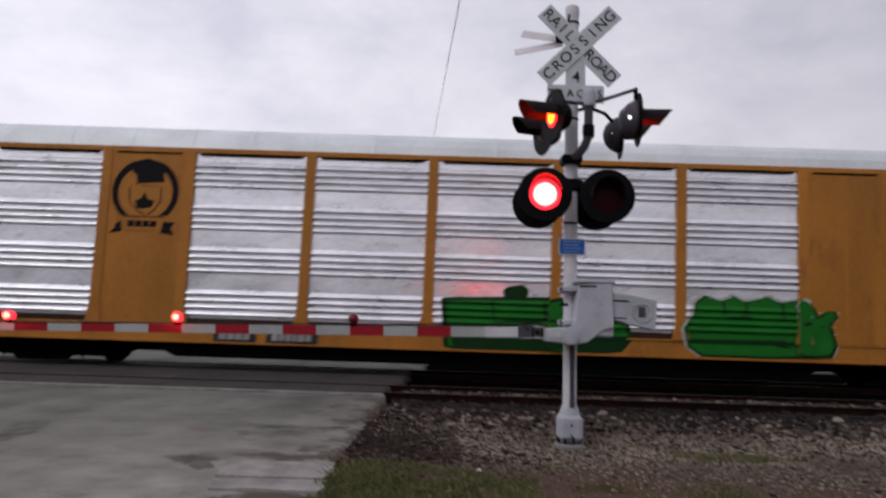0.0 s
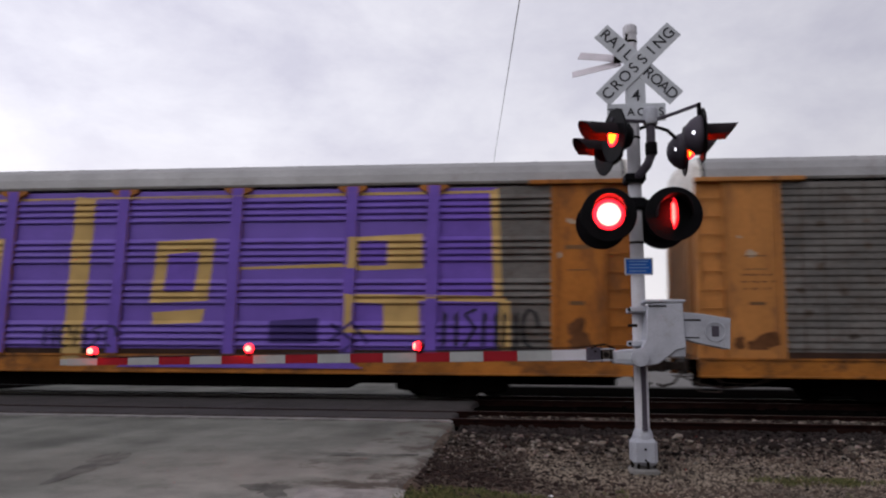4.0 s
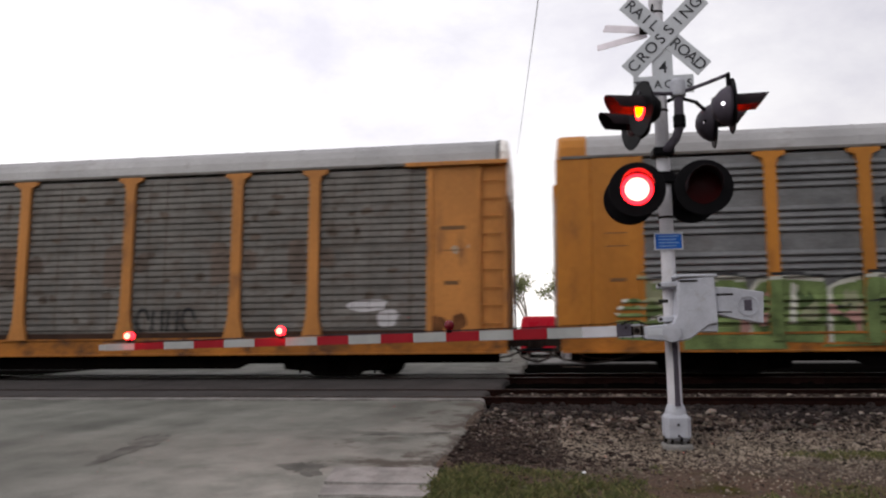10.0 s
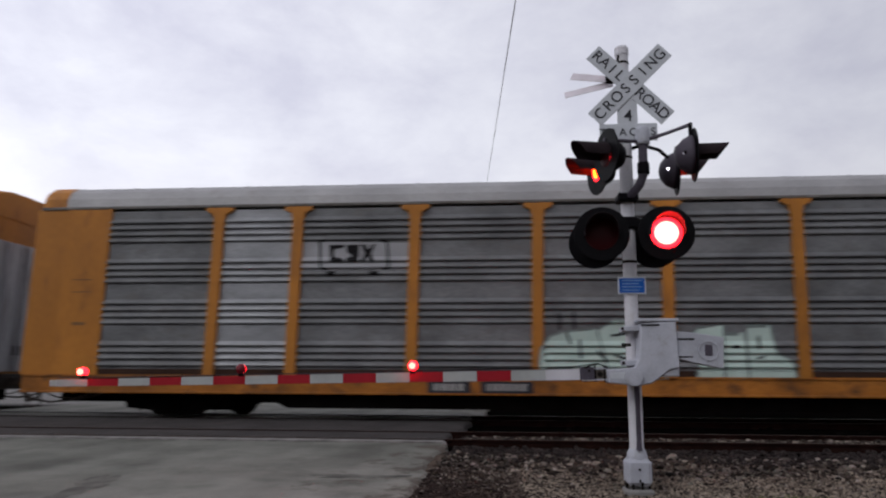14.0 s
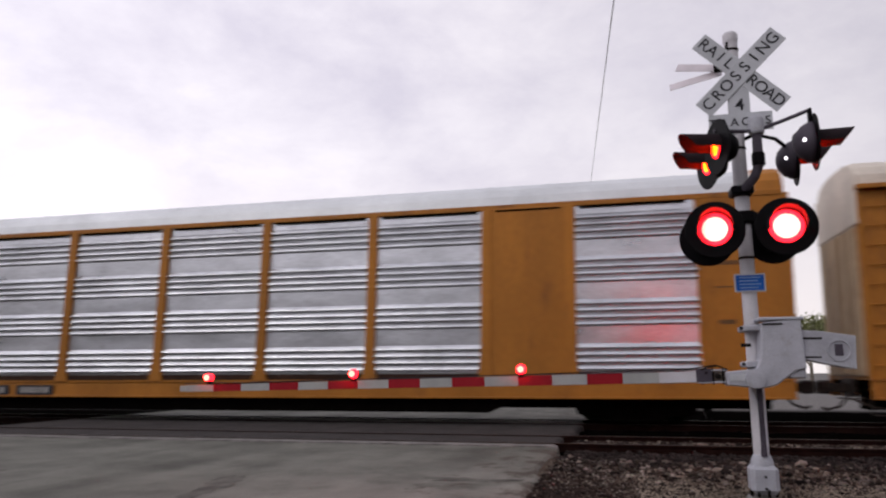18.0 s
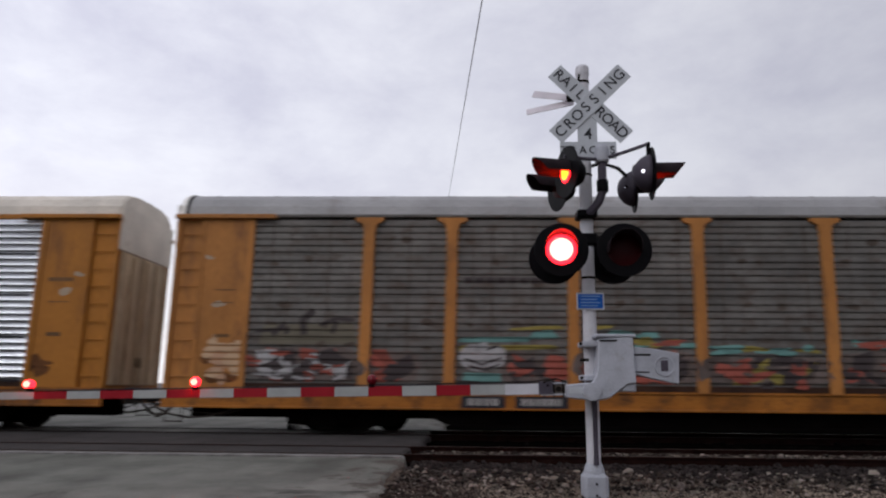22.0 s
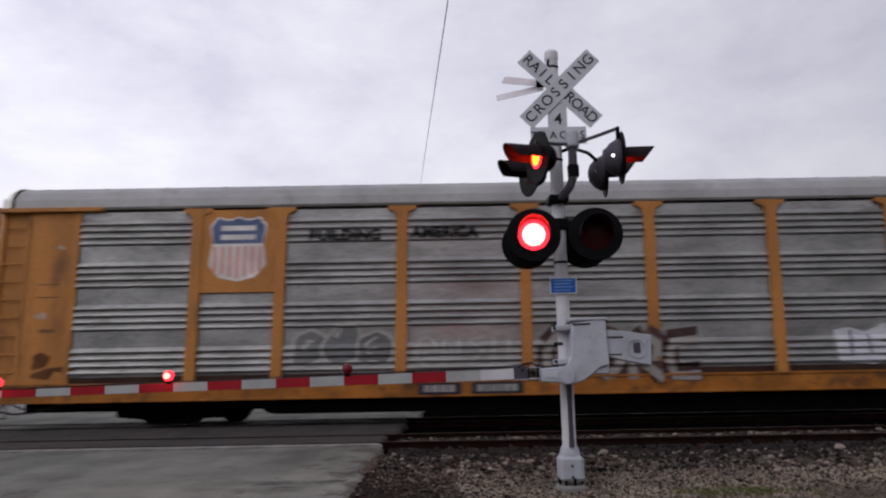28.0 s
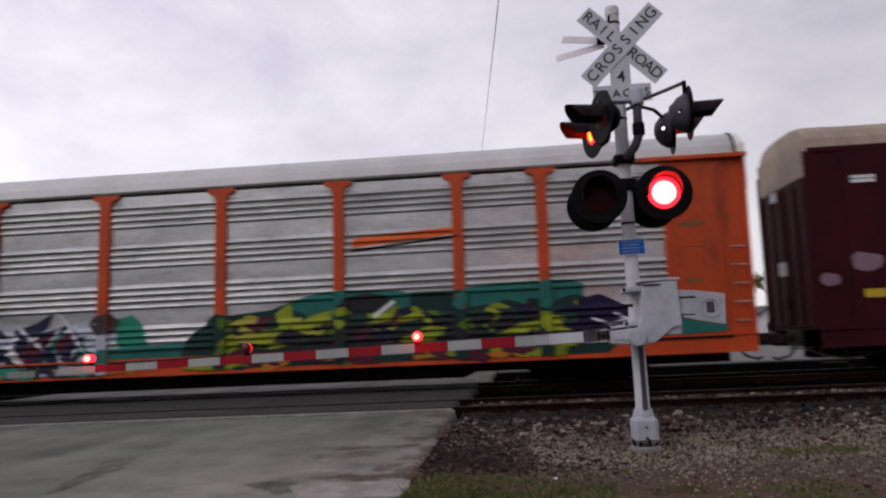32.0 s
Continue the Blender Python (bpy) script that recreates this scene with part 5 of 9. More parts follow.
def wildstyle(parent, x0, x1, z0, z1, ground, colours, seed, count, label="", posts=True):
    """Interlocking arrows and shards over a painted cloud."""
    rng = random.Random(seed)
    clouds = []
    n = max(2, int((x1 - x0) / 1.1))
    for k in range(n):
        clouds.append(blob(x0 + (x1 - x0) * (k + 0.5) / n, (z0 + z1) / 2, (x1 - x0) / n * 1.35, (z1 - z0) * rng.uniform(0.85, 1.1), rng, 0.3))
    g = drape("graffiti_cloud", clouds, ground, parent, 0.003, posts, label)
    for j, c in enumerate(colours):
        shards = []
        for _ in range(count):
            cx, cz = rng.uniform(x0 + 0.2, x1 - 0.2), rng.uniform(z0 + 0.12, z1 - 0.12)
            a = rng.choice((-1, 1)) * rng.uniform(0.3, 1.25)
            ln, wd = rng.uniform(0.35, 0.95), rng.uniform(0.10, 0.26)
            dx, dz = math.cos(a) * ln * 0.5, math.sin(a) * ln * 0.5 * 0.8
            nx, nz = -math.sin(a) * wd, math.cos(a) * wd
            poly = [(cx - dx, cz - dz), (cx - dx * 0.2 + nx, cz - dz * 0.2 + nz), (cx + dx, cz + dz), (cx + dx * 0.4 - nx * 0.5, cz + dz * 0.4 - nz * 0.5), (cx - dx * 0.5 - nx * 0.7, cz - dz * 0.5 - nz * 0.7)]
            shards.append([(px, min(max(pz, z0), z1)) for px, pz in poly])
        drape("graffiti_shard", shards, c, g, 0.006 + 0.003 * j, posts)
    return g


def tag_scrawl(parent, x0, x1, z0, z1, mat, seed, w=0.05, loops=6, posts=True, label=""):
    """A running line of thin letters."""
    rng = random.Random(seed)
    lines = []
    step = (x1 - x0) / loops
    for k in range(loops):
        cx = x0 + step * (k + 0.5)
        kind = rng.randint(0, 2)
        if kind == 0:
            lines.append(stroke([(cx + step * 0.4 * math.cos(a * 0.6), (z0 + z1) / 2 + (z1 - z0) * 0.5 * math.sin(a * 0.6)) for a in range(9)], w))
        elif kind == 1:
            lines.append(stroke([(cx - step * 0.35, z0), (cx - step * 0.3, z1), (cx, (z0 + z1) / 2), (cx + step * 0.3, z1), (cx + step * 0.3, z0)], w))
        else:
            lines.append(stroke([(cx + step * 0.3, z1), (cx - step * 0.3, z1 - 0.1), (cx + step * 0.25, (z0 + z1) / 2), (cx - step * 0.3, z0)], w))
    return drape("graffiti_line", lines, mat, parent, 0.012, posts, label)


def shield(parent, cx, cz, w, h, lift_flat, faded=1.0):
    """A striped shield drawn as plain shapes."""
    blue = material("faded_blue_decal" if faded > 1 else "blue_decal", (0.03 * faded, 0.04 * faded, 0.22), 0.5)
    red = material("red_decal" if faded == 1 else "faded_red_decal", (0.55, 0.05, 0.06) if faded == 1 else (0.62, 0.28, 0.25), 0.5)
    pale = material("white_decal", (0.70, 0.66, 0.62), 0.5)
    out = [(-0.5, 0.36), (-0.36, 0.5), (-0.18, 0.45), (0, 0.5), (0.18, 0.45), (0.36, 0.5), (0.5, 0.36), (0.44, 0.1), (0.5, -0.25), (0.3, -0.44), (0, -0.5), (-0.3, -0.44), (-0.5, -0.25), (-0.44, 0.1)]
    s = drape("shield_decal", [[(cx + x * w, cz + z * h) for x, z in out]], pale, parent, 0.004, True, "striped shield decal", lift_flat)
    top = [(-0.47, 0.35), (-0.35, 0.475), (-0.18, 0.425), (0, 0.475), (0.18, 0.425), (0.35, 0.475), (0.47, 0.35), (0.43, 0.08), (-0.43, 0.08)]
    drape("shield_top", [[(cx + x * w, cz + z * h) for x, z in top]], blue, s, 0.007, True, "", lift_flat)
    drape("shield_bar", [[(cx - 0.3 * w, cz + z * h), (cx + 0.3 * w, cz + z * h), (cx + 0.3 * w, cz + (z + 0.08) * h), (cx - 0.3 * w, cz + (z + 0.08) * h)] for z in (0.14, 0.28)], pale, s, 0.010, True, "", lift_flat)
    drape("shield_stripe", [[(cx + (k * 0.13 - 0.03) * w, cz - (0.46 - abs(k) * 0.035) * h), (cx + (k * 0.13 + 0.03) * w, cz - (0.46 - abs(k) * 0.035) * h), (cx + (k * 0.13 + 0.03) * w, cz + 0.04 * h), (cx + (k * 0.13 - 0.03) * w, cz + 0.04 * h)] for k in range(-3, 4)], red, s, 0.007, True, "", lift_flat)
    return s


def bars(parent, x0, x1, z0, z1, mat, count, seed, name="marking_bar", flat=None, label="", lift=0.006):
    """Unreadable lettering as bars."""
    rng = random.Random(seed)
    w = (x1 - x0) / count
    polys = [[(x0 + w * k + 0.03 * w, z0), (x0 + w * (k + 1) - 0.12 * w, z0), (x0 + w * (k + 1) - 0.12 * w, z1), (x0 + w * k + 0.03 * w, z1)] for k in range(count)]
    return drape(name, polys, mat, parent, lift, True, label, flat)


def autorack(index, label, frame_mat, panel_mat, roof_mat, post, cap_mat, solid=False, flat_end=False, panel_swap=None, even=0, truck=4.2):
    """One wagon: origin at its leading end on the rail heads, side to the road at -y; truck is how far the bogies stand from its ends."""
    car = thing("autorack_wagon", label, "railway wagon", "wagons of the passing train")
    EVEN[car.name] = even
    edges = [END] + list(POSTS) + [LENGTH - END]
    for side in (0, 1):
        turn = Matrix.Identity(4) if side == 0 else pose(LENGTH, 0, 0, 0, 0, 180)
        for k, (a, b) in enumerate(zip(edges, edges[1:])):
            if solid and k in (1, 7):
                bm_key = "solid_panel %.2f" % (b - a)
                piece("solid_panel", shared(bm_key, lambda: box(0, b - a, -0.06, 0.03, 1.02, 5.06, 0.008), frame_mat), None, car, "plain painted panel", turn @ pose(a, -SIDE, 0))
                if side == 0:
                    piece("panel_seam", shared("panel_seam", lambda: box(-0.02, 0.02, -0.003, 0.0, 1.05, 5.03, 0.001), frame_mat), None, car, "", turn @ pose((a + b) / 2, -SIDE - 0.06, 0))
            else:
                mt = (panel_swap or {}).get(k, panel_mat) if side == 0 else panel_mat
                piece("side_panel", panel_mesh(b - a, mt, even), None, car, "", turn @ pose(a, -SIDE, 0))
        for x in POSTS:
            piece("post", shared(KINDS[post], post, frame_mat), None, car, "", turn @ pose(x, -SIDE, 0))
        for e in (0, 1):
            mk = end_bay_flat if flat_end else end_bay
            for number, (nm, bm) in enumerate(mk()):
                bay = piece(nm, shared("%s %s %d %d" % (nm, KINDS[mk], number, e), lambda: mirrored(bm, e), frame_mat), None, car, "", turn)
                if nm == "ladder_sheet":
                    for z in range(5 if frame_mat is ORANGE else 9):
                        out = 0.46 if frame_mat is ORANGE else 0.64
                        piece("rung", shared("rung%d %d" % (e, z), lambda: mirrored(rod((0.12, -SIDE - 0.01, 1.3 + 0.42 * z), (out, -SIDE - 0.01, 1.3 + 0.42 * z), 0.014, 6), e), DOOR_GREY if frame_mat is ORANGE else frame_mat), None, bay)
        piece("side_sill", shared("side_sill", sill_mesh, SILL_WORN if frame_mat in (YELLOW, YELLOW_WORN, YELLOW_BROWN) and not solid else frame_mat), None, car, "painted side sill", turn)
        # strip added over the open gap below the panels, dark as its shade
        piece("kick_plate", shared("kick_plate", lambda: box(END, LENGTH - END, -SIDE - 0.008, -SIDE + 0.06, 1.03, 1.165, 0.0), GAP_DARK), None, car, "dark rusty plate along the deck", turn)
        # black strips stand in for the shaded slots below the rail
        if solid and side == 0:
            for a, b in zip(edges, edges[1:]):
                piece("vent_slot", shared("vent_slot %.2f" % (b - a), lambda: box(0.22, b - a - 0.22, -0.068, -0.03, 4.975, 5.02, 0.0), UNDER), None, car, "dark slot under the roof rail", pose(a, -SIDE, 0))
        rail_mat = frame_mat if solid or cap_mat is ROOF_CREAM else GREY_OLD
        piece("top_rail", shared("top_rail", lambda: box(0.05, LENGTH - 0.05, -SIDE - 0.04, -SIDE + 0.06, 5.03 if solid else 5.08, 5.15, 0.008), rail_mat), None, car, "", turn)
    for e in (0, 1):
        turn = Matrix.Identity(4) if e == 0 else pose(LENGTH, 0, 0, 0, 0, 180)
        piece("end_wall", shared("end_wall", end_wall, frame_mat), None, car, "painted end wall", turn)
        for sy in (-1, 1):
            leaf_mat = DOOR_GREY if flat_end and frame_mat is not MAROON else (frame_mat if frame_mat in (ORANGE, MAROON) else DOOR_PALE if cap_mat is ROOF_CREAM else DOOR_CREAM)
            lo, hi, top = (0.03, 1.36, 4.45) if flat_end else (0.03, 1.30 if cap_mat is ROOF_CREAM else 0.90, 4.28)
            leaf = piece("door_leaf", shared("door_leaf %d %.2f" % (sy, hi), lambda: box(-0.012, 0.038, min(sy * lo, sy * hi), max(sy * lo, sy * hi), 1.08, top, 0.01), leaf_mat), None, car, "folding end door leaf", turn)
            for k in range(3):
                y = sy * (lo + 0.08 + (hi - lo - 0.16) * k / 2)
                piece("door_rib", shared("door_rib %.2f %s" % (y, flat_end), lambda: box(-0.05, -0.013, y - 0.045, y + 0.045, 1.12, top - 0.05, 0.008), leaf_mat), None, leaf)
            piece("latch", shared("latch %d" % sy, lambda: box(-0.075, -0.052, sy * 0.11 - 0.03, sy * 0.11 + 0.03, 1.5, 1.75, 0.006), STEEL_DARK), None, leaf)
        if not flat_end or frame_mat is MAROON:
            foot = 4.52 if flat_end else 4.30
            piece("end_header", shared("end_header %.2f" % foot, lambda: box(-0.02, 0.038, -SIDE + 0.02, SIDE - 0.02, foot, 5.40, 0.01), cap_mat), None, car, "painted end header", turn)
        deep = 0.66 if flat_end or cap_mat is ROOF_CREAM else 0.20
        piece("roof_cap", shared("roof_cap %.2f" % deep, lambda: roof_cap(deep), cap_mat), None, car, "painted roof end", turn)
        if deep < 0.5:
            piece("roof_seam", shared("roof_seam", roof_seam, UNDER), None, car, "dark seam round the roof end", turn)
        if not flat_end:
            piece("roof_brace", shared("roof_brace", lambda: box(0.0, END + 0.55, -SIDE - 0.15, -SIDE + 0.03, 5.03, 5.135, 0.012), frame_mat), None, car, "", turn)
            piece("roof_brace", shared("roof_brace_far", lambda: box(0.0, END + 0.55, SIDE - 0.03, SIDE + 0.15, 5.03, 5.135, 0.012), frame_mat), None, car, "", turn)
        piece("coupler", shared("coupler", coupler_mesh, COUPLER), None, car, "", turn)
        bogie(car, truck if e == 0 else LENGTH - truck)
    piece("roof", shared("roof %.2f" % deep, lambda: roof_mesh(deep - 0.03), roof_mat), None, car, "arched sheet roof")
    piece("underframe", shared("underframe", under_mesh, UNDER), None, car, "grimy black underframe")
    CARS.append((car, index))
    return car


def mirrored(bm, e):
    if e:
        bmesh.ops.transform(bm, matrix=Matrix.Translation((LENGTH, 0, 0)) @ Matrix.Diagonal((-1, 1, 1, 1)), verts=bm.verts)
        bmesh.ops.reverse_faces(bm, faces=bm.faces)
    return bm


CARS = []


def weathering(car, seed):
    """Rust-brown sheet seams and blotches on the flat bands of an old wagon's panels."""
    rng = random.Random(seed)
    stain = material("rusty_seam", (0.085, 0.066, 0.054), 0.75, 0, 0.6, 1.3, 2, 20, 0.05, spec=0.1)
    edges = [END] + list(POSTS) + [LENGTH - END]
    seams, spots = [], []
    for a, b in zip(edges, edges[1:]):
        for f in ((0.25, 0.5, 0.75) if b - a < 2.2 else (0.17, 0.34, 0.5, 0.67, 0.84)):
            x = a + (b - a) * f + rng.uniform(-0.04, 0.04)
            seams.append(stroke([(x, 1.25), (x + 0.01, 4.95)], rng.choice((0.014, 0.018, 0.032))))
            for z in rng.sample((1.5, 2.02, 2.5, 3.02, 3.5, 4.02, 4.5), 2):
                spots.append(blob(x + rng.uniform(-0.1, 0.1), z + rng.uniform(-0.08, 0.08), rng.uniform(0.12, 0.3), rng.uniform(0.08, 0.2), rng, 0.5, 12))
    drape("sheet_seam", seams, stain, car, 0.002, False, "rusty sheet seam")
    drape("rust_spot", spots, stain, car, 0.0025, False, "small rust blotch")


def dabs(parent, x0, x1, z0, z1, mats, count, seed, lift=0.008, size=(0.25, 0.08)):
    """Torn dabs of paint, all that is left of older letters."""
    rng = random.Random(seed)
    for j, mt in enumerate(mats):
        polys = []
        for _ in range(count):
            cx, cz = rng.uniform(x0, x1), rng.uniform(z0, z1)
            polys.append(blob(cx, cz, size[0] * rng.uniform(0.5, 2.0), size[1] * rng.uniform(0.6, 1.8), rng, 0.9, 14, 2.5))
        drape("paint_dab", polys, mt, parent, lift + 0.0026 * j, False)


def mark_plate(car, x):
    """Black reporting plates with pale marks that cannot be read."""
    p = drape("mark_plate", [[(x, 0.645), (x + 0.98, 0.645), (x + 0.98, 0.91), (x, 0.91)], [(x + 1.22, 0.645), (x + 2.4, 0.645), (x + 2.4, 0.91), (x + 1.22, 0.91)]], LETTER, car, 0.036, False, "black reporting plates")
    mark = material("pale_marking", (0.30, 0.29, 0.28), 0.5)
    bars(p, x + 0.12, x + 0.86, 0.70, 0.86, mark, 4, 1, lift=0.040)
    bars(p, x + 1.34, x + 2.28, 0.70, 0.86, mark, 6, 1, lift=0.040)
    drape("stencil_box", [[(1.05, 3.0), (1.55, 3.0), (1.55, 3.03), (1.05, 3.03)], [(1.05, 3.3), (1.55, 3.3), (1.55, 3.33), (1.05, 3.33)], [(1.15, 2.2), (1.5, 2.2), (1.5, 2.28), (1.15, 2.28)]], material("brown_stencil", (0.16, 0.08, 0.03), 0.6), car, 0.036, False, "small brown stencils", 0.0)
    e = LENGTH
    drape("stencil_box", [[(e - 1.55, 3.0), (e - 1.05, 3.0), (e - 1.05, 3.03), (e - 1.55, 3.03)], [(e - 1.6, 3.5), (e - 1.0, 3.5), (e - 1.0, 3.6), (e - 1.6, 3.6)], [(e - 1.5, 2.2), (e - 1.15, 2.2), (e - 1.15, 2.3), (e - 1.5, 2.3)]], material("brown_stencil", (0.16, 0.08, 0.03), 0.6), car, 0.036, False, "small brown stencils", 0.0)


def smudges(car, seed, dark):
    """White scuffs and dark stains low on the corner sheets."""
    rng = random.Random(seed)
    for x0, x1 in ((0.85, 1.75), (LENGTH - 1.75, LENGTH - 0.85)):
        drape("stain", [blob(rng.uniform(x0, x1), rng.uniform(1.2, 1.7), rng.uniform(0.25, 0.6), rng.uniform(0.15, 0.5), rng, 0.6, 16) for _ in range(3)], dark, car, 0.034, False, "dark stain on the corner sheet", 0.0)
        drape("scuff", [blob(rng.uniform(x0, x1), rng.uniform(2.4, 4.2), rng.uniform(0.10, 0.35), rng.uniform(0.05, 0.2), rng, 0.6, 14) for _ in range(2)], material("chalky_scuff", (0.42, 0.33, 0.24), 0.7, spec=0.1), car, 0.034, False, "pale scuff on the corner sheet", 0.0)


def build_train():
    black, white = spray("black", (0.02, 0.02, 0.022)), spray("white", (0.62, 0.62, 0.62))
    dirty_white = spray("dirty_white", (0.42, 0.41, 0.42))
    decal = material("black_decal", (0.008, 0.007, 0.008), 0.6, spec=0.08)
    # 0: yellow wagon with a round badge and green bubble letters
    a = autorack(0, "yellow autorack wagon with silver panels and green graffiti", YELLOW, SILVER_NEW, ROOF_LIGHT, slim_post, YELLOW, True, True, truck=3.3)
    ring = [(5.64 + 0.79 * math.cos(k * math.pi / 18), 4.06 + 0.79 * math.sin(k * math.pi / 18)) for k in range(36)]
    hole = [(5.64 + 0.64 * math.cos(-k * math.pi / 18), 4.04 + 0.64 * math.sin(-k * math.pi / 18)) for k in range(36)]
    badge = drape("badge_ring", [ring], decal, a, 0.004, False, "round black badge", 0.06)
    drape("badge_face", [hole, [(5.0, 3.13), (6.28, 3.13), (6.28, 3.50), (5.0, 3.50)]], YELLOW, badge, 0.007, False, "", 0.06)
    drape("badge_mark", [[(5.27, 4.55), (5.46, 4.70), (6.02, 4.70), (6.07, 4.29), (5.43, 4.25), (5.40, 4.45)], stroke([(5.24, 4.21), (6.03, 4.20)], 0.045), [(5.62, 4.06), (5.70, 3.90), (5.88, 3.87), (5.80, 3.66), (5.48, 3.65), (5.40, 3.86), (5.55, 3.90)],
        [(4.96, 3.34), (5.13, 3.36), (5.16, 3.09), (4.86, 3.07), (5.0, 3.2)], [(6.12, 3.36), (6.40, 3.36), (6.30, 3.22), (6.38, 3.05), (6.07, 3.09)], stroke([(5.13, 3.47), (6.12, 3.47)], 0.035), stroke([(5.15, 3.14), (6.13, 3.15)], 0.035), stroke([(5.26, 4.18), (5.28, 3.85), (5.5, 3.58), (5.7, 3.52)], 0.03), stroke([(6.01, 4.18), (6.01, 3.82), (5.85, 3.6), (5.7, 3.52)], 0.03)], decal, badge, 0.010, False, "", 0.06)
    bars(badge, 5.28, 5.98, 3.23, 3.38, decal, 4, 1, flat=0.06, lift=0.013)
    green = spray("green", (0.010, 0.135, 0.014))
    halo, leaf_edge = spray("pale_halo", (0.42, 0.45, 0.40)), spray("dark_green", (0.004, 0.030, 0.006))
    right = [(18.3, 1.29), (18.55, 1.59), (18.59, 1.89), (18.81, 2.05), (19.22, 1.94), (19.51, 2.06), (19.77, 1.93), (20.29, 2.06), (20.58, 1.93), (21.05, 2.03), (21.34, 1.85), (21.44, 1.65), (21.62, 1.8), (21.82, 1.8), (21.87, 1.62), (21.72, 1.48), (21.85, 0.99), (21.72, 0.73), (20.42, 0.65), (18.74, 0.65), (18.39, 0.88)]
    left = [(12.77, 1.77), (14.14, 1.84), (15.52, 1.86), (15.6, 1.4), (16.58, 1.37), (17.01, 1.32), (17.11, 1.0), (16.86, 0.7), (16.4, 0.65), (13.03, 0.65), (12.86, 0.7)]
    for k, body in enumerate((left, right)):
        cx, cz = sum(x for x, _ in body) / len(body), sum(z for _, z in body) / len(body)
        rim = [(x + 0.06 * (1 if x > cx else -1), z + (0.05 if z > cz else 0)) for x, z in body]
        g = drape("graffiti_letters", [rim], halo if k else leaf_edge, a, 0.003, True, "green bubble-letter graffiti")
        drape("letter_edge", [body], leaf_edge, g, 0.007, True)
        drape("letter_fill", [[(cx + (x - cx) * 0.975, cz + (z - cz) * 0.94) for x, z in body]], green, g, 0.011, True)
    drape("letter_gap", [stroke(q, 0.06) for q in ([(19.25, 1.92), (19.28, 1.61)], [(19.8, 1.91), (19.74, 1.6)], [(20.61, 1.91), (20.63, 1.56)], [(19.31, 1.56), (19.9, 1.58)], [(18.34, 1.03), (20.68, 1.05)], [(21.07, 1.45), (21.4, 1.5), (21.7, 1.27)], [(20.45, 0.95), (20.79, 0.93)])], leaf_edge, g, 0.015, True)
    drape("letter_gap", [[(12.94, 1.06), (17.07, 1.06), (16.86, 0.7), (16.4, 0.66), (13.03, 0.66)], stroke([(13.9, 1.8), (13.95, 1.3), (15.4, 1.35)], 0.06), stroke([(15.1, 1.8), (15.15, 1.3)], 0.07)], leaf_edge, a, 0.015, True)
    drape("letter_lip", [[(12.95, 0.97), (17.0, 0.97), (17.05, 1.05), (12.9, 1.05)], [(18.40, 0.97), (21.72, 0.97), (21.74, 1.05), (18.38, 1.05)]], leaf_edge, g, 0.004, False, "", 0.058)
    # the last letter runs on over the plain panel
    drape("letter_tail", [[(21.05, 0.68), (21.10, 2.03), (21.34, 1.85), (21.44, 1.65), (21.62, 1.8), (21.82, 1.8), (21.87, 1.62), (21.72, 1.48), (21.85, 0.99), (21.72, 0.73)]], leaf_edge, g, 0.007, True, "", 0.06)
    drape("letter_tail", [[(21.12, 0.74), (21.14, 1.95), (21.30, 1.80), (21.40, 1.58), (21.62, 1.72), (21.76, 1.72), (21.80, 1.62), (21.62, 1.46), (21.77, 0.99), (21.66, 0.78)]], green, g, 0.010, True, "", 0.06)
    drape("graffiti_head", [[(14.14, 2.01), (14.26, 2.14), (14.59, 2.17), (14.74, 2.04), (14.69, 1.86), (14.21, 1.81)]], leaf_edge, a, 0.016, True)
    mark_plate(a, 7.5)
    # 1: wagon painted purple from end to end
    swap = {k: PURPLE for k in range(8)}
    b = autorack(1, "autorack wagon painted over in purple with large yellow letters", YELLOW_BROWN, GREY_OLD, ROOF_GREY, tee_post, END_WHITE, False, False, swap)
    pale = spray("straw_yellow", (0.48, 0.32, 0.12))
    purple = spray("purple_fill", (0.15, 0.085, 0.40))
    cover = [[(c - 0.15, 1.05), (c + 0.15, 1.05), (c + 0.15, 5.05), (c - 0.15, 5.05)] for c in POSTS]
    drape("painted_post", cover, purple, b, 0.004, True, "purple paint over the posts")
    drape("painted_field", [[(23.2, 1.17), (24.6, 1.17), (24.55, 5.0), (23.2, 5.0)]], purple, b, 0.003, False, "purple paint")
    drape("sill_paint", [[(2.6, 0.68), (9.0, 0.68), (8.8, 0.96), (2.7, 0.97)], [(15.5, 0.72), (21.5, 0.72), (21.0, 0.97), (15.8, 0.96)]], purple, b, 0.032, False)
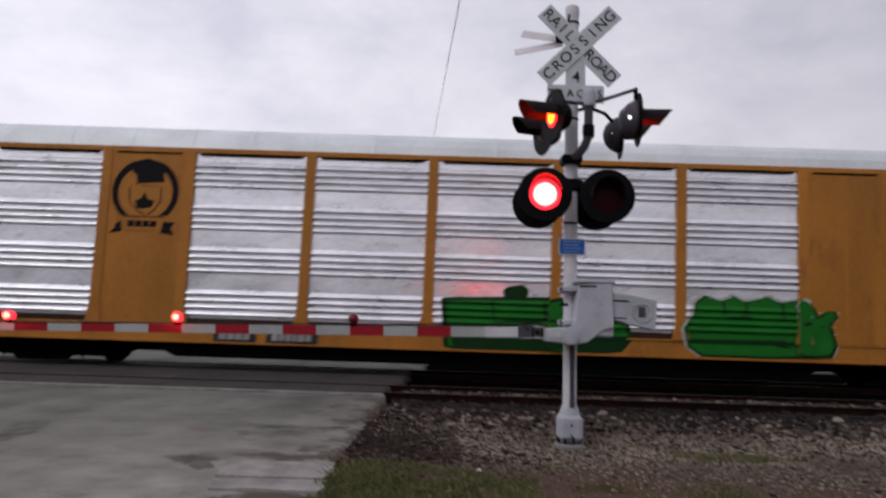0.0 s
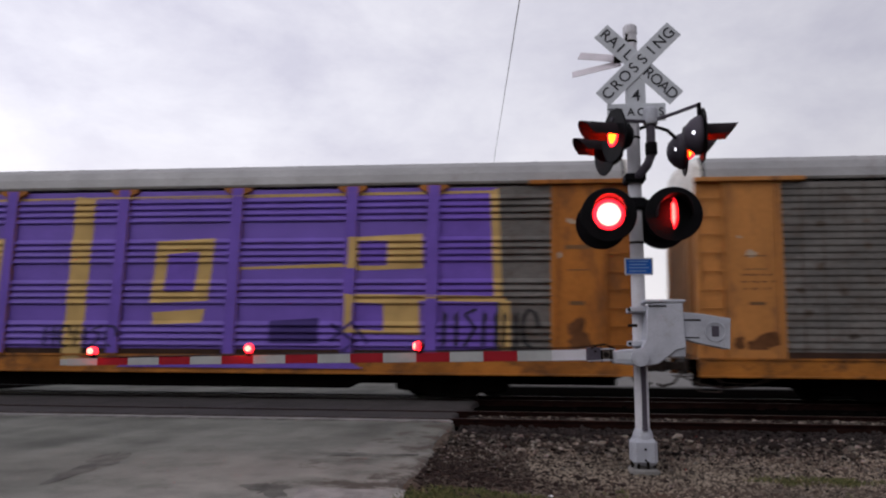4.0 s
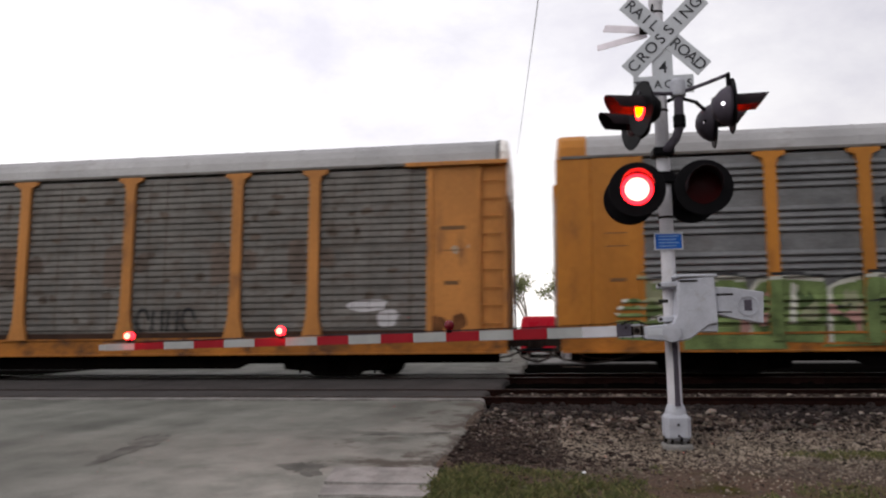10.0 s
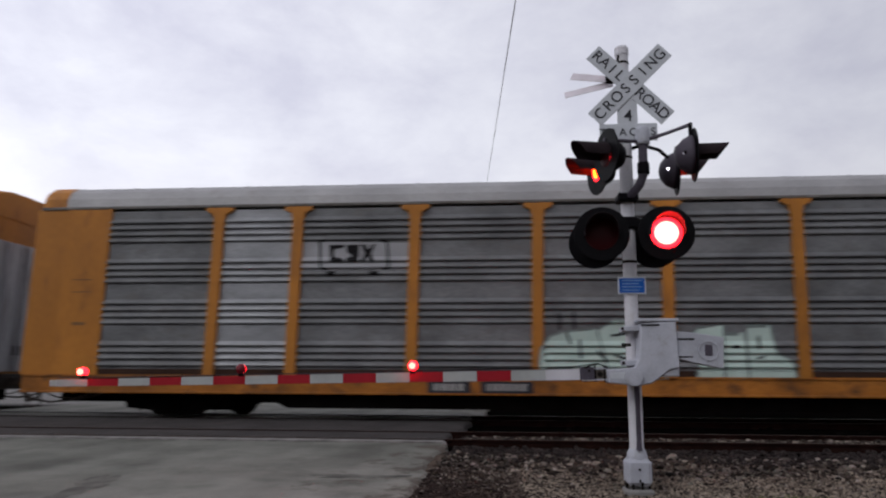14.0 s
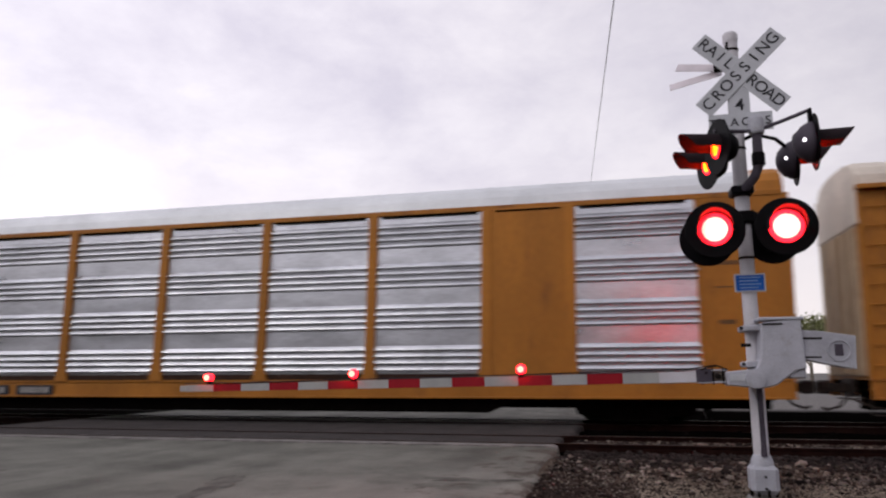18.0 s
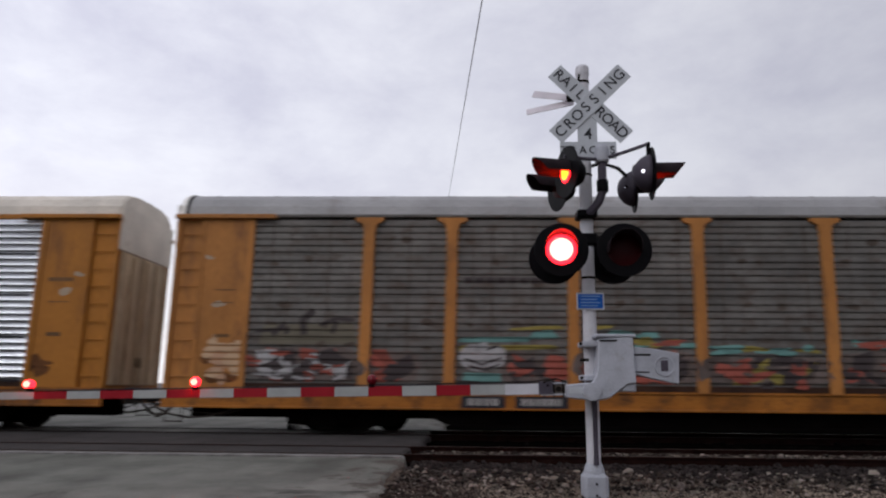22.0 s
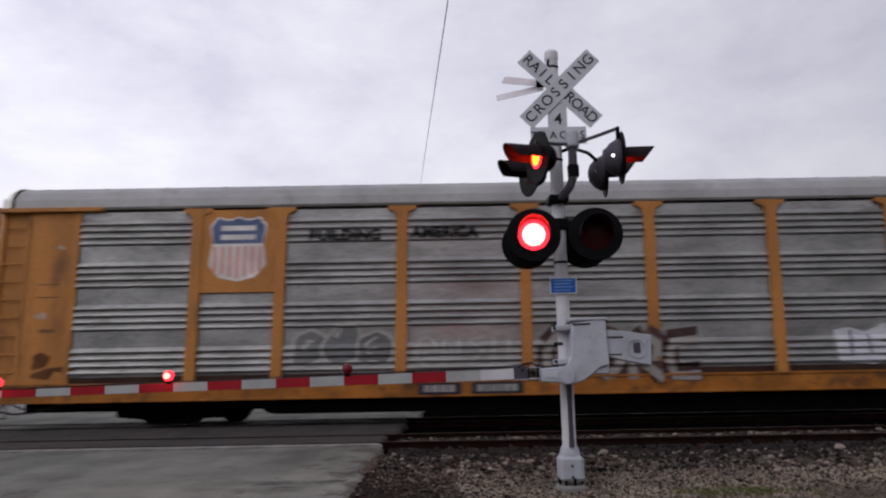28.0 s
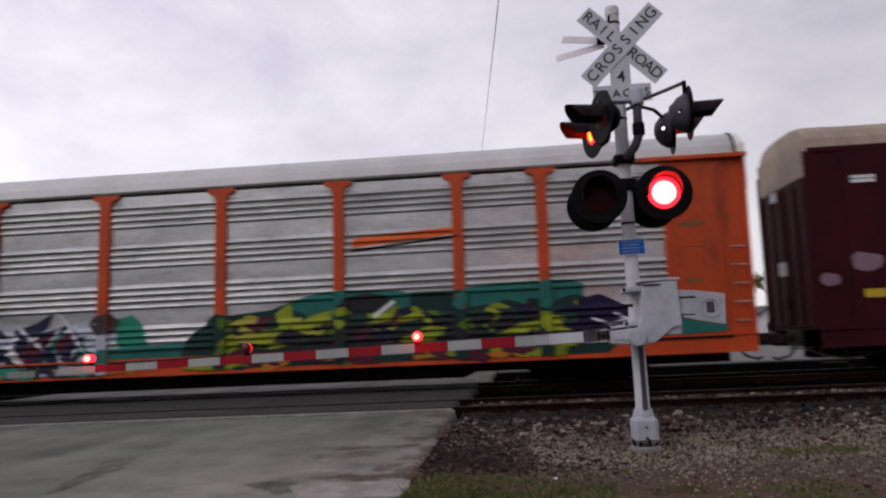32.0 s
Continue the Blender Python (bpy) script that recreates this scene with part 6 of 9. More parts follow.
    big = drape("graffiti_letter", [
        [(1.91, 4.89), (2.53, 4.87), (2.64, 1.16), (2.01, 1.13)],
        [(5.0, 4.67), (6.34, 4.73), (6.37, 3.5), (6.05, 3.19), (4.99, 3.05)],
        [(4.97, 2.24), (5.98, 2.28), (6.53, 2.1), (6.69, 1.77), (6.69, 0.86), (6.33, 0.84), (6.3, 1.69), (6.07, 1.99), (5.33, 1.96), (5.24, 1.72), (5.24, 0.8), (4.92, 0.79)],
        [(7.67, 2.67), (8.34, 3.02), (8.7, 3.37), (8.79, 4.11), (8.59, 4.86), (9.21, 4.87), (9.11, 4.12), (9.12, 2.78), (9.08, 1.47), (9.26, 0.97), (8.62, 0.94), (8.88, 1.6), (8.8, 1.98), (8.45, 2.36)],
        stroke([(2.42, 4.86), (9.05, 4.86)], 0.09), stroke([(9.05, 4.86), (24.6, 4.88)], 0.09)], pale, b, 0.007, True, "large straw-yellow letters")
    drape("graffiti_letter", [
        [(10.81, 3.83), (12.3, 3.87), (12.28, 1.85), (10.81, 1.8)],
        [(14.04, 4.91), (14.58, 4.9), (14.53, 0.87), (14.04, 0.85)],
        [(16.27, 3.79), (17.74, 3.83), (17.64, 2.3), (16.19, 2.25)],
        [(16.24, 2.07), (17.58, 2.11), (17.51, 1.78), (16.3, 1.73)],
        stroke([(18.2, 3.12), (21.1, 3.14)], 0.12),
        [(21.05, 3.02), (22.85, 3.06), (22.81, 3.90), (21.05, 3.87)],
        stroke([(21.0, 2.40), (24.8, 2.34)], 0.14),
        [(21.02, 1.55), (22.82, 1.51), (22.77, 2.36), (21.02, 2.42)],
        stroke([(24.62, 2.4), (24.50, 4.97)], 0.20),
        stroke([(24.80, 1.15), (24.78, 2.3)], 0.24)], pale, b, 0.007, True)
    drape("graffiti_hole", [[(11.15, 3.44), (11.98, 3.47), (11.95, 2.16), (11.15, 2.13)], [(16.57, 3.48), (17.36, 3.5), (17.28, 2.54), (16.52, 2.52)], [(21.3, 3.14), (21.98, 3.14), (21.98, 3.73), (21.3, 3.73)], [(21.2, 1.62), (21.95, 1.60), (21.92, 2.24), (21.2, 2.26)]], purple, big, 0.0095, True)
    drape("faded_shield", [[(5.25, 4.04), (6.28, 4.1), (6.27, 3.55), (6.0, 3.44), (5.6, 3.42), (5.29, 3.5)]], spray("faded_pink", (0.45, 0.22, 0.17)), big, 0.011, True, "faded pink shield decal")
    drape("shield_panel", [[(5.2, 4.12), (6.3, 4.14), (6.3, 4.62), (5.2, 4.62)]], dirty_white, big, 0.011, True)
    drape("shield_bar", [stroke([(5.25, 4.5), (5.7, 4.44), (6.22, 4.48)], 0.10), stroke([(5.24, 4.24), (6.24, 4.24)], 0.10)], spray("deep_violet", (0.05, 0.03, 0.14)), big, 0.014, True)
    bars(b, 7.57, 9.41, 4.26, 4.44, decal, 8, 1, label="black lettering on the side", lift=0.012)
    bars(b, 9.94, 11.5, 4.22, 4.40, decal, 7, 1, lift=0.012)
    tag_scrawl(b, 7.0, 9.2, 1.15, 1.75, black, 6, 0.09, 5, True, "black scrawled tag")
    tag_scrawl(b, 13.5, 15.5, 1.2, 1.7, black, 7, 0.06, 5)
    tag_scrawl(b, 23.3, 25.6, 1.25, 2.1, black, 9, 0.09, 5)
    drape("black_mark", [stroke([(20.7, 1.75), (21.3, 1.35), (21.0, 1.1)], 0.10), stroke([(20.7, 1.35), (21.2, 1.8), (21.6, 1.3)], 0.09), [(19.2, 1.3), (20.4, 1.3), (20.4, 1.9), (19.2, 1.85)]], spray("deep_violet", (0.05, 0.03, 0.14)), b, 0.011, True)
    mark_plate(b, 6.9)
    # 2: dull grey wagon with teal, yellow and white letters
    c = autorack(2, "weathered grey autorack wagon with mixed bubble-letter graffiti", YELLOW_WORN, GREY_OLD, ROOF_GREY, tee_post, END_WHITE, even=2)
    teal, navy = spray("teal", (0.10, 0.36, 0.30)), spray("navy", (0.02, 0.022, 0.05))
    straw = spray("straw", (0.42, 0.33, 0.20))
    art = drape("graffiti_cloud", [[(4.63, 1.10), (4.80, 1.65), (5.30, 1.79), (5.68, 1.72), (5.99, 1.58), (6.53, 1.38), (6.90, 1.25), (6.90, 1.05), (4.68, 1.04)],
        [(6.74, 1.45), (6.83, 1.93), (6.95, 2.14), (7.32, 2.07), (7.55, 1.94), (8.04, 2.10), (8.30, 2.35), (8.36, 2.08), (8.08, 1.73), (8.39, 1.47), (8.13, 1.10), (6.90, 1.10)],
        [(8.72, 1.60), (9.27, 1.88), (9.61, 1.97), (10.23, 2.22), (9.77, 1.75), (9.29, 1.55)]], teal, c, 0.003, True, "teal, navy and straw lettering spray-painted on the side")
    drape("graffiti_shape", [[(5.51, 1.93), (5.62, 2.27), (5.81, 2.51), (6.12, 2.62), (6.33, 2.51), (6.32, 2.14), (6.41, 1.79), (6.34, 1.42), (6.05, 1.40), (5.76, 1.72), (5.60, 1.82)], [(5.2, 1.12), (5.45, 1.50), (5.95, 1.22), (5.9, 1.08)],
        [(6.91, 1.10), (6.85, 1.73), (7.13, 1.84), (7.28, 1.73), (7.33, 1.12)], [(7.33, 1.96), (8.03, 2.18), (8.21, 2.14), (8.15, 1.67), (7.52, 1.80)], [(7.44, 1.64), (7.72, 1.66), (8.33, 1.27), (8.38, 1.10), (7.98, 1.16)],
        [(8.33, 1.12), (8.48, 1.94), (8.52, 2.35), (8.79, 2.53), (9.08, 2.44), (9.28, 2.21), (9.31, 1.94), (9.09, 1.47), (9.42, 1.81), (9.46, 1.10)]], navy, art, 0.006, True)
    drape("graffiti_shape", [[(9.50, 1.10), (9.58, 1.54), (9.91, 1.75), (10.31, 2.08), (10.67, 1.88), (10.48, 1.62), (9.95, 1.28), (9.7, 1.1)]], spray("wine_dark", (0.035, 0.012, 0.018)), art, 0.009, True)
    drape("graffiti_edge", [stroke([(8.39, 1.30), (8.46, 1.94), (8.53, 2.28), (8.80, 2.46)], 0.15), stroke([(6.25, 2.55), (6.43, 2.21), (6.46, 1.93)], 0.13), stroke([(6.48, 1.79), (6.47, 1.15)], 0.10), stroke([(9.62, 1.12), (9.72, 1.5)], 0.12)], straw, art, 0.012, True)
    drape("graffiti_gleam", [stroke([(7.52, 1.80), (7.54, 1.60), (8.38, 1.20)], 0.06), stroke([(6.72, 1.59), (6.88, 1.48), (6.95, 1.2)], 0.06), stroke([(8.72, 1.64), (8.93, 2.01)], 0.06), stroke([(5.36, 1.25), (5.49, 1.45), (5.89, 1.24)], 0.07), stroke([(5.68, 2.34), (5.78, 1.93)], 0.07), stroke([(5.88, 1.93), (6.09, 2.00)], 0.06), stroke([(9.2, 1.7), (9.42, 1.98)], 0.05), [(5.0, 1.45), (5.25, 1.6), (5.3, 1.3), (5.05, 1.25)]], spray("pale_blue", (0.32, 0.36, 0.46)), art, 0.015, True)
    # small letters outlined in black and grey
    small = drape("graffiti_letter", [blob(11.15, 1.58, 0.62, 0.74, random.Random(31), 0.3), blob(11.66, 1.56, 0.62, 0.70, random.Random(32), 0.3), blob(12.2, 1.54, 0.62, 0.66, random.Random(33), 0.3), blob(12.7, 1.46, 0.5, 0.5, random.Random(34), 0.3)], black, c, 0.004, True, "small black-edged graffiti letters")
    drape("letter_fill", [blob(11.15, 1.76, 0.34, 0.28, random.Random(35), 0.3), blob(11.62, 1.74, 0.36, 0.22, random.Random(36), 0.3)], spray("brick_red", (0.34, 0.05, 0.06)), small, 0.008, True)
    drape("letter_fill", [blob(11.2, 1.38, 0.36, 0.20, random.Random(37), 0.3), blob(11.66, 1.36, 0.34, 0.18, random.Random(38), 0.3)], teal, small, 0.008, True)
    drape("letter_line", [stroke(q, 0.05) for q in ([(10.25, 1.92), (10.74, 1.82), (10.90, 1.55), (10.56, 1.42)], [(10.88, 1.82), (11.15, 1.97), (11.36, 1.84), (11.63, 1.95), (11.91, 1.84)], [(11.06, 1.22), (11.11, 1.55), (11.46, 1.29), (11.72, 1.58)], [(11.95, 1.7), (12.14, 1.30), (12.39, 1.83), (12.62, 1.30)], [(12.5, 1.6), (12.8, 1.55)], [(13.2, 1.24), (13.28, 1.46)], [(13.4, 1.24), (13.46, 1.42)])], spray("ash_grey", (0.36, 0.34, 0.36)), small, 0.012, True)
    drape("sill_paint", [[(4.5, 0.66), (5.4, 0.64), (5.2, 0.96), (4.6, 0.98)], [(10.68, 0.66), (11.78, 0.66), (11.7, 0.92), (10.7, 0.94)]], teal, c, 0.033, False)
    drape("sill_paint", [[(5.2, 0.66), (6.65, 0.64), (6.6, 0.94), (5.3, 0.96)], [(9.3, 0.66), (10.5, 0.66), (10.3, 0.94), (9.4, 0.94)]], spray("slate_blue", (0.07, 0.085, 0.16)), c, 0.0335, False)
    drape("sill_paint", [[(11.84, 0.66), (12.86, 0.66), (12.8, 0.95), (11.9, 0.95)], [(6.0, 0.66), (6.45, 0.66), (6.4, 0.82), (6.05, 0.8)], [(9.9, 0.68), (10.6, 0.68), (10.6, 0.78), (9.9, 0.78)]], spray("sill_orange", (0.42, 0.15, 0.02)), c, 0.034, False)
    ochre, umber = spray("ochre", (0.30, 0.19, 0.035)), spray("ochre_dark", (0.14, 0.09, 0.025))
    letters = drape("graffiti_letter", [[(13.72, 1.55), (14.07, 1.84), (14.46, 1.9), (14.9, 1.84), (14.94, 1.2), (13.65, 1.2)], [(14.93, 1.79), (15.58, 1.98), (16.0, 1.85), (16.06, 1.2), (14.97, 1.2)], [(16.07, 1.95), (16.72, 2.08), (16.81, 1.73), (17.38, 1.81), (17.54, 1.29), (16.11, 1.2)]], ochre, c, 0.004, True, "ochre bubble-letter graffiti")
    drape("letter_edge", [stroke(q, 0.05) for q in ([(13.72, 1.55), (14.07, 1.84), (14.46, 1.92), (14.9, 1.84)], [(14.93, 1.3), (15.0, 1.8), (15.58, 2.0), (15.75, 2.15)], [(16.05, 1.3), (16.1, 1.95), (16.6, 2.08)], [(16.81, 1.5), (16.9, 1.8), (17.38, 1.82)], [(14.2, 1.3), (14.3, 1.6)], [(15.4, 1.4), (15.6, 1.7)])], umber, letters, 0.008, True)
    fat = [[(18.16, 1.17), (18.34, 1.42), (18.52, 1.51), (18.39, 1.71), (18.52, 1.84), (18.8, 1.8), (19.02, 1.61), (19.12, 1.83), (19.27, 1.87), (19.39, 1.37), (19.16, 1.18), (18.91, 0.74), (18.45, 0.88)], [(19.15, 1.83), (20.38, 1.84), (20.64, 1.63), (20.59, 0.76), (19.74, 0.72), (19.13, 0.84)],
           [(20.62, 1.75), (21.35, 1.73), (21.43, 1.38), (21.3, 1.14), (21.43, 0.77), (20.71, 0.74), (20.54, 1.01)]]
    fat.append([(21.49, 1.66), (21.77, 1.8), (22.25, 1.72), (22.55, 1.79), (22.67, 1.62), (22.47, 1.42), (22.06, 1.39), (22.4, 1.21), (22.71, 1.05), (22.67, 0.84), (22.38, 0.76), (21.91, 0.9), (21.61, 0.77), (21.44, 0.94), (21.6, 1.26)])
    drape("letter_shadow", [[(x + 0.09, z + 0.07) for x, z in q] for q in fat], black, c, 0.002, True)
    letters = drape("graffiti_letter", fat, spray("chalk_white", (0.50, 0.49, 0.47)), c, 0.004, True, "fat white letters with black outlines")
    drape("letter_edge", [stroke(q[k:k + 4], 0.09) for q in fat for k in range(0, len(q) - 1, 3)] + [stroke([q[-1], q[0]], 0.09) for q in fat], black, letters, 0.010, True)
    drape("letter_edge", [stroke(q, 0.06) for q in ([(18.34, 1.42), (18.77, 1.46), (19.26, 1.26)], [(18.45, 1.17), (18.82, 1.01), (18.57, 0.78)], [(19.74, 0.75), (20.48, 1.07), (20.6, 1.13)], [(20.59, 0.76), (21.21, 1.14), (21.43, 1.26)], [(21.59, 1.61), (21.76, 1.45), (22.47, 1.42)], [(22.22, 1.09), (22.45, 0.97), (22.69, 1.13)])], black, letters, 0.013, True)
    throwup(c, 23.3, 25.8, 1.15, 1.85, 4, spray("maroon_black", (0.026, 0.010, 0.011), 0.6, 1.4), black, 17, None, 0.3)
    tag_scrawl(c, 1.0, 1.6, 2.6, 3.0, black, 3, 0.03, 3, False)
    drape("sill_paint", [stroke([(12.9, 0.7), (13.4, 0.92), (14.3, 0.94)], 0.07), stroke([(13.2, 0.68), (13.8, 0.85)], 0.06)], white, c, 0.034, False)
    dabs(c, 12.9, 17.5, 0.70, 0.94, [spray("deep_blue", (0.035, 0.06, 0.12)), teal, spray("moss_green", (0.07, 0.13, 0.05)), spray("sill_orange", (0.42, 0.15, 0.02))], 12, 55, 0.034, (0.6, 0.16))
    dabs(c, 13.0, 17.6, 1.2, 1.9, [spray("soot", (0.05, 0.04, 0.04)), umber, spray("brick_red", (0.34, 0.05, 0.06))], 10, 56, 0.016, (0.22, 0.10))
    tag_scrawl(c, 1.05, 1.75, 2.55, 2.95, spray("stencil_black", (0.04, 0.025, 0.02)), 12, 0.045, 3, False)
    weathering(c, 3)
    mark_plate(c, 6.85)
    # 3: grey wagon with flared posts
    d = autorack(3, "weathered grey autorack wagon with flared yellow posts", YELLOW_WORN, GREY_OLD, ROOF_GREY, flared_post, END_WHITE, even=2)
    bars(d, 8.2, 9.3, 3.92, 4.06, material("faint_marking", (0.10, 0.095, 0.095), 0.6), 5, 1)
    bars(d, 7.0, 8.6, 3.70, 3.78, material("faint_marking", (0.10, 0.095, 0.095), 0.6), 9, 1)
    faint_red = spray("faint_red", (0.24, 0.095, 0.07), 0.6, 1.2)
    faded = drape("graffiti_letter", [stroke(q, w) for q, w in (([(10.6, 1.84), (10.1, 1.80), (10.15, 1.58), (10.6, 1.48), (10.5, 1.22), (10.0, 1.22)], 0.15), ([(10.85, 1.86), (10.85, 1.22)], 0.16), ([(11.25, 1.82), (10.92, 1.5), (11.3, 1.24)], 0.14), ([(11.75, 1.84), (11.42, 1.80), (11.42, 1.25), (11.78, 1.24)], 0.14), ([(11.42, 1.55), (11.7, 1.55)], 0.13), ([(12.15, 1.82), (11.88, 1.68), (12.12, 1.48), (11.9, 1.24)], 0.14))], spray("worn_white", (0.30, 0.295, 0.28), 0.55, 1.25), d, 0.004, True, "worn pale grey graffiti letters")
    drape("letter_shade", [blob(10.4, 1.5, 0.9, 0.7, random.Random(5), 0.4), blob(11.5, 1.52, 1.5, 0.74, random.Random(6), 0.4)], spray("grey_haze", (0.165, 0.155, 0.145)), faded, 0.002, True)
    drape("graffiti_letter", [stroke(q, w) for q, w in (([(3.9, 1.7), (3.75, 1.25), (4.4, 1.22)], 0.17), ([(4.9, 1.65), (4.9, 1.2)], 0.2), ([(5.2, 1.2), (5.3, 1.75), (5.8, 1.7), (5.75, 1.4), (5.3, 1.42)], 0.16), ([(6.0, 1.2), (6.2, 1.72), (6.5, 1.2)], 0.16), ([(6.75, 1.75), (6.85, 1.25), (7.25, 1.2)], 0.15), ([(3.8, 1.75), (7.2, 1.84)], 0.10))], faint_red, d, 0.005, True, "faded red letters")
    drape("graffiti_haze", [blob(5.2, 1.5, 1.5, 0.62, random.Random(15), 0.3), blob(6.7, 1.52, 1.4, 0.6, random.Random(16), 0.3)], spray("dull_rose", (0.165, 0.105, 0.088)), d, 0.002, True)
    drape("graffiti_haze", [blob(3.3, 1.52, 1.7, 0.55, random.Random(25), 0.35), [(2.5, 1.18), (4.2, 1.18), (4.1, 1.42), (2.6, 1.44)]], spray("dull_olive", (0.17, 0.15, 0.055)), d, 0.0025, True, "faded olive-yellow paint")
    drape("graffiti_patch", [blob(2.35, 1.62, 0.45, 0.28, random.Random(26), 0.4)], dirty_white, d, 0.005, True)
    drape("stencil_mark", [[(1.25, 1.95), (1.6, 1.95), (1.6, 2.3), (1.25, 2.3)]], dirty_white, d, 0.036, False, "", 0.0)
    tag_scrawl(d, 1.2, 1.65, 1.45, 1.9, black, 27, 0.05, 2, False)
    stain = material("rusty_streak", (0.105, 0.080, 0.066), 0.7, 0, 0.6, 1.3, 2, 20, 0.05, spec=0.2)
    drape("rust_stain", [blob(c - 0.42, z, 0.5, 0.62, random.Random(int(c * 10 + z)), 0.3, square=4) for c in POSTS[1:] for z in (2.62, 3.05)] + [blob(c + 0.34, 2.9, 0.34, 0.5, random.Random(int(c * 7)), 0.3, square=4) for c in POSTS], stain, d, 0.003, False, "brown rust stain beside a post")
    tag_scrawl(d, 18.5, 20.1, 1.2, 1.75, black, 8, 0.075, 4)
    drape("graffiti_patch", [blob(24.4, 1.75, 0.9, 0.3, random.Random(1)), blob(24.9, 1.45, 0.5, 0.4, random.Random(2))], dirty_white, d, 0.003, True)
    weathering(d, 4)
    mark_plate(d, 6.95)
    # 4: grey wagon, green, pink and white letters
    e = autorack(4, "grey autorack wagon with green, pink and white graffiti", YELLOW, GREY_MID, ROOF_GREY, tee_post, YELLOW, False, True, truck=3.8)
    lime, slate = spray("leaf_green", (0.105, 0.145, 0.055), 0.5, 1.5), spray("slate_line", (0.10, 0.12, 0.17))
    chalk = spray("chalk_grey", (0.34, 0.345, 0.36))
    shapes = [[(1.26, 1.46), (1.59, 1.99), (2.05, 2.19), (2.54, 2.2), (2.62, 1.89), (2.24, 1.8), (2.55, 1.4), (2.47, 0.85), (1.3, 0.87)], [(2.71, 0.84), (2.74, 1.68), (3.04, 2.09), (3.56, 2.24), (4.07, 2.19), (4.15, 1.84), (4.01, 0.82)], [(4.15, 0.82), (4.12, 1.84), (4.36, 2.18), (5.01, 2.22), (5.71, 2.16), (5.79, 1.86), (5.65, 0.79)], [(5.79, 0.79), (5.82, 1.99), (6.13, 2.12), (6.81, 2.25), (7.24, 2.14), (7.15, 1.03), (6.79, 0.77)]]
    green_art = drape("graffiti_letter", shapes, lime, e, 0.004, True, "green bubble letters with white edges")
    drape("graffiti_edge", [stroke(sh[:5], 0.10) for sh in shapes[1:]] + [stroke(shapes[0][:4], 0.10), stroke([(5.02, 1.2), (5.1, 2.1)], 0.14), stroke([(2.0, 1.35), (2.5, 1.45)], 0.08), stroke([(3.3, 1.2), (3.35, 1.6)], 0.10)], spray("edge_white", (0.40, 0.40, 0.35)), green_art, 0.008, True)
    drape("graffiti_edge", [stroke([(x, z + 0.09) for x, z in sh[2:5]], 0.05) for sh in shapes] + [stroke([(2.0, 1.9), (2.5, 1.85)], 0.05), stroke([(3.2, 1.85), (3.9, 1.8)], 0.06), stroke([(5.9, 1.55), (7.1, 1.75)], 0.05)], black, green_art, 0.012, True)
    dabs(e, 1.4, 7.2, 1.15, 2.1, [spray("moss_shade", (0.050, 0.075, 0.028)), spray("dusty_sage", (0.20, 0.21, 0.13)), spray("dusty_rose", (0.30, 0.17, 0.15))], 9, 141, 0.0145, (0.16, 0.34))
    drape("sill_paint", [[(2.7, 0.66), (4.9, 0.66), (4.8, 0.97), (2.7, 0.97)], [(5.6, 0.7), (7.8, 0.75), (7.5, 0.97), (5.7, 0.97)]], lime, e, 0.033, False)
    drape("graffiti_block", [[(7.28, 1.97), (8.72, 2.02), (8.72, 1.19), (7.27, 1.16)]], spray("pink", (0.60, 0.20, 0.23)), e, 0.010, True, "pink painted block")
    first = [[(9.72, 2.36), (10.38, 2.44), (10.49, 2.01), (10.37, 1.09), (9.78, 1.05)], [(10.54, 2.35), (11.24, 2.42), (11.27, 1.09), (10.56, 1.09)], [(11.3, 2.21), (12.04, 2.34), (12.19, 1.09), (11.44, 1.05)], [(12.55, 2.26), (13.21, 2.39), (13.28, 0.99), (12.54, 0.99)], [(13.31, 2.3), (14.16, 2.44), (14.32, 1.04), (13.42, 1.04)], [(14.3, 1.96), (15.07, 1.84), (15.03, 1.08), (14.39, 1.04)]]
    second = [[(16.15, 2.34), (17.07, 2.52), (17.14, 1.79), (16.23, 1.72)], [(16.01, 1.78), (16.32, 1.72), (16.38, 1.17), (16.02, 1.21)], [(16.51, 1.67), (17.27, 1.76), (17.35, 1.16), (16.6, 1.11)], [(17.34, 2.32), (18.01, 2.44), (18.08, 1.23), (17.4, 1.16)], [(18.51, 2.3), (19.23, 2.48), (19.57, 2.28), (19.5, 1.74), (18.64, 1.7)], [(18.57, 1.63), (19.15, 1.63), (19.15, 1.11), (18.57, 1.11)], [(19.23, 1.74), (19.69, 1.69), (19.75, 1.23), (19.28, 1.16)]]
    chalk_art = drape("graffiti_letter", first, chalk, e, 0.004, True, "large chalky grey graffiti letters")
    drape("graffiti_letter", second, chalk, e, 0.004, True)
    drape("graffiti_edge", [stroke(q, 0.11) for q in ([(11.28, 1.86), (11.7, 1.29)], [(10.32, 1.8), (10.39, 1.3)], [(13.17, 1.84), (13.49, 1.1)], [(13.81, 2.1), (14.13, 1.55), (14.39, 2.09)], [(16.29, 2.2), (16.17, 1.67), (16.31, 1.21)], [(16.92, 1.66), (17.45, 1.92)], [(18.83, 2.03), (19.16, 1.96)], [(19.15, 1.58), (19.34, 1.19)], [(17.72, 2.18), (17.85, 1.78)], [(12.7, 1.7), (13.1, 1.5)])], slate, chalk_art, 0.009, True)
    dabs(e, 9.8, 19.6, 1.2, 2.3, [slate, spray("chalk_light", (0.44, 0.44, 0.45)), GREY_MID], 14, 142, 0.012, (0.16, 0.30))
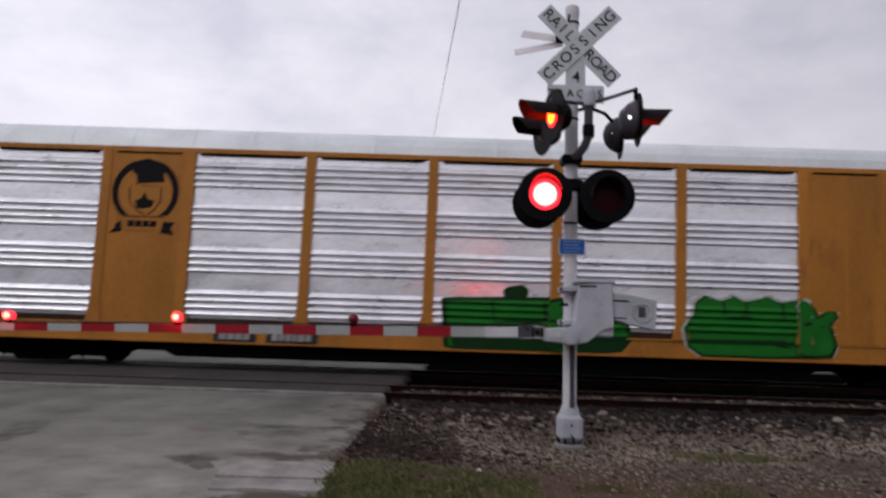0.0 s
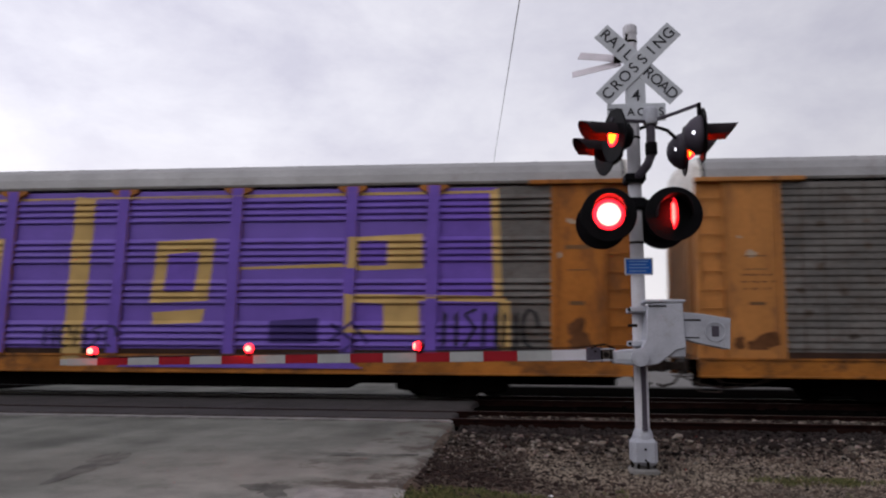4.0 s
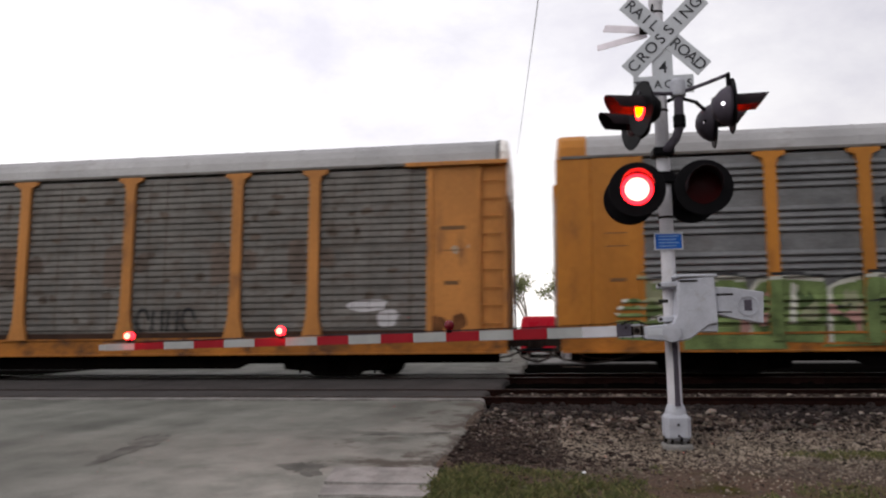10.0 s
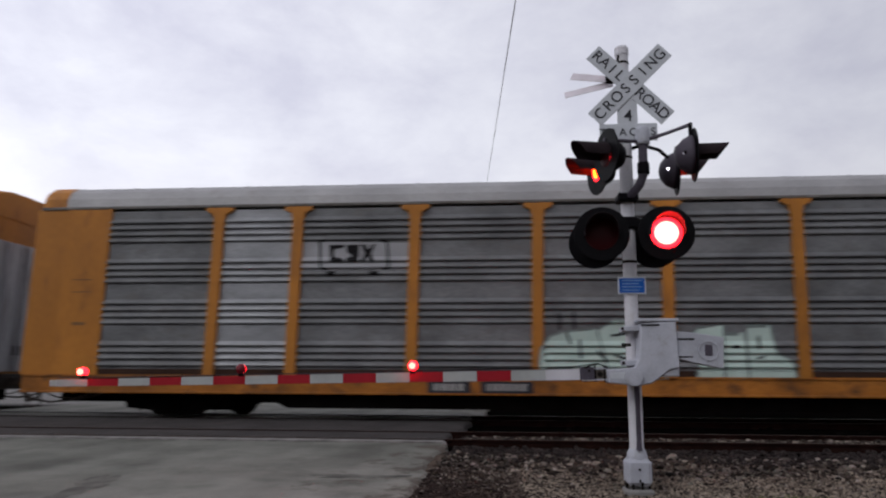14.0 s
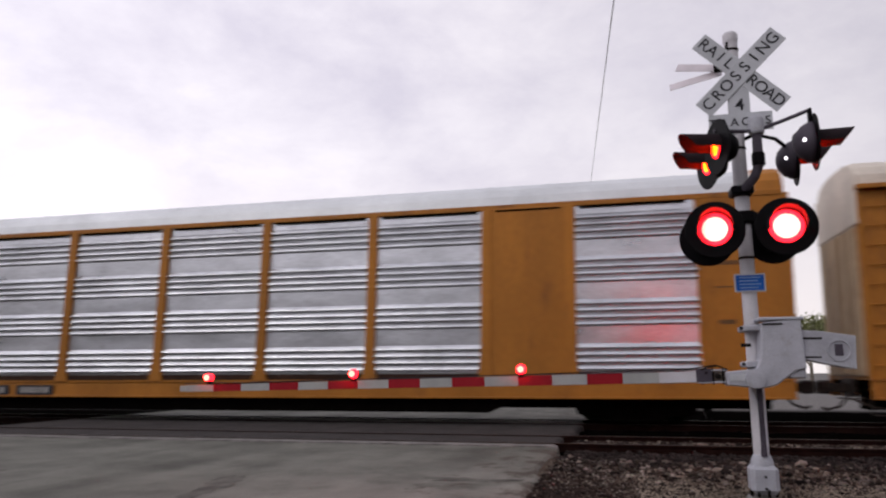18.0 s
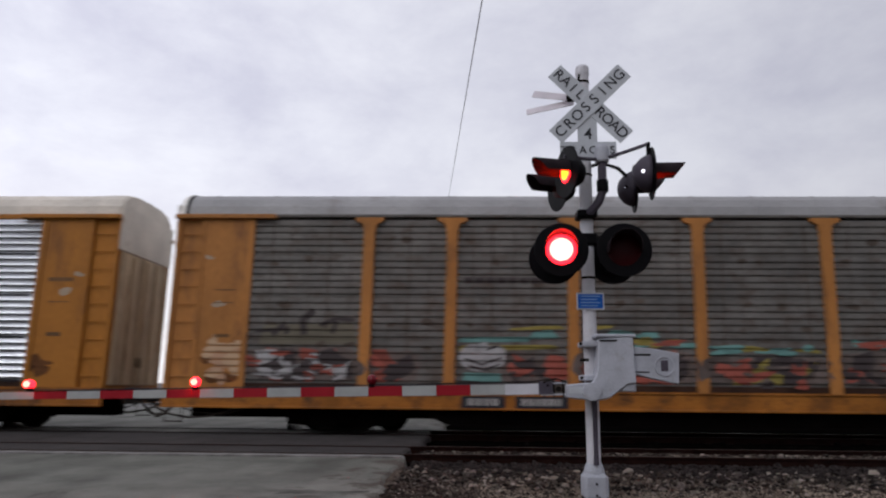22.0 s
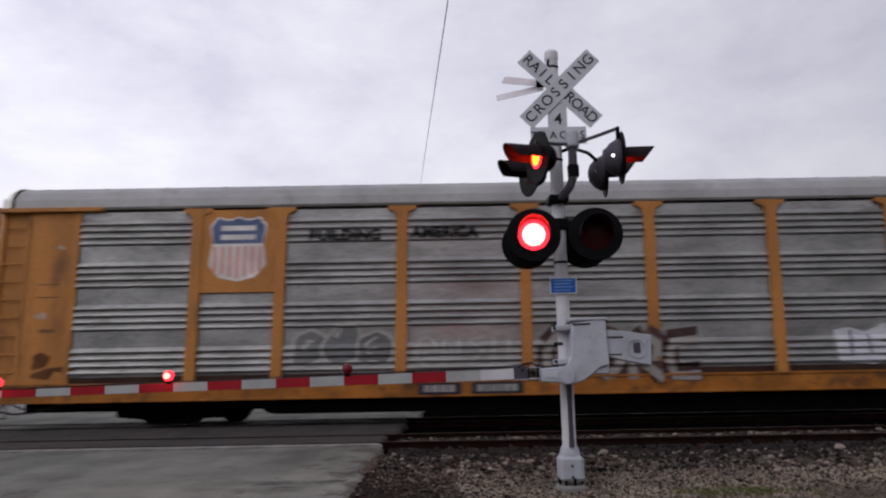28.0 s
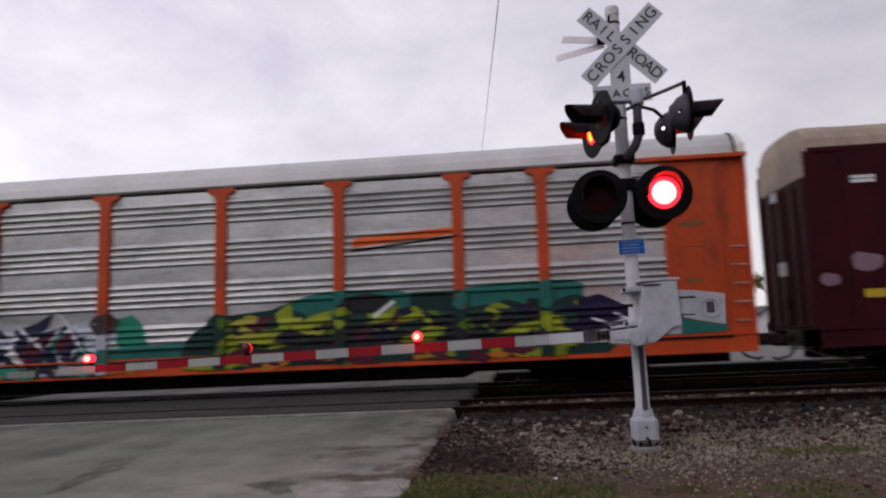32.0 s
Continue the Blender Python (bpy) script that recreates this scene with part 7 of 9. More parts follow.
    logo = drape("logo_bar", [stroke([(7.31, 3.80), (8.5, 3.76)], 0.13), stroke([(7.42, 3.60), (8.5, 3.56)], 0.11), stroke([(7.35, 3.88), (7.42, 3.52)], 0.12), stroke([(8.1, 3.86), (8.5, 3.54)], 0.12)], decal, e, 0.006, True, "black logo bars")
    drape("logo_bracket", [stroke([(7.15, 3.97), (7.02, 3.95), (7.06, 3.48), (7.2, 3.46)], 0.08), stroke([(8.72, 3.91), (8.85, 3.89), (8.88, 3.43), (8.75, 3.41)], 0.08), stroke([(7.19, 3.27), (7.53, 3.26)], 0.08), stroke([(8.32, 3.21), (8.66, 3.2)], 0.08)], decal, logo, 0.008, True)
    mark_plate(e, 9.9)
    # 5: grey wagon with bright replacement panels and mint letters
    swap = {1: GREY_LIGHT, 7: GREY_LIGHT}
    f = autorack(5, "grey autorack wagon with two bright panels and mint graffiti", YELLOW, GREY_MID, ROOF_GREY, tee_post, YELLOW, False, True, swap, truck=3.8)
    drape("pale_band", [[(6.78, 3.5), (9.37, 3.5), (9.37, 4.19), (6.78, 4.2)]], spray("pale_silver", (0.30, 0.30, 0.31)), f, 0.003, False, "pale painted band")
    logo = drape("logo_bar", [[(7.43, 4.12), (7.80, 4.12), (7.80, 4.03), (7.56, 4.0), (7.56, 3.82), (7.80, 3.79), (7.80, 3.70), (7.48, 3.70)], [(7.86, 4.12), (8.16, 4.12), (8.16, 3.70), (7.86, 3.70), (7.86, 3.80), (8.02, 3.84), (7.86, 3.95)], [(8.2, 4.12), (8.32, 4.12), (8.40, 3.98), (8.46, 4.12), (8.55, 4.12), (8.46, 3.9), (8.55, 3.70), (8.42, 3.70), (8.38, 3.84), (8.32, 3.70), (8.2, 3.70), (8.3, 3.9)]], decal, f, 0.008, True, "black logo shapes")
    drape("logo_bracket", [stroke([(7.35, 4.22), (7.2, 4.22), (7.25, 3.54), (7.4, 3.54)], 0.06), stroke([(8.66, 4.21), (8.83, 4.21), (8.9, 3.53), (8.75, 3.53)], 0.06), stroke([(7.41, 3.43), (7.62, 3.43)], 0.09), stroke([(8.43, 3.42), (8.66, 3.42)], 0.09)], decal, logo, 0.010, True)
    mint, dmint = spray("mint", (0.42, 0.52, 0.47)), spray("mint_edge", (0.16, 0.19, 0.18))
    fat = [[(12.43, 1.25), (12.47, 1.64), (12.68, 1.94), (13.08, 2.06), (13.74, 2.1), (13.87, 1.62), (14.0, 0.98), (12.51, 0.97)], [(13.78, 2.08), (14.11, 2.3), (14.51, 2.28), (14.6, 2.02), (15.12, 1.82), (15.26, 0.99), (14.03, 0.98), (13.87, 1.62)], [(15.68, 1.86), (16.02, 2.15), (16.56, 2.18), (16.52, 1.0), (15.93, 1.0), (16.03, 1.79)], [(16.56, 1.96), (17.0, 2.02), (17.06, 1.0), (16.57, 1.0)], [(17.05, 2.15), (17.57, 2.19), (17.67, 1.58), (18.0, 1.39), (18.09, 1.01), (17.09, 1.0)]]
    letters = drape("graffiti_letter", fat, mint, f, 0.004, True, "fat pale mint letters with dark outlines")
    drape("letter_edge", [stroke(q[k:k + 3], 0.05) for q in fat for k in range(0, len(q) - 1, 2)], dmint, letters, 0.010, True)
    drape("letter_edge", [stroke(q, 0.06) for q in ([(13.05, 2.06), (13.15, 1.75)], [(13.35, 1.88), (13.38, 1.43)], [(13.74, 1.62), (13.95, 1.37)], [(14.06, 1.95), (14.52, 2.02)], [(14.6, 1.5), (15.12, 1.53)], [(14.11, 1.5), (14.41, 1.43)], [(15.91, 1.83), (16.16, 1.63)], [(16.72, 1.7), (16.88, 1.7)], [(17.2, 1.45), (17.46, 1.49)], [(12.89, 2.47), (12.92, 2.08)], [(13.21, 2.51), (13.24, 2.08)], [(17.29, 1.96), (17.31, 1.64)])], black, letters, 0.013, True)
    drape("graffiti_line", [stroke(q, 0.10) for q in ([(23.32, 1.48), (23.69, 1.64)], [(23.53, 1.57), (23.4, 0.87)], [(23.61, 0.87), (23.88, 1.67), (24.08, 1.05)], [(24.08, 1.05), (24.49, 1.82), (24.49, 0.94)])] + [[(24.6, 0.88), (24.72, 1.65), (25.09, 1.82), (25.25, 1.43), (25.28, 0.88)]], spray("mint_dull", (0.30, 0.37, 0.34)), f, 0.006, True, "thin pale mint letters")
    drape("letter_edge", [stroke([(24.85, 1.05), (24.95, 1.25)], 0.1), stroke([(24.95, 1.45), (25.02, 1.6)], 0.1)], dmint, letters, 0.012, True)
    drape("graffiti_blot", [blob(26.3, 1.55, 0.5, 0.9, random.Random(3))], spray("blot", (0.08, 0.03, 0.03)), f, 0.036, False, "", 0.0)
    mark_plate(f, 9.9)
    # 6: yellow wagon with shield
    g = autorack(6, "clean yellow autorack wagon with silver panels and striped shield", YELLOW, SILVER, ROOF_LIGHT, slim_post, YELLOW, True, True, truck=3.3)
    shield(g, 5.66, 4.02, 1.30, 1.50, 0.06)
    for k, words in enumerate(("BUILDING", "AMERICA")):
        lettering(words, 0.42, material("dark_brown_lettering", (0.05, 0.02, 0.015), 0.5), g, pose(5.66, -SIDE - 0.066, 2.98 - 0.42 * k), "lettering", 1.05, 0.008)
    mark_plate(g, 6.9)
    # 7: yellow wagon with cream roof and half-height shield panel
    h = autorack(7, "yellow autorack wagon with cream roof and dark scrawled graffiti", YELLOW, SILVER, ROOF_CREAM, slim_post, ROOF_CREAM, even=1, truck=3.8)
    plate = part("shield_panel", box(4.72, 6.60, -SIDE - 0.075, -SIDE + 0.0, 3.05, 5.02, 0.01), YELLOW, h, "plain yellow panel")
    shield(plate, 5.66, 4.25, 0.86, 0.94, 0.076, 3.0)
    bars(plate, 4.95, 6.35, 3.28, 3.40, material("brown_stencil", (0.16, 0.08, 0.03), 0.6), 14, 2, flat=0.076)
    dusk, smoke = spray("dusk", (0.075, 0.062, 0.080)), spray("smoke", (0.10, 0.085, 0.095))
    drape("graffiti_shape", [[(4.45, 2.35), (4.62, 2.3), (4.9, 1.9), (5.6, 1.58), (6.2, 1.38), (6.25, 1.05), (4.6, 1.05), (4.35, 1.5)], [(6.45, 2.0), (6.9, 1.95), (6.85, 1.2), (6.4, 1.1)]], dusk, h, 0.006, True, "dark scrawled graffiti figure")
    drape("graffiti_line", [stroke(p, 1.35 * wd) for p, wd in (([(6.95, 1.35), (7.7, 1.9), (8.36, 2.28), (8.6, 2.22)], 0.12), ([(8.36, 2.28), (8.1, 1.6), (7.9, 1.2)], 0.16), ([(7.0, 1.75), (8.4, 1.95), (9.56, 1.72)], 0.08), ([(7.2, 1.2), (8.0, 1.5), (9.2, 1.25)], 0.08), ([(9.6, 1.98), (10.6, 1.85), (11.9, 1.5), (12.4, 1.42)], 0.07), ([(9.7, 1.3), (10.8, 2.2), (11.2, 2.3)], 0.10), ([(11.0, 2.3), (11.3, 1.7), (11.9, 1.25)], 0.10), ([(9.6, 1.5), (10.6, 1.6), (11.2, 1.3)], 0.07), ([(6.95, 1.9), (7.3, 1.2)], 0.2))], smoke, h, 0.010, True, "long dark scrawl")
    drape("graffiti_line", [stroke(p, 1.3 * wd) for p, wd in (([(12.3, 1.35), (13.3, 1.7), (14.1, 2.28), (14.4, 2.2)], 0.13), ([(13.0, 1.2), (13.8, 1.8), (14.4, 1.3), (15.2, 1.9)], 0.10), ([(12.8, 1.75), (14.2, 1.75), (15.2, 1.95)], 0.08), ([(14.0, 1.2), (14.6, 1.8), (15.1, 1.25)], 0.10), ([(13.4, 1.45), (14.9, 1.5)], 0.09))], spray("wine", (0.085, 0.03, 0.045)), h, 0.013, True)
    for z in (1.17, 2.17, 3.17, 4.17):
        drape("panel_joint", [[(x0 + 0.14, z - 0.024), (x1 - 0.14, z - 0.024), (x1 - 0.14, z + 0.028), (x0 + 0.14, z + 0.028)] for x0, x1 in zip([END] + list(POSTS), list(POSTS) + [LENGTH - END])], LETTER, h, 0.004, False, "dark joint between panels")
    tag_scrawl(h, 15.4, 17.6, 1.15, 1.7, dirty_white, 55, 0.06, 4)
    mark_plate(h, 6.9)
    # 8: weathered wagon, many colours
    i = autorack(8, "weathered grey autorack wagon with colourful patchy graffiti", YELLOW_WORN, GREY_OLD, ROOF_GREY, tee_post, END_WHITE, even=2)
    soot = spray("soot", (0.05, 0.04, 0.04))
    muted_red, faded_salmon = spray("muted_red", (0.27, 0.075, 0.055), 0.6, 1.3), spray("faded_salmon", (0.40, 0.24, 0.15))
    dull_aqua, dull_mustard, ash_white = spray("dull_aqua", (0.13, 0.26, 0.24), 0.6, 1.2), spray("dull_mustard", (0.27, 0.22, 0.06), 0.6, 1.2), spray("ash_white", (0.36, 0.35, 0.35), 0.6, 1.15)
    drab = spray("drab", (0.12, 0.095, 0.085), 0.6, 1.3)
    # the end letters: red and ash shards between black bars
    wildstyle(i, 2.0, 4.5, 1.2, 1.98, drab, [soot, muted_red, ash_white, soot], 61, 9, "faded red and black graffiti")
    wildstyle(i, 4.9, 5.9, 1.2, 1.95, drab, [muted_red, soot], 63, 5)
    drape("graffiti_line", [stroke(q, w) for q, w in (([(2.1, 2.35), (2.9, 2.42)], 0.07), ([(2.5, 2.28), (2.75, 2.5), (2.85, 2.3)], 0.14), ([(3.25, 2.28), (3.2, 2.62), (3.45, 2.85)], 0.16), ([(3.6, 2.5), (4.0, 2.66), (4.4, 2.62)], 0.08), ([(3.9, 2.3), (4.0, 2.6)], 0.09))], soot, i, 0.012, True, "black scrawled line")
    drape("graffiti_block", [[(2.2, 2.05), (4.5, 2.05), (4.4, 2.55), (2.3, 2.5)]], spray("olive", (0.13, 0.115, 0.085)), i, 0.003, True)
    # a pale face over an aqua bar
    face = drape("graffiti_face", [blob(7.4, 1.78, 1.0, 0.62, random.Random(90), 0.25), [(7.2, 1.9), (7.55, 1.9), (7.5, 2.14), (7.28, 2.12)]], ash_white, i, 0.012, True, "pale shape with black outlines")
    drape("face_line", [stroke(q, 0.05) for q in ([(7.0, 1.75), (7.4, 1.62), (7.85, 1.78)], [(7.1, 1.58), (7.45, 1.5), (7.8, 1.62)], [(7.5, 1.95), (7.75, 2.05)])], soot, face, 0.016, True)
    drape("graffiti_bar", [[(6.95, 1.25), (7.85, 1.22), (7.82, 1.42), (7.0, 1.44)], [(6.85, 2.12), (8.5, 2.14), (8.4, 2.26), (6.9, 2.24)], [(8.4, 2.2), (9.2, 2.22), (9.0, 2.42), (8.6, 2.38)]], dull_aqua, i, 0.010, True)
    drape("graffiti_bar", [[(6.85, 1.92), (8.1, 1.94), (9.2, 2.0), (9.0, 2.08), (6.9, 2.05)], [(8.0, 2.4), (9.3, 2.44), (9.2, 2.52), (8.1, 2.5)], [(9.75, 2.42), (10.4, 2.46), (10.4, 2.54), (9.8, 2.52)]], dull_mustard, i, 0.011, True)
    drape("graffiti_bar", [[(9.75, 2.05), (10.6, 2.03), (10.7, 2.2), (10.2, 2.16), (9.8, 2.22)]], spray("chalk_pink", (0.42, 0.33, 0.34)), i, 0.012, True)
    drape("graffiti_bar", [blob(10.6, 2.34, 0.6, 0.16, random.Random(92), 0.4), blob(11.2, 2.3, 0.5, 0.16, random.Random(93), 0.4)], dull_aqua, i, 0.013, True)
    wildstyle(i, 7.9, 9.4, 1.2, 1.9, drab, [muted_red, soot, muted_red], 64, 6, "", False)
    wildstyle(i, 9.75, 12.2, 1.2, 2.0, drab, [soot, muted_red, soot], 65, 8)
    wildstyle(i, 12.6, 15.1, 1.2, 1.85, drab, [soot, dull_mustard, soot, muted_red], 66, 5)
    wildstyle(i, 15.6, 18.0, 1.2, 2.0, drab, [muted_red, soot, soot], 67, 6)
    for n_, (x0, x1) in enumerate(((9.7, 12.2), (12.6, 15.1), (15.55, 18.0))):
        top = (2.10, 1.98, 2.12)[n_]
        dabs(i, x0, x1, top - 0.05, top + 0.08, [dull_aqua, (dull_mustard, dull_mustard, muted_red)[n_], (muted_red, dull_aqua, muted_red)[n_]], 4, 100 + n_, 0.014, (0.45, 0.09))
        dabs(i, x0, x1, 1.2, 1.8, [muted_red, drab, soot], 4, 120 + n_, 0.016, (0.28, 0.12))
    dabs(i, 2.0, 4.4, 1.25, 1.9, [soot, ash_white, muted_red], 7, 130, 0.016, (0.24, 0.10))
    dabs(i, 0.8, 1.7, 1.3, 2.0, [faded_salmon, spray("faded_cream", (0.46, 0.31, 0.19))], 4, 131, 0.034, (0.4, 0.3))
    bars(i, 6.95, 9.25, 3.50, 3.64, soot, 9, 1, label="worn black lettering on the side", lift=0.006)
    weathering(i, 5)
    drape("graffiti_patch", [[(24.1, 1.42), (25.35, 1.38), (25.4, 1.88), (24.7, 1.92), (24.15, 1.86)], [(24.3, 1.2), (25.2, 1.22), (25.3, 1.36), (24.2, 1.36)]], dull_aqua, i, 0.012, True)
    wildstyle(i, 21.3, 25.6, 1.05, 1.9, drab, [soot, spray("olive_yellow", (0.20, 0.20, 0.06)), muted_red], 77, 10)
    drape("graffiti_patch", [blob(23.9, 1.5, 1.2, 0.5, random.Random(8), 0.4)], spray("olive_yellow", (0.20, 0.20, 0.06)), i, 0.006, True)
    mark_plate(i, 6.95)
    # 9: yellow wagon with brown bubble letters
    j = autorack(9, "yellow autorack wagon with silver panels and brown bubble graffiti", YELLOW, SILVER, ROOF_LIGHT, slim_post, YELLOW, True, True, truck=3.3)
    drape("logo_bar", [[(7.02, 3.80), (7.76, 3.81), (7.66, 3.72), (7.04, 3.71)], [(7.01, 3.66), (7.59, 3.67), (7.51, 3.57), (7.01, 3.56)], [(7.01, 3.51), (7.41, 3.52), (7.35, 3.42), (7.01, 3.41)], [(7.92, 3.36), (8.04, 3.46), (8.12, 3.36)], [(8.12, 3.36), (8.26, 3.77), (8.46, 3.78), (8.60, 3.55), (8.66, 3.78), (8.85, 3.78), (8.71, 3.37), (8.5, 3.37), (8.36, 3.58), (8.29, 3.37)]], decal, j, 0.008, True, "black sloping logo bars")
    drape("logo_bar", [[(8.8, 3.38), (8.87, 3.78), (9.30, 3.79), (9.25, 3.68), (9.02, 3.66), (9.21, 3.57), (9.14, 3.38)], stroke([(6.87, 3.24), (9.31, 3.27)], 0.07)], decal, j, 0.008, True)
    brown, dbrown = spray("brown", (0.27, 0.062, 0.022), 0.6, 1.3), spray("dark_brown", (0.012, 0.004, 0.005))
    bodies = [[(15.05, 0.95), (15.06, 1.58), (15.13, 2.07), (15.60, 2.02), (16.20, 2.08), (16.27, 1.79), (15.90, 1.59), (16.23, 1.41), (16.20, 0.96)], [(15.47, 1.95), (15.86, 1.94), (16.21, 2.08), (16.34, 1.72), (16.22, 1.46), (16.45, 1.08), (15.55, 1.03)], [(16.40, 1.59), (16.51, 1.92), (17.09, 1.94), (17.67, 2.05), (17.82, 1.77), (17.84, 1.11), (16.51, 1.06)], [(17.88, 1.84), (18.32, 2.05), (18.73, 2.11), (18.92, 1.81), (18.87, 1.17), (17.93, 1.11)]]
    fat_art = drape("graffiti_letter", [[(x + (0.07 if x > sum(p[0] for p in q) / len(q) else -0.07), z + 0.07) for x, z in q] for q in bodies], dbrown, j, 0.003, True, "fat brown graffiti letters edged in black")
    drape("letter_fill", bodies, brown, fat_art, 0.007, True)
    drape("letter_edge", [stroke(q, 0.07) for q in ([(15.13, 2.09), (15.55, 2.15), (16.00, 2.09), (16.26, 2.15)], [(15.06, 1.58), (15.83, 1.57), (16.22, 1.60)], [(15.56, 1.31), (15.82, 1.46), (16.08, 1.49)], [(15.46, 2.05), (15.85, 2.05), (16.16, 2.14)], [(16.44, 1.96), (17.02, 2.00), (17.66, 2.12)], [(17.93, 2.00), (18.31, 2.14), (18.70, 2.13)], [(15.62, 1.76), (16.39, 1.72)], [(16.46, 1.70), (17.04, 1.72)], [(17.26, 1.34), (17.87, 1.36)], [(17.32, 1.76), (17.68, 1.83)])], dbrown, fat_art, 0.011, True)
    drape("letter_gleam", [blob(x, z, w, h, random.Random(int(x * 9)), 0.35) for x, z, w, h in ((15.78, 1.68, 0.24, 0.16), (16.55, 1.50, 0.5, 0.10), (16.9, 1.55, 0.3, 0.10), (17.0, 1.98, 0.2, 0.08), (18.25, 1.95, 0.22, 0.07), (18.2, 1.5, 0.22, 0.10), (15.2, 1.3, 0.28, 0.12), (15.75, 1.0, 0.4, 0.06))], dirty_white, fat_art, 0.014, True)
    drape("letter_shade", [blob(x, z, w, h, random.Random(int(x * 7)), 0.5) for x, z, w, h in ((15.9, 1.28, 0.3, 0.14), (16.3, 1.2, 0.4, 0.12), (17.3, 1.45, 0.3, 0.08), (17.9, 1.3, 0.4, 0.10), (18.0, 1.1, 0.3, 0.14), (18.9, 1.3, 0.4, 0.10), (17.2, 1.0, 0.5, 0.10), (18.6, 0.98, 0.5, 0.10))], dbrown, fat_art, 0.013, True)
    drape("sill_paint", [[(14.95, 0.64), (19.2, 0.64), (19.1, 0.99), (15.0, 0.99)]], spray("oxide_brown", (0.15, 0.030, 0.014), 0.5, 1.3), j, 0.032, False)
    dabs(j, 15.1, 18.9, 0.95, 1.95, [spray("dusty_pink", (0.42, 0.22, 0.20)), spray("oxide_brown", (0.15, 0.030, 0.014), 0.5, 1.3)], 7, 75, 0.016, (0.26, 0.07))
    throwup(j, 18.7, 20.6, 1.2, 1.9, 3, spray("plum_grey", (0.16, 0.13, 0.15)), GREY_MID, 73, None, 0.4)
    tag_scrawl(j, 14.15, 15.1, 2.0, 2.3, dbrown, 74, 0.13, 3)
    drape("paint_drip", [[(15.5, 0.66), (16.1, 0.66), (15.8, 0.86)]], white, j, 0.034, False)
    mark_plate(j, 7.1)
    # 10: grey wagon, shield panel, pale letters
    k = autorack(10, "weathered grey autorack wagon with shield panel and pale graffiti", YELLOW_WORN, GREY_BRIGHT, ROOF_GREY, tee_post, END_WHITE)
    plate = part("shield_panel", box(4.75, 6.55, -SIDE - 0.075, -SIDE + 0.0, 3.05, 5.02, 0.01), YELLOW_WORN, k, "plain yellow panel")
    shield(plate, 5.65, 4.08, 1.35, 1.55, 0.076, 2.0)
    lettering("BUILDING", 0.36, decal, k, pose(8.15, -SIDE - 0.07, 4.36), "lettering", 1.05, 0.014)
    lettering("AMERICA", 0.36, decal, k, pose(10.5, -SIDE - 0.07, 4.40), "lettering", 1.05, 0.014)
    throwup(k, 7.0, 9.25, 1.3, 2.2, 3, GREY_MID, spray("pale_drab", (0.34, 0.33, 0.31)), 81, None, 0.35, "faint pale graffiti letters")
    tag_scrawl(k, 9.8, 12.1, 1.3, 1.95, spray("pale_drab", (0.34, 0.33, 0.31)), 82, 0.10, 4)
    rings = ([(13.43, 1.79), (13.1, 1.92), (12.85, 1.64), (12.86, 1.21), (13.16, 0.99), (13.46, 1.1), (13.42, 1.37), (13.2, 1.39)], [(13.84, 1.62), (14.14, 1.91), (14.48, 1.73), (14.54, 1.29), (14.29, 0.99), (13.93, 1.15), (13.83, 1.56)], [(14.83, 0.91), (14.82, 1.67), (15.13, 1.86), (15.39, 1.71), (15.36, 1.41), (15.01, 1.32), (15.51, 0.9)], [(16.36, 1.78), (15.78, 1.76), (15.67, 1.4), (16.2, 1.39)], [(15.67, 1.4), (15.78, 0.97), (16.38, 0.98)])
    grey_art = drape("graffiti_letter", [stroke([(x, z + 0.09) for x, z in q[i:i + 3]], 0.46) for q in rings for i in range(0, len(q) - 2, 2)], spray("wine_black", (0.055, 0.032, 0.030), 0.5, 1.6), k, 0.003, True, "pale letters in a black cloud")
    drape("letter_fill", [stroke(q[i:i + 3], 0.22) for q in rings for i in range(0, len(q) - 2, 2)], spray("drab_grey", (0.27, 0.25, 0.235)), grey_art, 0.008, True)
    chalky = drape("graffiti_letter", [[(19.51, 1.96), (19.88, 2.01), (20.26, 1.9), (20.66, 2.08), (21.01, 1.94), (20.9, 1.3), (20.38, 1.15), (19.58, 1.24)], [(21.08, 1.43), (21.42, 1.68), (21.6, 2.09), (22.03, 1.95), (22.08, 1.41), (21.67, 1.09), (21.19, 1.09)]], spray("off_white", (0.50, 0.50, 0.53)), k, 0.004, True, "chalky white graffiti letters")
    drape("letter_edge", [stroke(q, 0.06) for q in ([(19.9, 1.95), (19.9, 1.35)], [(20.3, 1.85), (20.35, 1.4)], [(20.6, 1.7), (20.9, 1.65)], [(21.5, 1.6), (21.8, 1.5)])], GREY_MID, chalky, 0.008, True)
    throwup(k, 23.4, 25.6, 1.3, 2.05, 4, spray("pale_drab", (0.34, 0.33, 0.31)), dirty_white, 84, None, 0.4)
    drape("rust_hole", [blob(26.6, 1.45, 0.5, 0.5, random.Random(3))], soot, k, 0.036, False, "", 0.0)
    drape("reflector", [[(27.14, 2.42), (27.24, 2.42), (27.24, 2.62), (27.14, 2.62)]], END_WHITE, k, 0.056, False, "small pale reflector", 0.0)
    mark_plate(k, 9.9)
    # 11: orange-framed wagon with wildstyle letters
    m = autorack(11, "orange-framed autorack wagon with silver panels and bold graffiti", ORANGE, SILVER_DULL, ROOF_LIGHT_GREY, tee_post, END_WHITE, truck=3.7)
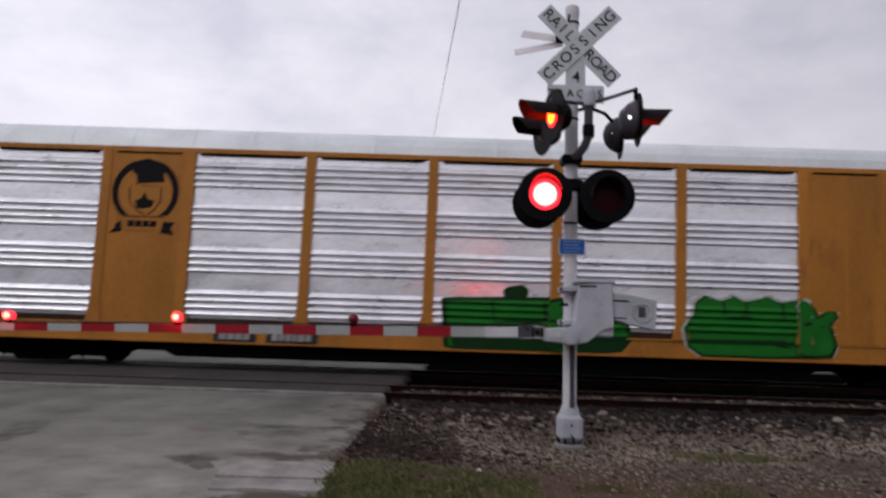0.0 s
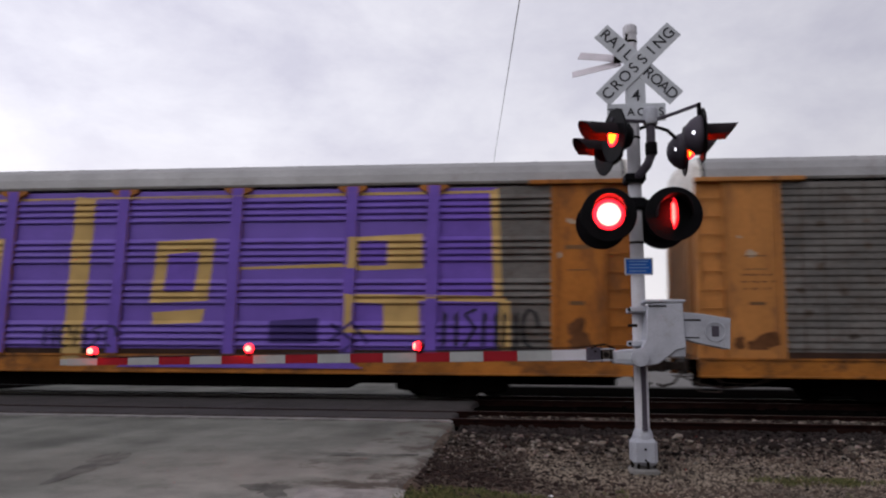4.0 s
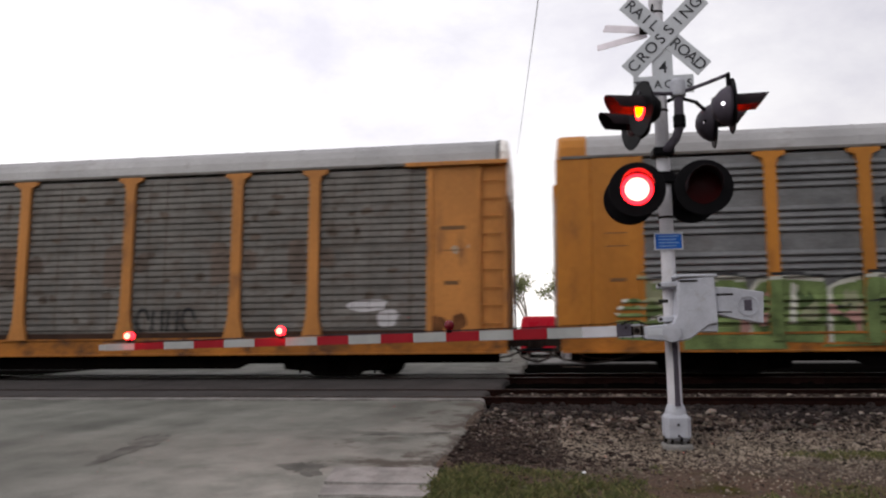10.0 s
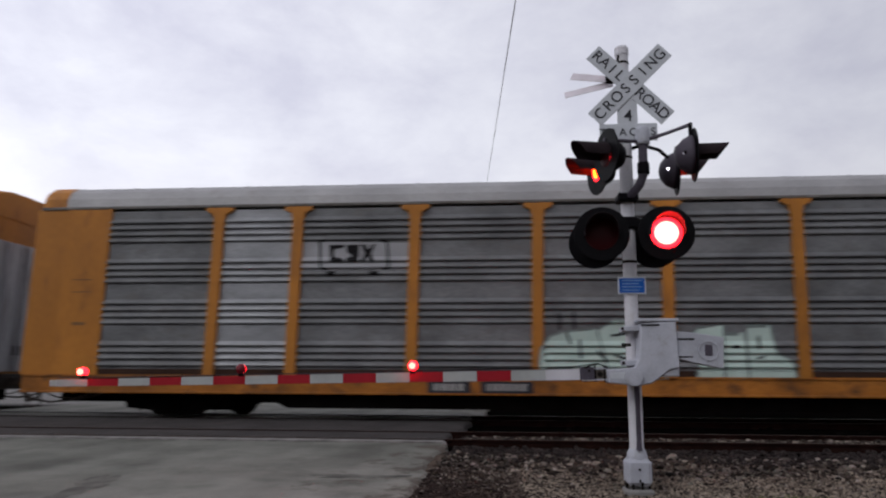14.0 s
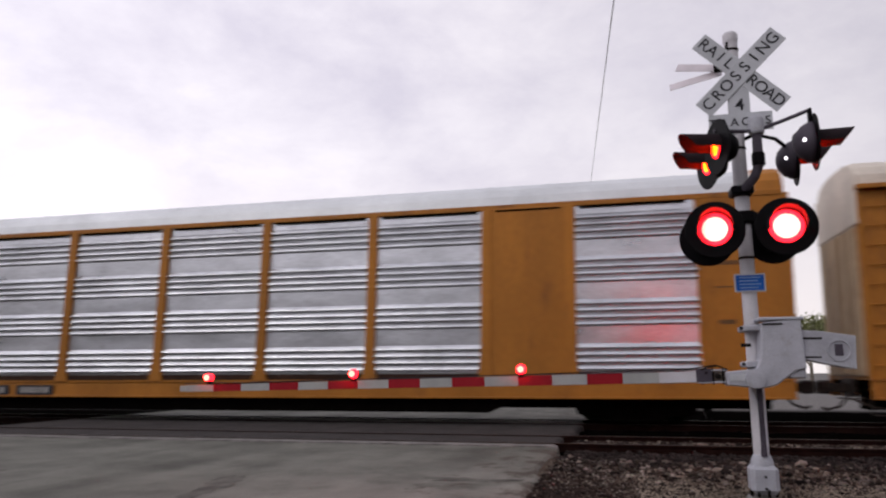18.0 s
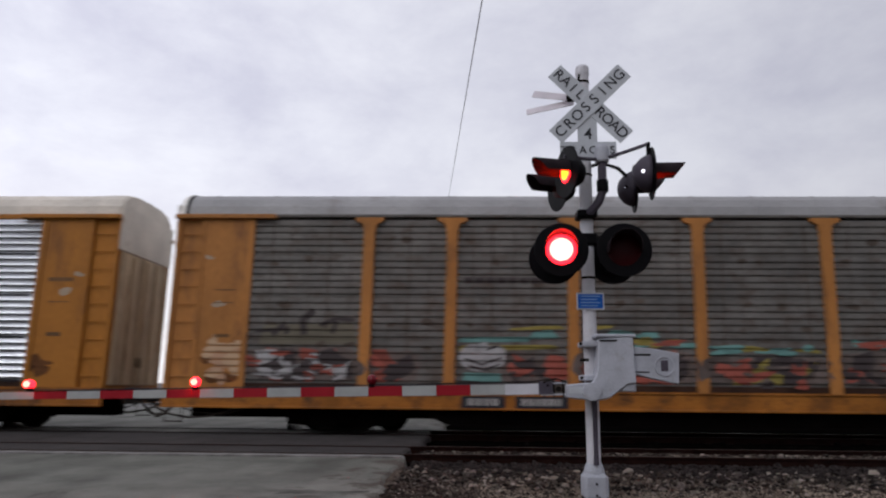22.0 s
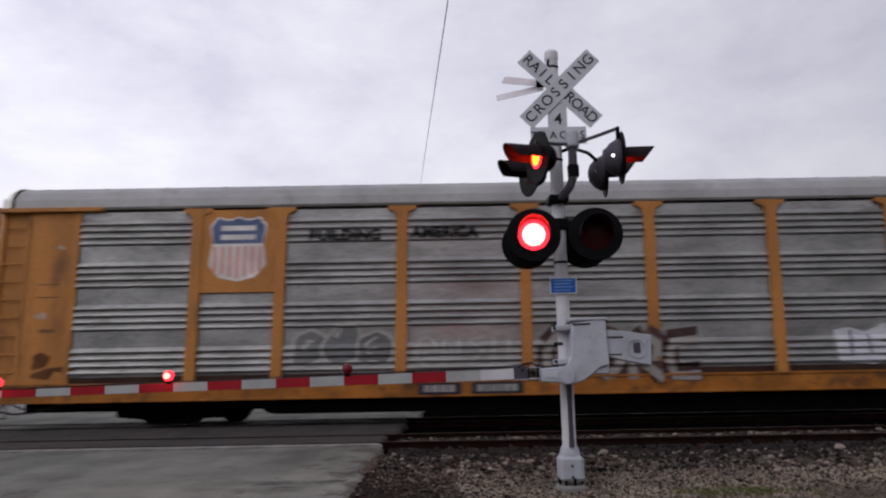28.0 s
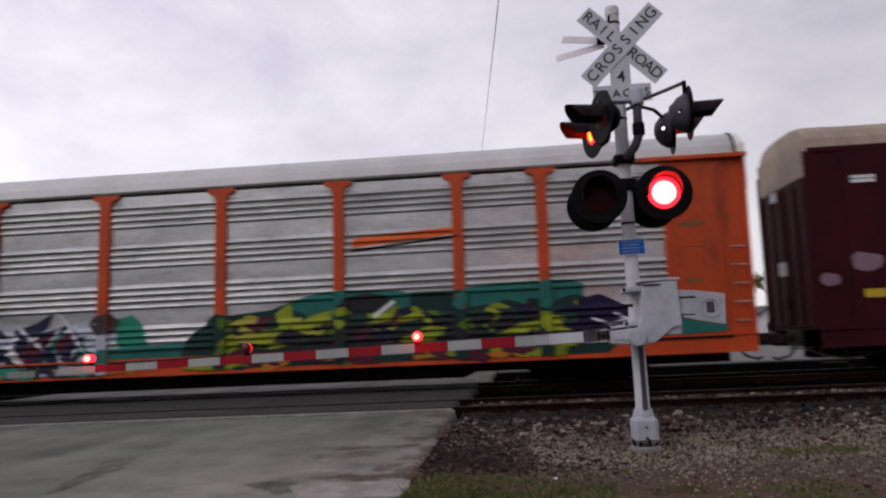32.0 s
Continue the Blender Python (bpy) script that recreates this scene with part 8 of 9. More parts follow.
    wildstyle(m, 4.0, 12.6, 0.68, 1.95, spray("ice", (0.40, 0.43, 0.50)), [navy, spray("deep_teal", (0.03, 0.17, 0.13)), white, navy], 91, 22, "navy, teal and white wildstyle graffiti")
    sea = spray("sea_green", (0.02, 0.20, 0.13))
    drape("graffiti_cloud", [[(12.8, 2.05), (13.14, 2.1), (13.44, 1.8), (13.58, 1.27), (12.86, 1.26), (12.64, 1.62)], blob(4.6, 1.55, 0.7, 0.7, random.Random(8))], sea, m, 0.003, True)
    drape("graffiti_cloud", [[(12.35, 1.3), (14.49, 1.36), (14.36, 1.0), (12.09, 0.94)]], spray("petrol", (0.02, 0.13, 0.11)), m, 0.0045, True)
    drape("sill_grime", [[(3.6, 0.64), (27.3, 0.64), (27.2, 0.98), (3.8, 0.98)]], spray("sill_black", (0.006, 0.005, 0.005)), m, 0.031, False, "blackened sill below the graffiti")
    drape("sill_grime", [[(0.1, 0.64), (3.0, 0.64), (2.9, 0.99), (0.15, 0.99)]], spray("sooty_red", (0.085, 0.014, 0.008), 0.5, 1.4), m, 0.031, False, "sooty stain on the sill")
    dabs(m, 4.5, 13.5, 0.70, 0.93, [spray("ice", (0.40, 0.43, 0.50)), sea, spray("sill_orange", (0.42, 0.15, 0.02))], 10, 98, 0.034, (0.5, 0.14))
    dabs(m, 15.0, 23.5, 0.70, 0.93, [spray("lime", (0.23, 0.28, 0.022), 0.6, 1.2), spray("sill_orange", (0.42, 0.15, 0.02)), spray("plum", (0.075, 0.015, 0.03))], 8, 99, 0.034, (0.5, 0.16))
    drape("graffiti_blot", [[(12.03, 1.9), (12.19, 2.12), (12.59, 2.15), (12.83, 1.95), (12.74, 1.69), (12.27, 1.64)]], soot, m, 0.022, True)
    drape("graffiti_shape", [[(5.33, 2.03), (5.91, 2.15), (6.36, 2.47), (6.36, 1.93), (6.8, 1.85), (6.28, 1.73), (6.42, 0.73), (6.03, 0.74), (5.63, 1.17), (5.47, 1.31), (5.73, 1.65)], [(7.12, 2.34), (7.57, 2.11), (8.18, 1.59), (7.83, 1.51), (7.37, 1.88)], [(6.96, 1.69), (7.62, 1.4), (8.38, 1.12), (8.11, 0.9), (7.35, 1.25)], [(8.78, 2.12), (9.29, 1.79), (9.61, 1.55), (9.02, 1.61)], [(8.45, 1.32), (9.45, 1.5), (10.04, 1.35), (9.78, 1.12), (8.61, 1.01)], [(9.24, 2.28), (9.71, 1.92), (10.03, 1.67), (9.65, 1.67)], [(10.1, 1.83), (10.68, 2.0), (11.11, 2.23), (10.99, 1.86), (10.42, 1.5)], [(4.74, 1.33), (5.13, 1.59), (5.43, 1.18), (5.08, 0.85)]], navy, m, 0.018, True, "navy arrows and bars")
    drape("graffiti_shape", [[(10.23, 1.21), (10.67, 1.6), (11.13, 1.68), (10.88, 1.2), (10.44, 1.03)], [(11.18, 1.48), (11.65, 1.84), (11.82, 1.64), (11.29, 1.22)]], spray("plum", (0.075, 0.015, 0.03)), m, 0.0195, True)
    drape("graffiti_edge", [stroke(q, 0.09) for q in ([(6.55, 2.45), (6.62, 2.0)], [(6.75, 2.1), (7.3, 1.98), (7.6, 1.6)], [(7.9, 2.1), (8.4, 1.75), (8.9, 1.5)], [(8.3, 1.3), (9.0, 1.75), (9.9, 1.6)], [(10.2, 1.95), (10.9, 1.35)], [(11.2, 2.25), (11.5, 1.95), (11.9, 1.3)], [(5.6, 1.3), (6.0, 1.6), (6.2, 1.2)], [(6.9, 1.4), (7.6, 1.05)], [(9.2, 1.15), (9.9, 0.95)], [(8.5, 2.2), (8.6, 1.8)])], spray("ice_edge", (0.5, 0.52, 0.58)), m, 0.021, True)
    pine = spray("pine", (0.012, 0.035, 0.030))
    drape("graffiti_cloud", [[(14.36, 1.0), (14.36, 1.26), (14.75, 1.64), (15.41, 1.95), (16.59, 2.05), (17.11, 2.23), (17.89, 2.36), (19.43, 2.29), (20.94, 2.32), (22.53, 2.14), (23.6, 1.86), (24.3, 1.54), (24.84, 1.03), (24.44, 0.7), (14.49, 0.7)]], pine, m, 0.002, True, "dark ground of the lime lettering")
    wildstyle(m, 15.2, 24.2, 0.75, 1.95, pine, [spray("lime", (0.23, 0.28, 0.022), 0.6, 1.2), black, spray("moss", (0.07, 0.13, 0.012)), black, spray("plum", (0.075, 0.015, 0.03)), black], 95, 17, "lime, yellow and black wildstyle graffiti")
    drape("graffiti_shape", [[(16.69, 1.95), (17.05, 2.19), (17.18, 1.71), (16.84, 1.56)], [(17.08, 1.56), (17.63, 1.89), (18.4, 2.03), (18.55, 1.87), (17.75, 1.7), (17.49, 1.42)], [(15.3, 1.26), (15.65, 1.58), (15.85, 1.16)], [(19.69, 1.17), (20.14, 1.45), (20.85, 1.58), (20.63, 1.22), (19.87, 0.99)], [(21.74, 0.91), (22.48, 0.98), (22.06, 0.68), (21.83, 0.7)], [(22.95, 1.57), (23.35, 1.65), (23.46, 1.31), (23.07, 1.22)], [(18.89, 1.6), (19.41, 1.91), (19.67, 2.03), (19.46, 1.65)], [(21.92, 1.22), (22.48, 1.46), (22.97, 1.51), (22.59, 1.2)], [(16.06, 1.29), (16.46, 1.6), (16.84, 1.52), (16.58, 1.21)]], spray("lime", (0.23, 0.28, 0.022), 0.6, 1.2), m, 0.0275, True)
    dabs(m, 15.6, 24.0, 0.85, 1.9, [spray("yellow", (0.30, 0.27, 0.05)), spray("violet_black", (0.014, 0.010, 0.035)), spray("lime", (0.23, 0.28, 0.022), 0.6, 1.2), black], 14, 97, 0.022, (0.32, 0.14))
    drape("graffiti_cloud", [blob(18.6, 2.05, 3.0, 0.7, random.Random(5)), blob(22.5, 2.05, 3.2, 0.7, random.Random(6))], spray("petrol", (0.02, 0.13, 0.11)), m, 0.0025, True)
    drape("graffiti_shape", [[(18.1, 1.95), (18.4, 2.25), (18.9, 2.35), (19.35, 2.25), (19.6, 1.98), (18.9, 1.9)], stroke([(18.5, 1.7), (18.6, 0.75)], 0.22), stroke([(20.0, 1.9), (21.2, 1.2)], 0.22), stroke([(16.2, 1.1), (17.8, 1.15), (18.3, 0.8)], 0.2)], black, m, 0.024, True)
    drape("graffiti_cloud", [[(23.7, 1.1), (23.8, 2.0), (24.3, 2.05), (24.9, 1.75), (25.5, 1.5), (25.8, 1.1)]], spray("violet_black", (0.014, 0.010, 0.035)), m, 0.0245, True)
    drape("graffiti_edge", [stroke(q, 0.06) for q in ([(24.1, 1.5), (24.5, 1.35), (24.9, 1.45)], [(24.3, 1.2), (24.8, 1.3), (25.3, 1.18)], [(24.6, 1.6), (25.1, 1.35)])], spray("ice_edge", (0.5, 0.52, 0.58)), m, 0.0265, True)
    drape("graffiti_cloud", [[(25.95, 1.04), (26.0, 1.62), (26.5, 1.75), (27.0, 1.6), (27.1, 1.05)], [(26.3, 1.06), (26.9, 1.06), (26.85, 1.2), (26.35, 1.2)]], spray("petrol", (0.02, 0.13, 0.11)), m, 0.062, False, "petrol-green paint on the corner sheet", 0.0)
    drape("graffiti_gleam", [stroke([(19.05, 1.76), (19.55, 2.11)], 0.10)], white, m, 0.026, True)
    drape("logo_bar", [[(18.55, 3.42), (21.0, 3.62), (21.0, 3.80), (18.6, 3.66)]], spray("orange_decal", (0.62, 0.12, 0.03)), m, 0.006, True, "orange name bar")
    drape("logo_bar", [[(18.5, 3.32), (21.1, 3.54), (21.1, 3.60), (18.55, 3.38)]], decal, m, 0.006, True)
    mark_plate(m, 9.9)
    # 12: maroon wagon
    n = autorack(12, "dark maroon autorack wagon with pale roof end", MAROON, MAROON, ROOF_TAN, slim_post, ROOF_TAN, True, True, truck=3.3)
    drape("white_label", [[(0.93, 4.37), (1.45, 4.37), (1.45, 4.44), (0.93, 4.44)], [(0.92, 4.27), (1.44, 4.27), (1.44, 4.35), (0.92, 4.35)]], white, n, 0.036, False, "white stencilled bars", 0.0)
    for y0, y1, z0, z1 in ((-0.06, 0.46, 2.34, 2.68), (0.22, 0.62, 4.24, 4.48)):
        part("end_label", box(-0.068, -0.062, y0, y1, z0, z1), WHITE, n, "small white label on the end door")
    drape("graffiti_patch", [blob(1.11, 2.48, 0.62, 0.46, random.Random(4)), blob(0.29, 2.11, 0.4, 0.3, random.Random(7))], spray("grey_mauve", (0.20, 0.13, 0.16)), n, 0.036, False, "pale smudge on the side", 0.0)
    drape("yellow_label", [[(0.99, 1.67), (1.47, 1.67), (1.47, 1.86), (0.99, 1.86)]], spray("label_yellow", (0.5, 0.35, 0.03)), n, 0.037, False, "", 0.0)

    brown_stain = material("brown_grime", (0.13, 0.055, 0.022), 0.75, 0, 0.6, 1.3, 3, 25, 0.05, spec=0.1)
    for number, wagon in enumerate((b, c, d, h, i, k)):
        smudges(wagon, 200 + number, brown_stain)


GREY_BRIGHT = material("streaked_galvanised_steel", (0.31, 0.305, 0.295), 0.42, 0.6, 0.62, 1.2, 1.4, 14, 0.05, (0.16, 0.15, 0.14), 0.25, (0.5, 1, 1.6))
GREY_LIGHT = material("cleaner_galvanised_steel", (0.27, 0.275, 0.285), 0.45, 0.45, 0.72, 1.15, 1.4, 14, 0.05, (0.18, 0.18, 0.18), 0.25, (0.5, 1, 1.6))
SILVER_DULL = material("plain_galvanised_steel", (0.46, 0.455, 0.45), 0.38, 0.7, 0.72, 1.15, 1.4, 14, 0.05, (0.25, 0.24, 0.23), 0.25, (0.5, 1, 1.6))
ROOF_TAN = material("tan_roof_sheet", (0.34, 0.27, 0.21), 0.6, 0, 0.75, 1.15, 1.0, 18, 0.05, (0.20, 0.15, 0.11), 0.25)
ROOF_LIGHT_GREY = material("light_grey_roof_sheet", (0.50, 0.49, 0.49), 0.5, 0.3, 0.85, 1.1, 0.8, 18, 0.05)
build_train()


# ---- beyond the tracks ----


def tree(x, y, h, seed, green, label):
    rng = random.Random(seed)
    t = thing("tree", label, "tree", "trees beyond the tracks", pose(x, y, -0.3))
    bm = bmesh.new()
    tips = []

    def limb(p, d, ln, r, depth):
        q = p + d * ln * 0.5 + Vector((rng.uniform(-1, 1), rng.uniform(-1, 1), 0)) * ln * 0.06
        e = q + (d + Vector((0, 0, 0.12))).normalized() * ln * 0.5
        rod(p, q, r, 6, bm, r * 0.85)
        rod(q, e, r * 0.85, 6, bm, r * 0.6)
        if depth == 0:
            tips.append(e)
            return
        for _ in range(rng.choice((3, 3, 4))):
            a, s = rng.uniform(0, 6.28), rng.uniform(0.4, 0.9)
            nd = (d + Vector((math.cos(a) * s, math.sin(a) * s, rng.uniform(-0.1, 0.3)))).normalized()
            limb(p.lerp(e, rng.uniform(0.6, 1.0)), nd, ln * rng.uniform(0.55, 0.75), r * 0.55, depth - 1)

    limb(Vector((0, 0, 0)), Vector((0, 0, 1)), h * 0.42, h * 0.022, 3)
    part("trunk", bm, material("grey_bark", (0.17, 0.145, 0.12), 0.9, 0, 0.7, 1.3, 3, 30, 0.3), t)
    verts, faces = [], []
    for p in tips:
        for _ in range(rng.randint(34, 56) if green > 0.3 else rng.randint(6, 12)):
            c = p + Vector((rng.gauss(0, 1), rng.gauss(0, 1), rng.gauss(0, 0.7))) * h * 0.05
            s = rng.uniform(0.05, 0.10) * (1 + green * 0.5)
            u, v = Vector((rng.gauss(0, 1), rng.gauss(0, 1), rng.gauss(0, 1))).normalized() * s, Vector((rng.gauss(0, 1), rng.gauss(0, 1), rng.gauss(0, 1))).normalized() * s
            o = len(verts)
            verts += [c - u, c + v, c + u, c - v]
            faces.append((o, o + 1, o + 2, o + 3))
    me = bpy.data.meshes.new("crown")
    me.from_pydata(verts, [], faces)
    leaf = material("spring_leaves", (0.15, 0.165, 0.07), 0.8, 0, 0.6, 1.5, 1, 8, 0) if green > 0.3 else material("brown_buds", (0.24, 0.19, 0.14), 0.9, 0, 0.6, 1.4, 1, 8, 0)
    piece("crown", me, leaf, t)


def build_red_car(x, y):
    """A waiting van, seen end on."""
    car = thing("van", "red van waiting on the far side of the tracks", "van", m=pose(x, y, -0.2))
    red = material("red_van_paint", (0.50, 0.012, 0.03), 0.3, 0, 0.9, 1.05, 2, 30, 0.02)
    glass = material("dark_windscreen", (0.03, 0.03, 0.035), 0.12, 0, 0.9, 1.1, 1, 5, 0)
    part("body", prism([(-0.86, 0.32), (0.86, 0.32), (0.90, 0.6), (0.88, 1.3), (0.80, 1.80), (0.66, 1.90), (-0.66, 1.90), (-0.80, 1.80), (-0.88, 1.3), (-0.90, 0.6)], 0, 4.6, None, 0.05), red, car, "red bodywork")
    for sx in (-1, 1):
        door = part("rear_door", box(min(sx * 0.02, sx * 0.76), max(sx * 0.02, sx * 0.76), -0.02, 0.0, 0.5, 1.78, 0.008), red, car)
        part("window", box(min(sx * 0.10, sx * 0.66), max(sx * 0.10, sx * 0.66), -0.03, -0.022, 0.98, 1.34, 0.004), glass, door)
        part("tail_lamp", box(sx * 0.82 - 0.05, sx * 0.82 + 0.05, -0.03, 0.03, 0.7, 1.0, 0.01), RED_STRIPE, car)
        for yy in (0.85, 3.7):
            wheel = part("wheel", rod((sx * 0.66, yy, 0.33), (sx * 0.88, yy, 0.33), 0.33, 20), BLACK, car, "black tyre")
            part("rim", rod((sx * 0.875, yy, 0.33), (sx * 0.89, yy, 0.33), 0.2, 14), HOUSING, wheel)
    part("bumper", box(-0.86, 0.86, -0.10, 0.03, 0.34, 0.50, 0.03), BLACK, car)


def build_far():
    for x, y, h, seed, green in ((-7.5, 62, 4.3, 1, 0.8), (-4.6, 66, 4.0, 2, 0.5), (-13, 60, 4.6, 3, 0.8), (-1.2, 64, 7.6, 4, 0.6), (2.2, 60, 7.2, 5, 0.6), (4.6, 66, 7.8, 6, 0.2), (6.9, 62, 7.4, 7, 0.2), (10.5, 64, 7.6, 8, 0.5), (14.5, 60, 7.0, 9, 0.6), (18.5, 66, 7.6, 10, 0.4), (23, 62, 7.2, 11, 0.7), (-22, 66, 5.2, 12, 0.7), (-30, 62, 5.5, 13, 0.7), (30, 64, 7.5, 14, 0.6)):
        tree(x, y, h, seed, green, "small tree in spring leaf beyond the tracks" if green > 0.3 else "bare budding tree beyond the tracks")
    # a shed with a lean-to, a red car, houses and poles beyond the tracks
    pale = material("white_siding", (0.62, 0.62, 0.62), 0.6, 0, 0.85, 1.08, 2, 30, 0.05, (0.42, 0.40, 0.38), 0.1)
    slate = material("grey_roof_felt", (0.10, 0.095, 0.10), 0.85, 0, 0.75, 1.2, 2, 30, 0.15)
    pane = material("dark_window_glass", (0.04, 0.045, 0.05), 0.15, 0, 0.9, 1.1, 1, 5, 0)
    shed = thing("equipment_shed", "white metal equipment shed with a lean-to beyond the tracks", "shed", m=pose(2.28, 40, -0.25))
    part("wall", box(0, 1.24, 0, 2.4, 0, 2.52, 0.01), pale, shed)
    part("roof", box(-0.06, 1.30, -0.06, 2.46, 2.525, 2.62, 0.01), slate, shed)
    part("lean_to", prism([(-1.0, 0), (-0.005, 0), (-0.005, 2.42), (-1.0, 1.60)], 0.05, 2.3), pale, shed)
    door = part("door", box(0.30, 0.95, -0.03, -0.004, 0.1, 2.1, 0.006), GREY_PAINT, shed)
    part("handle", rod((0.86, -0.06, 1.0), (0.86, -0.06, 1.15), 0.015, 8), STEEL_DARK, door)
    part("vent", box(0.35, 0.9, -0.02, -0.004, 2.2, 2.36, 0.004), slate, shed)
    for x, y, w, wall_top, ridge, tone in ((-40.6, 120, 5.6, 4.3, 6.5, pale), (-24.4, 120, 4.8, 2.5, 4.1, pale), (21.3, 60, 1.6, 2.6, 3.0, pale)):
        h = thing("house", "small white gabled house far beyond the tracks" if y > 100 else "small white hut beyond the tracks", "house", "houses beyond the tracks", pose(x, y, -0.4))
        part("wall", prism([(-w / 2, 0), (w / 2, 0), (w / 2, wall_top), (0, ridge), (-w / 2, wall_top)], 0, 7.0), tone, h)
        for sx in (-1, 1):
            part("roof", prism([(0, ridge + 0.02), (sx * (w / 2 + 0.3), wall_top - 0.2), (sx * (w / 2 + 0.3), wall_top - 0.05), (0, ridge + 0.2)], -0.3, 7.3), slate, h)
        win = part("window", box(-0.55, 0.55, -0.06, -0.004, wall_top * 0.35, wall_top * 0.7), WHITE, h)
        part("pane", box(-0.45, 0.45, -0.075, -0.062, wall_top * 0.38, wall_top * 0.67), pane, win)
    build_red_car(-0.05, 32)
    for x, y, top in ((3.53, 40.5, 4.5), (-1.42, 40, 9.0)):
        p = thing("sign_post", "thin grey steel post beyond the tracks", "post", "posts beyond the tracks", pose(x, y, -0.3))
        part("shaft", rod((0, 0, 0), (0, 0, top + 0.3), 0.05, 10, None, 0.045), HOUSING, p)
        part("cap", lathe([(0.06, top + 0.3), (0.06, top + 0.34), (0.02, top + 0.36)], 10), HOUSING, p)
    # overhead wire
    cu = bmesh.new()
    a, b = Vector((-0.62, 26.0, 1.165 + 26.0 * 0.2698)), Vector((0.16, 7.1, 1.165 + 7.1 * 0.5627))
    pts = []
    for k in range(41):
        s = k / 40 * 2.2 - 0.35
        q = a.lerp(b, s)
        pts.append((q.x, q.y, q.z + 0.0))
    tube(pts, 0.006, 6, cu)
    tagged(part("overhead_wire", cu, BLACK), "thin black overhead wire", "wire")


def build_backdrop():
    """Unseen dark screen on the near side, added to block low sky behind the viewpoint."""
    rng = random.Random(31)
    bm = bmesh.new()
    low, high = [], []
    for k in range(91):
        a = radians(188 + 164 * k / 90)
        r = 46
        h = 9.0 + 3.0 * noise.noise((k * 0.23, 1, 0)) + 1.2 * rng.random()
        low.append(bm.verts.new((r * math.cos(a), r * math.sin(a), -1.0)))
        high.append(bm.verts.new((r * math.cos(a), r * math.sin(a), h)))
    for k in range(90):
        bm.faces.new((low[k], low[k + 1], high[k + 1], high[k]))
    tagged(part("backdrop", bm, material("dark_unseen_screen", (0.035, 0.038, 0.028), 0.95, 0, 0.6, 1.4, 0.2, 1.5, 0, spec=0.1)), "dark line of trees behind the road", "backdrop", kind="structure")


build_far()
build_backdrop()

# ---- loose stones ----
GRIMY_STONE = material("grimy_ballast_stone", (0.016, 0.013, 0.012), 0.95, 0, 0.4, 2.2, 5, 40, 0.3, spec=0.05)
PALE_STONE = material("pale_tan_gravel", (0.225, 0.185, 0.145), 0.95, 0, 0.40, 1.5, 0.8, 30, 0.2, spec=0.06)
LEAF_LITTER = material("dark_leaf_litter", (0.020, 0.014, 0.012), 0.95, 0, 0.5, 1.8, 6, 50, 0.2, spec=0.05)
# ballast painted near black to hold the shade beside and below the train
BLACK_STONE = material("shade_blackened_stone", (0.0035, 0.003, 0.0028), 0.95, 0, 0.5, 1.6, 4, 40, 0.3, spec=0.0)
scatter("ballast", "grey and pale ballast stones along the tracks", "ballast", 5500, lambda r: (ROAD_EDGE + 0.1 + r.random() ** 1.1 * 13, 7.9 + 2.4 * r.random() ** 0.7), STONE, 0.019, 21)
scatter("ballast", "coarse broken ballast stones beside the rails", "ballast", 3600, lambda r: (ROAD_EDGE + 0.1 + r.random() ** 1.2 * 14, 9.5 + 1.9 * r.random()), STONE, 0.036, 29)
scatter("ballast", "dark grimy ballast stones beside the rails", "ballast", 6500, lambda r: (ROAD_EDGE + 0.1 + r.random() ** 1.2 * 14, 10.5 + 1.9 * r.random() ** 0.8), GRIMY_STONE, 0.03, 25)
scatter("debris", "dark soil and leaf litter at the road's edge", "debris", 2200, lambda r: (ROAD_EDGE + 0.02 + abs(r.gauss(0, 0.85)), r.gauss(7.9, 0.75)), LEAF_LITTER, 0.02, 26, None, 0.35)
scatter("ballast", "grey ballast stones between the rails", "ballast", 6000, lambda r: (ROAD_EDGE + 0.15 + r.random() * 15, r.uniform(12.62, 13.84)), STONE, 0.032, 22, -0.10)
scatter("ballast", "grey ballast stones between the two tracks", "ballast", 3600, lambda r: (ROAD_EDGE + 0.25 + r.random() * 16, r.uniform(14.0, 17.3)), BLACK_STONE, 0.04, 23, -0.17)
scatter("gravel", "pale tan gravel round the mast", "gravel", 15000, lambda r: (0.2 + 10.0 * r.random() ** 1.1, r.gauss(8.4, 1.0)), PALE_STONE, 0.0125, 27)
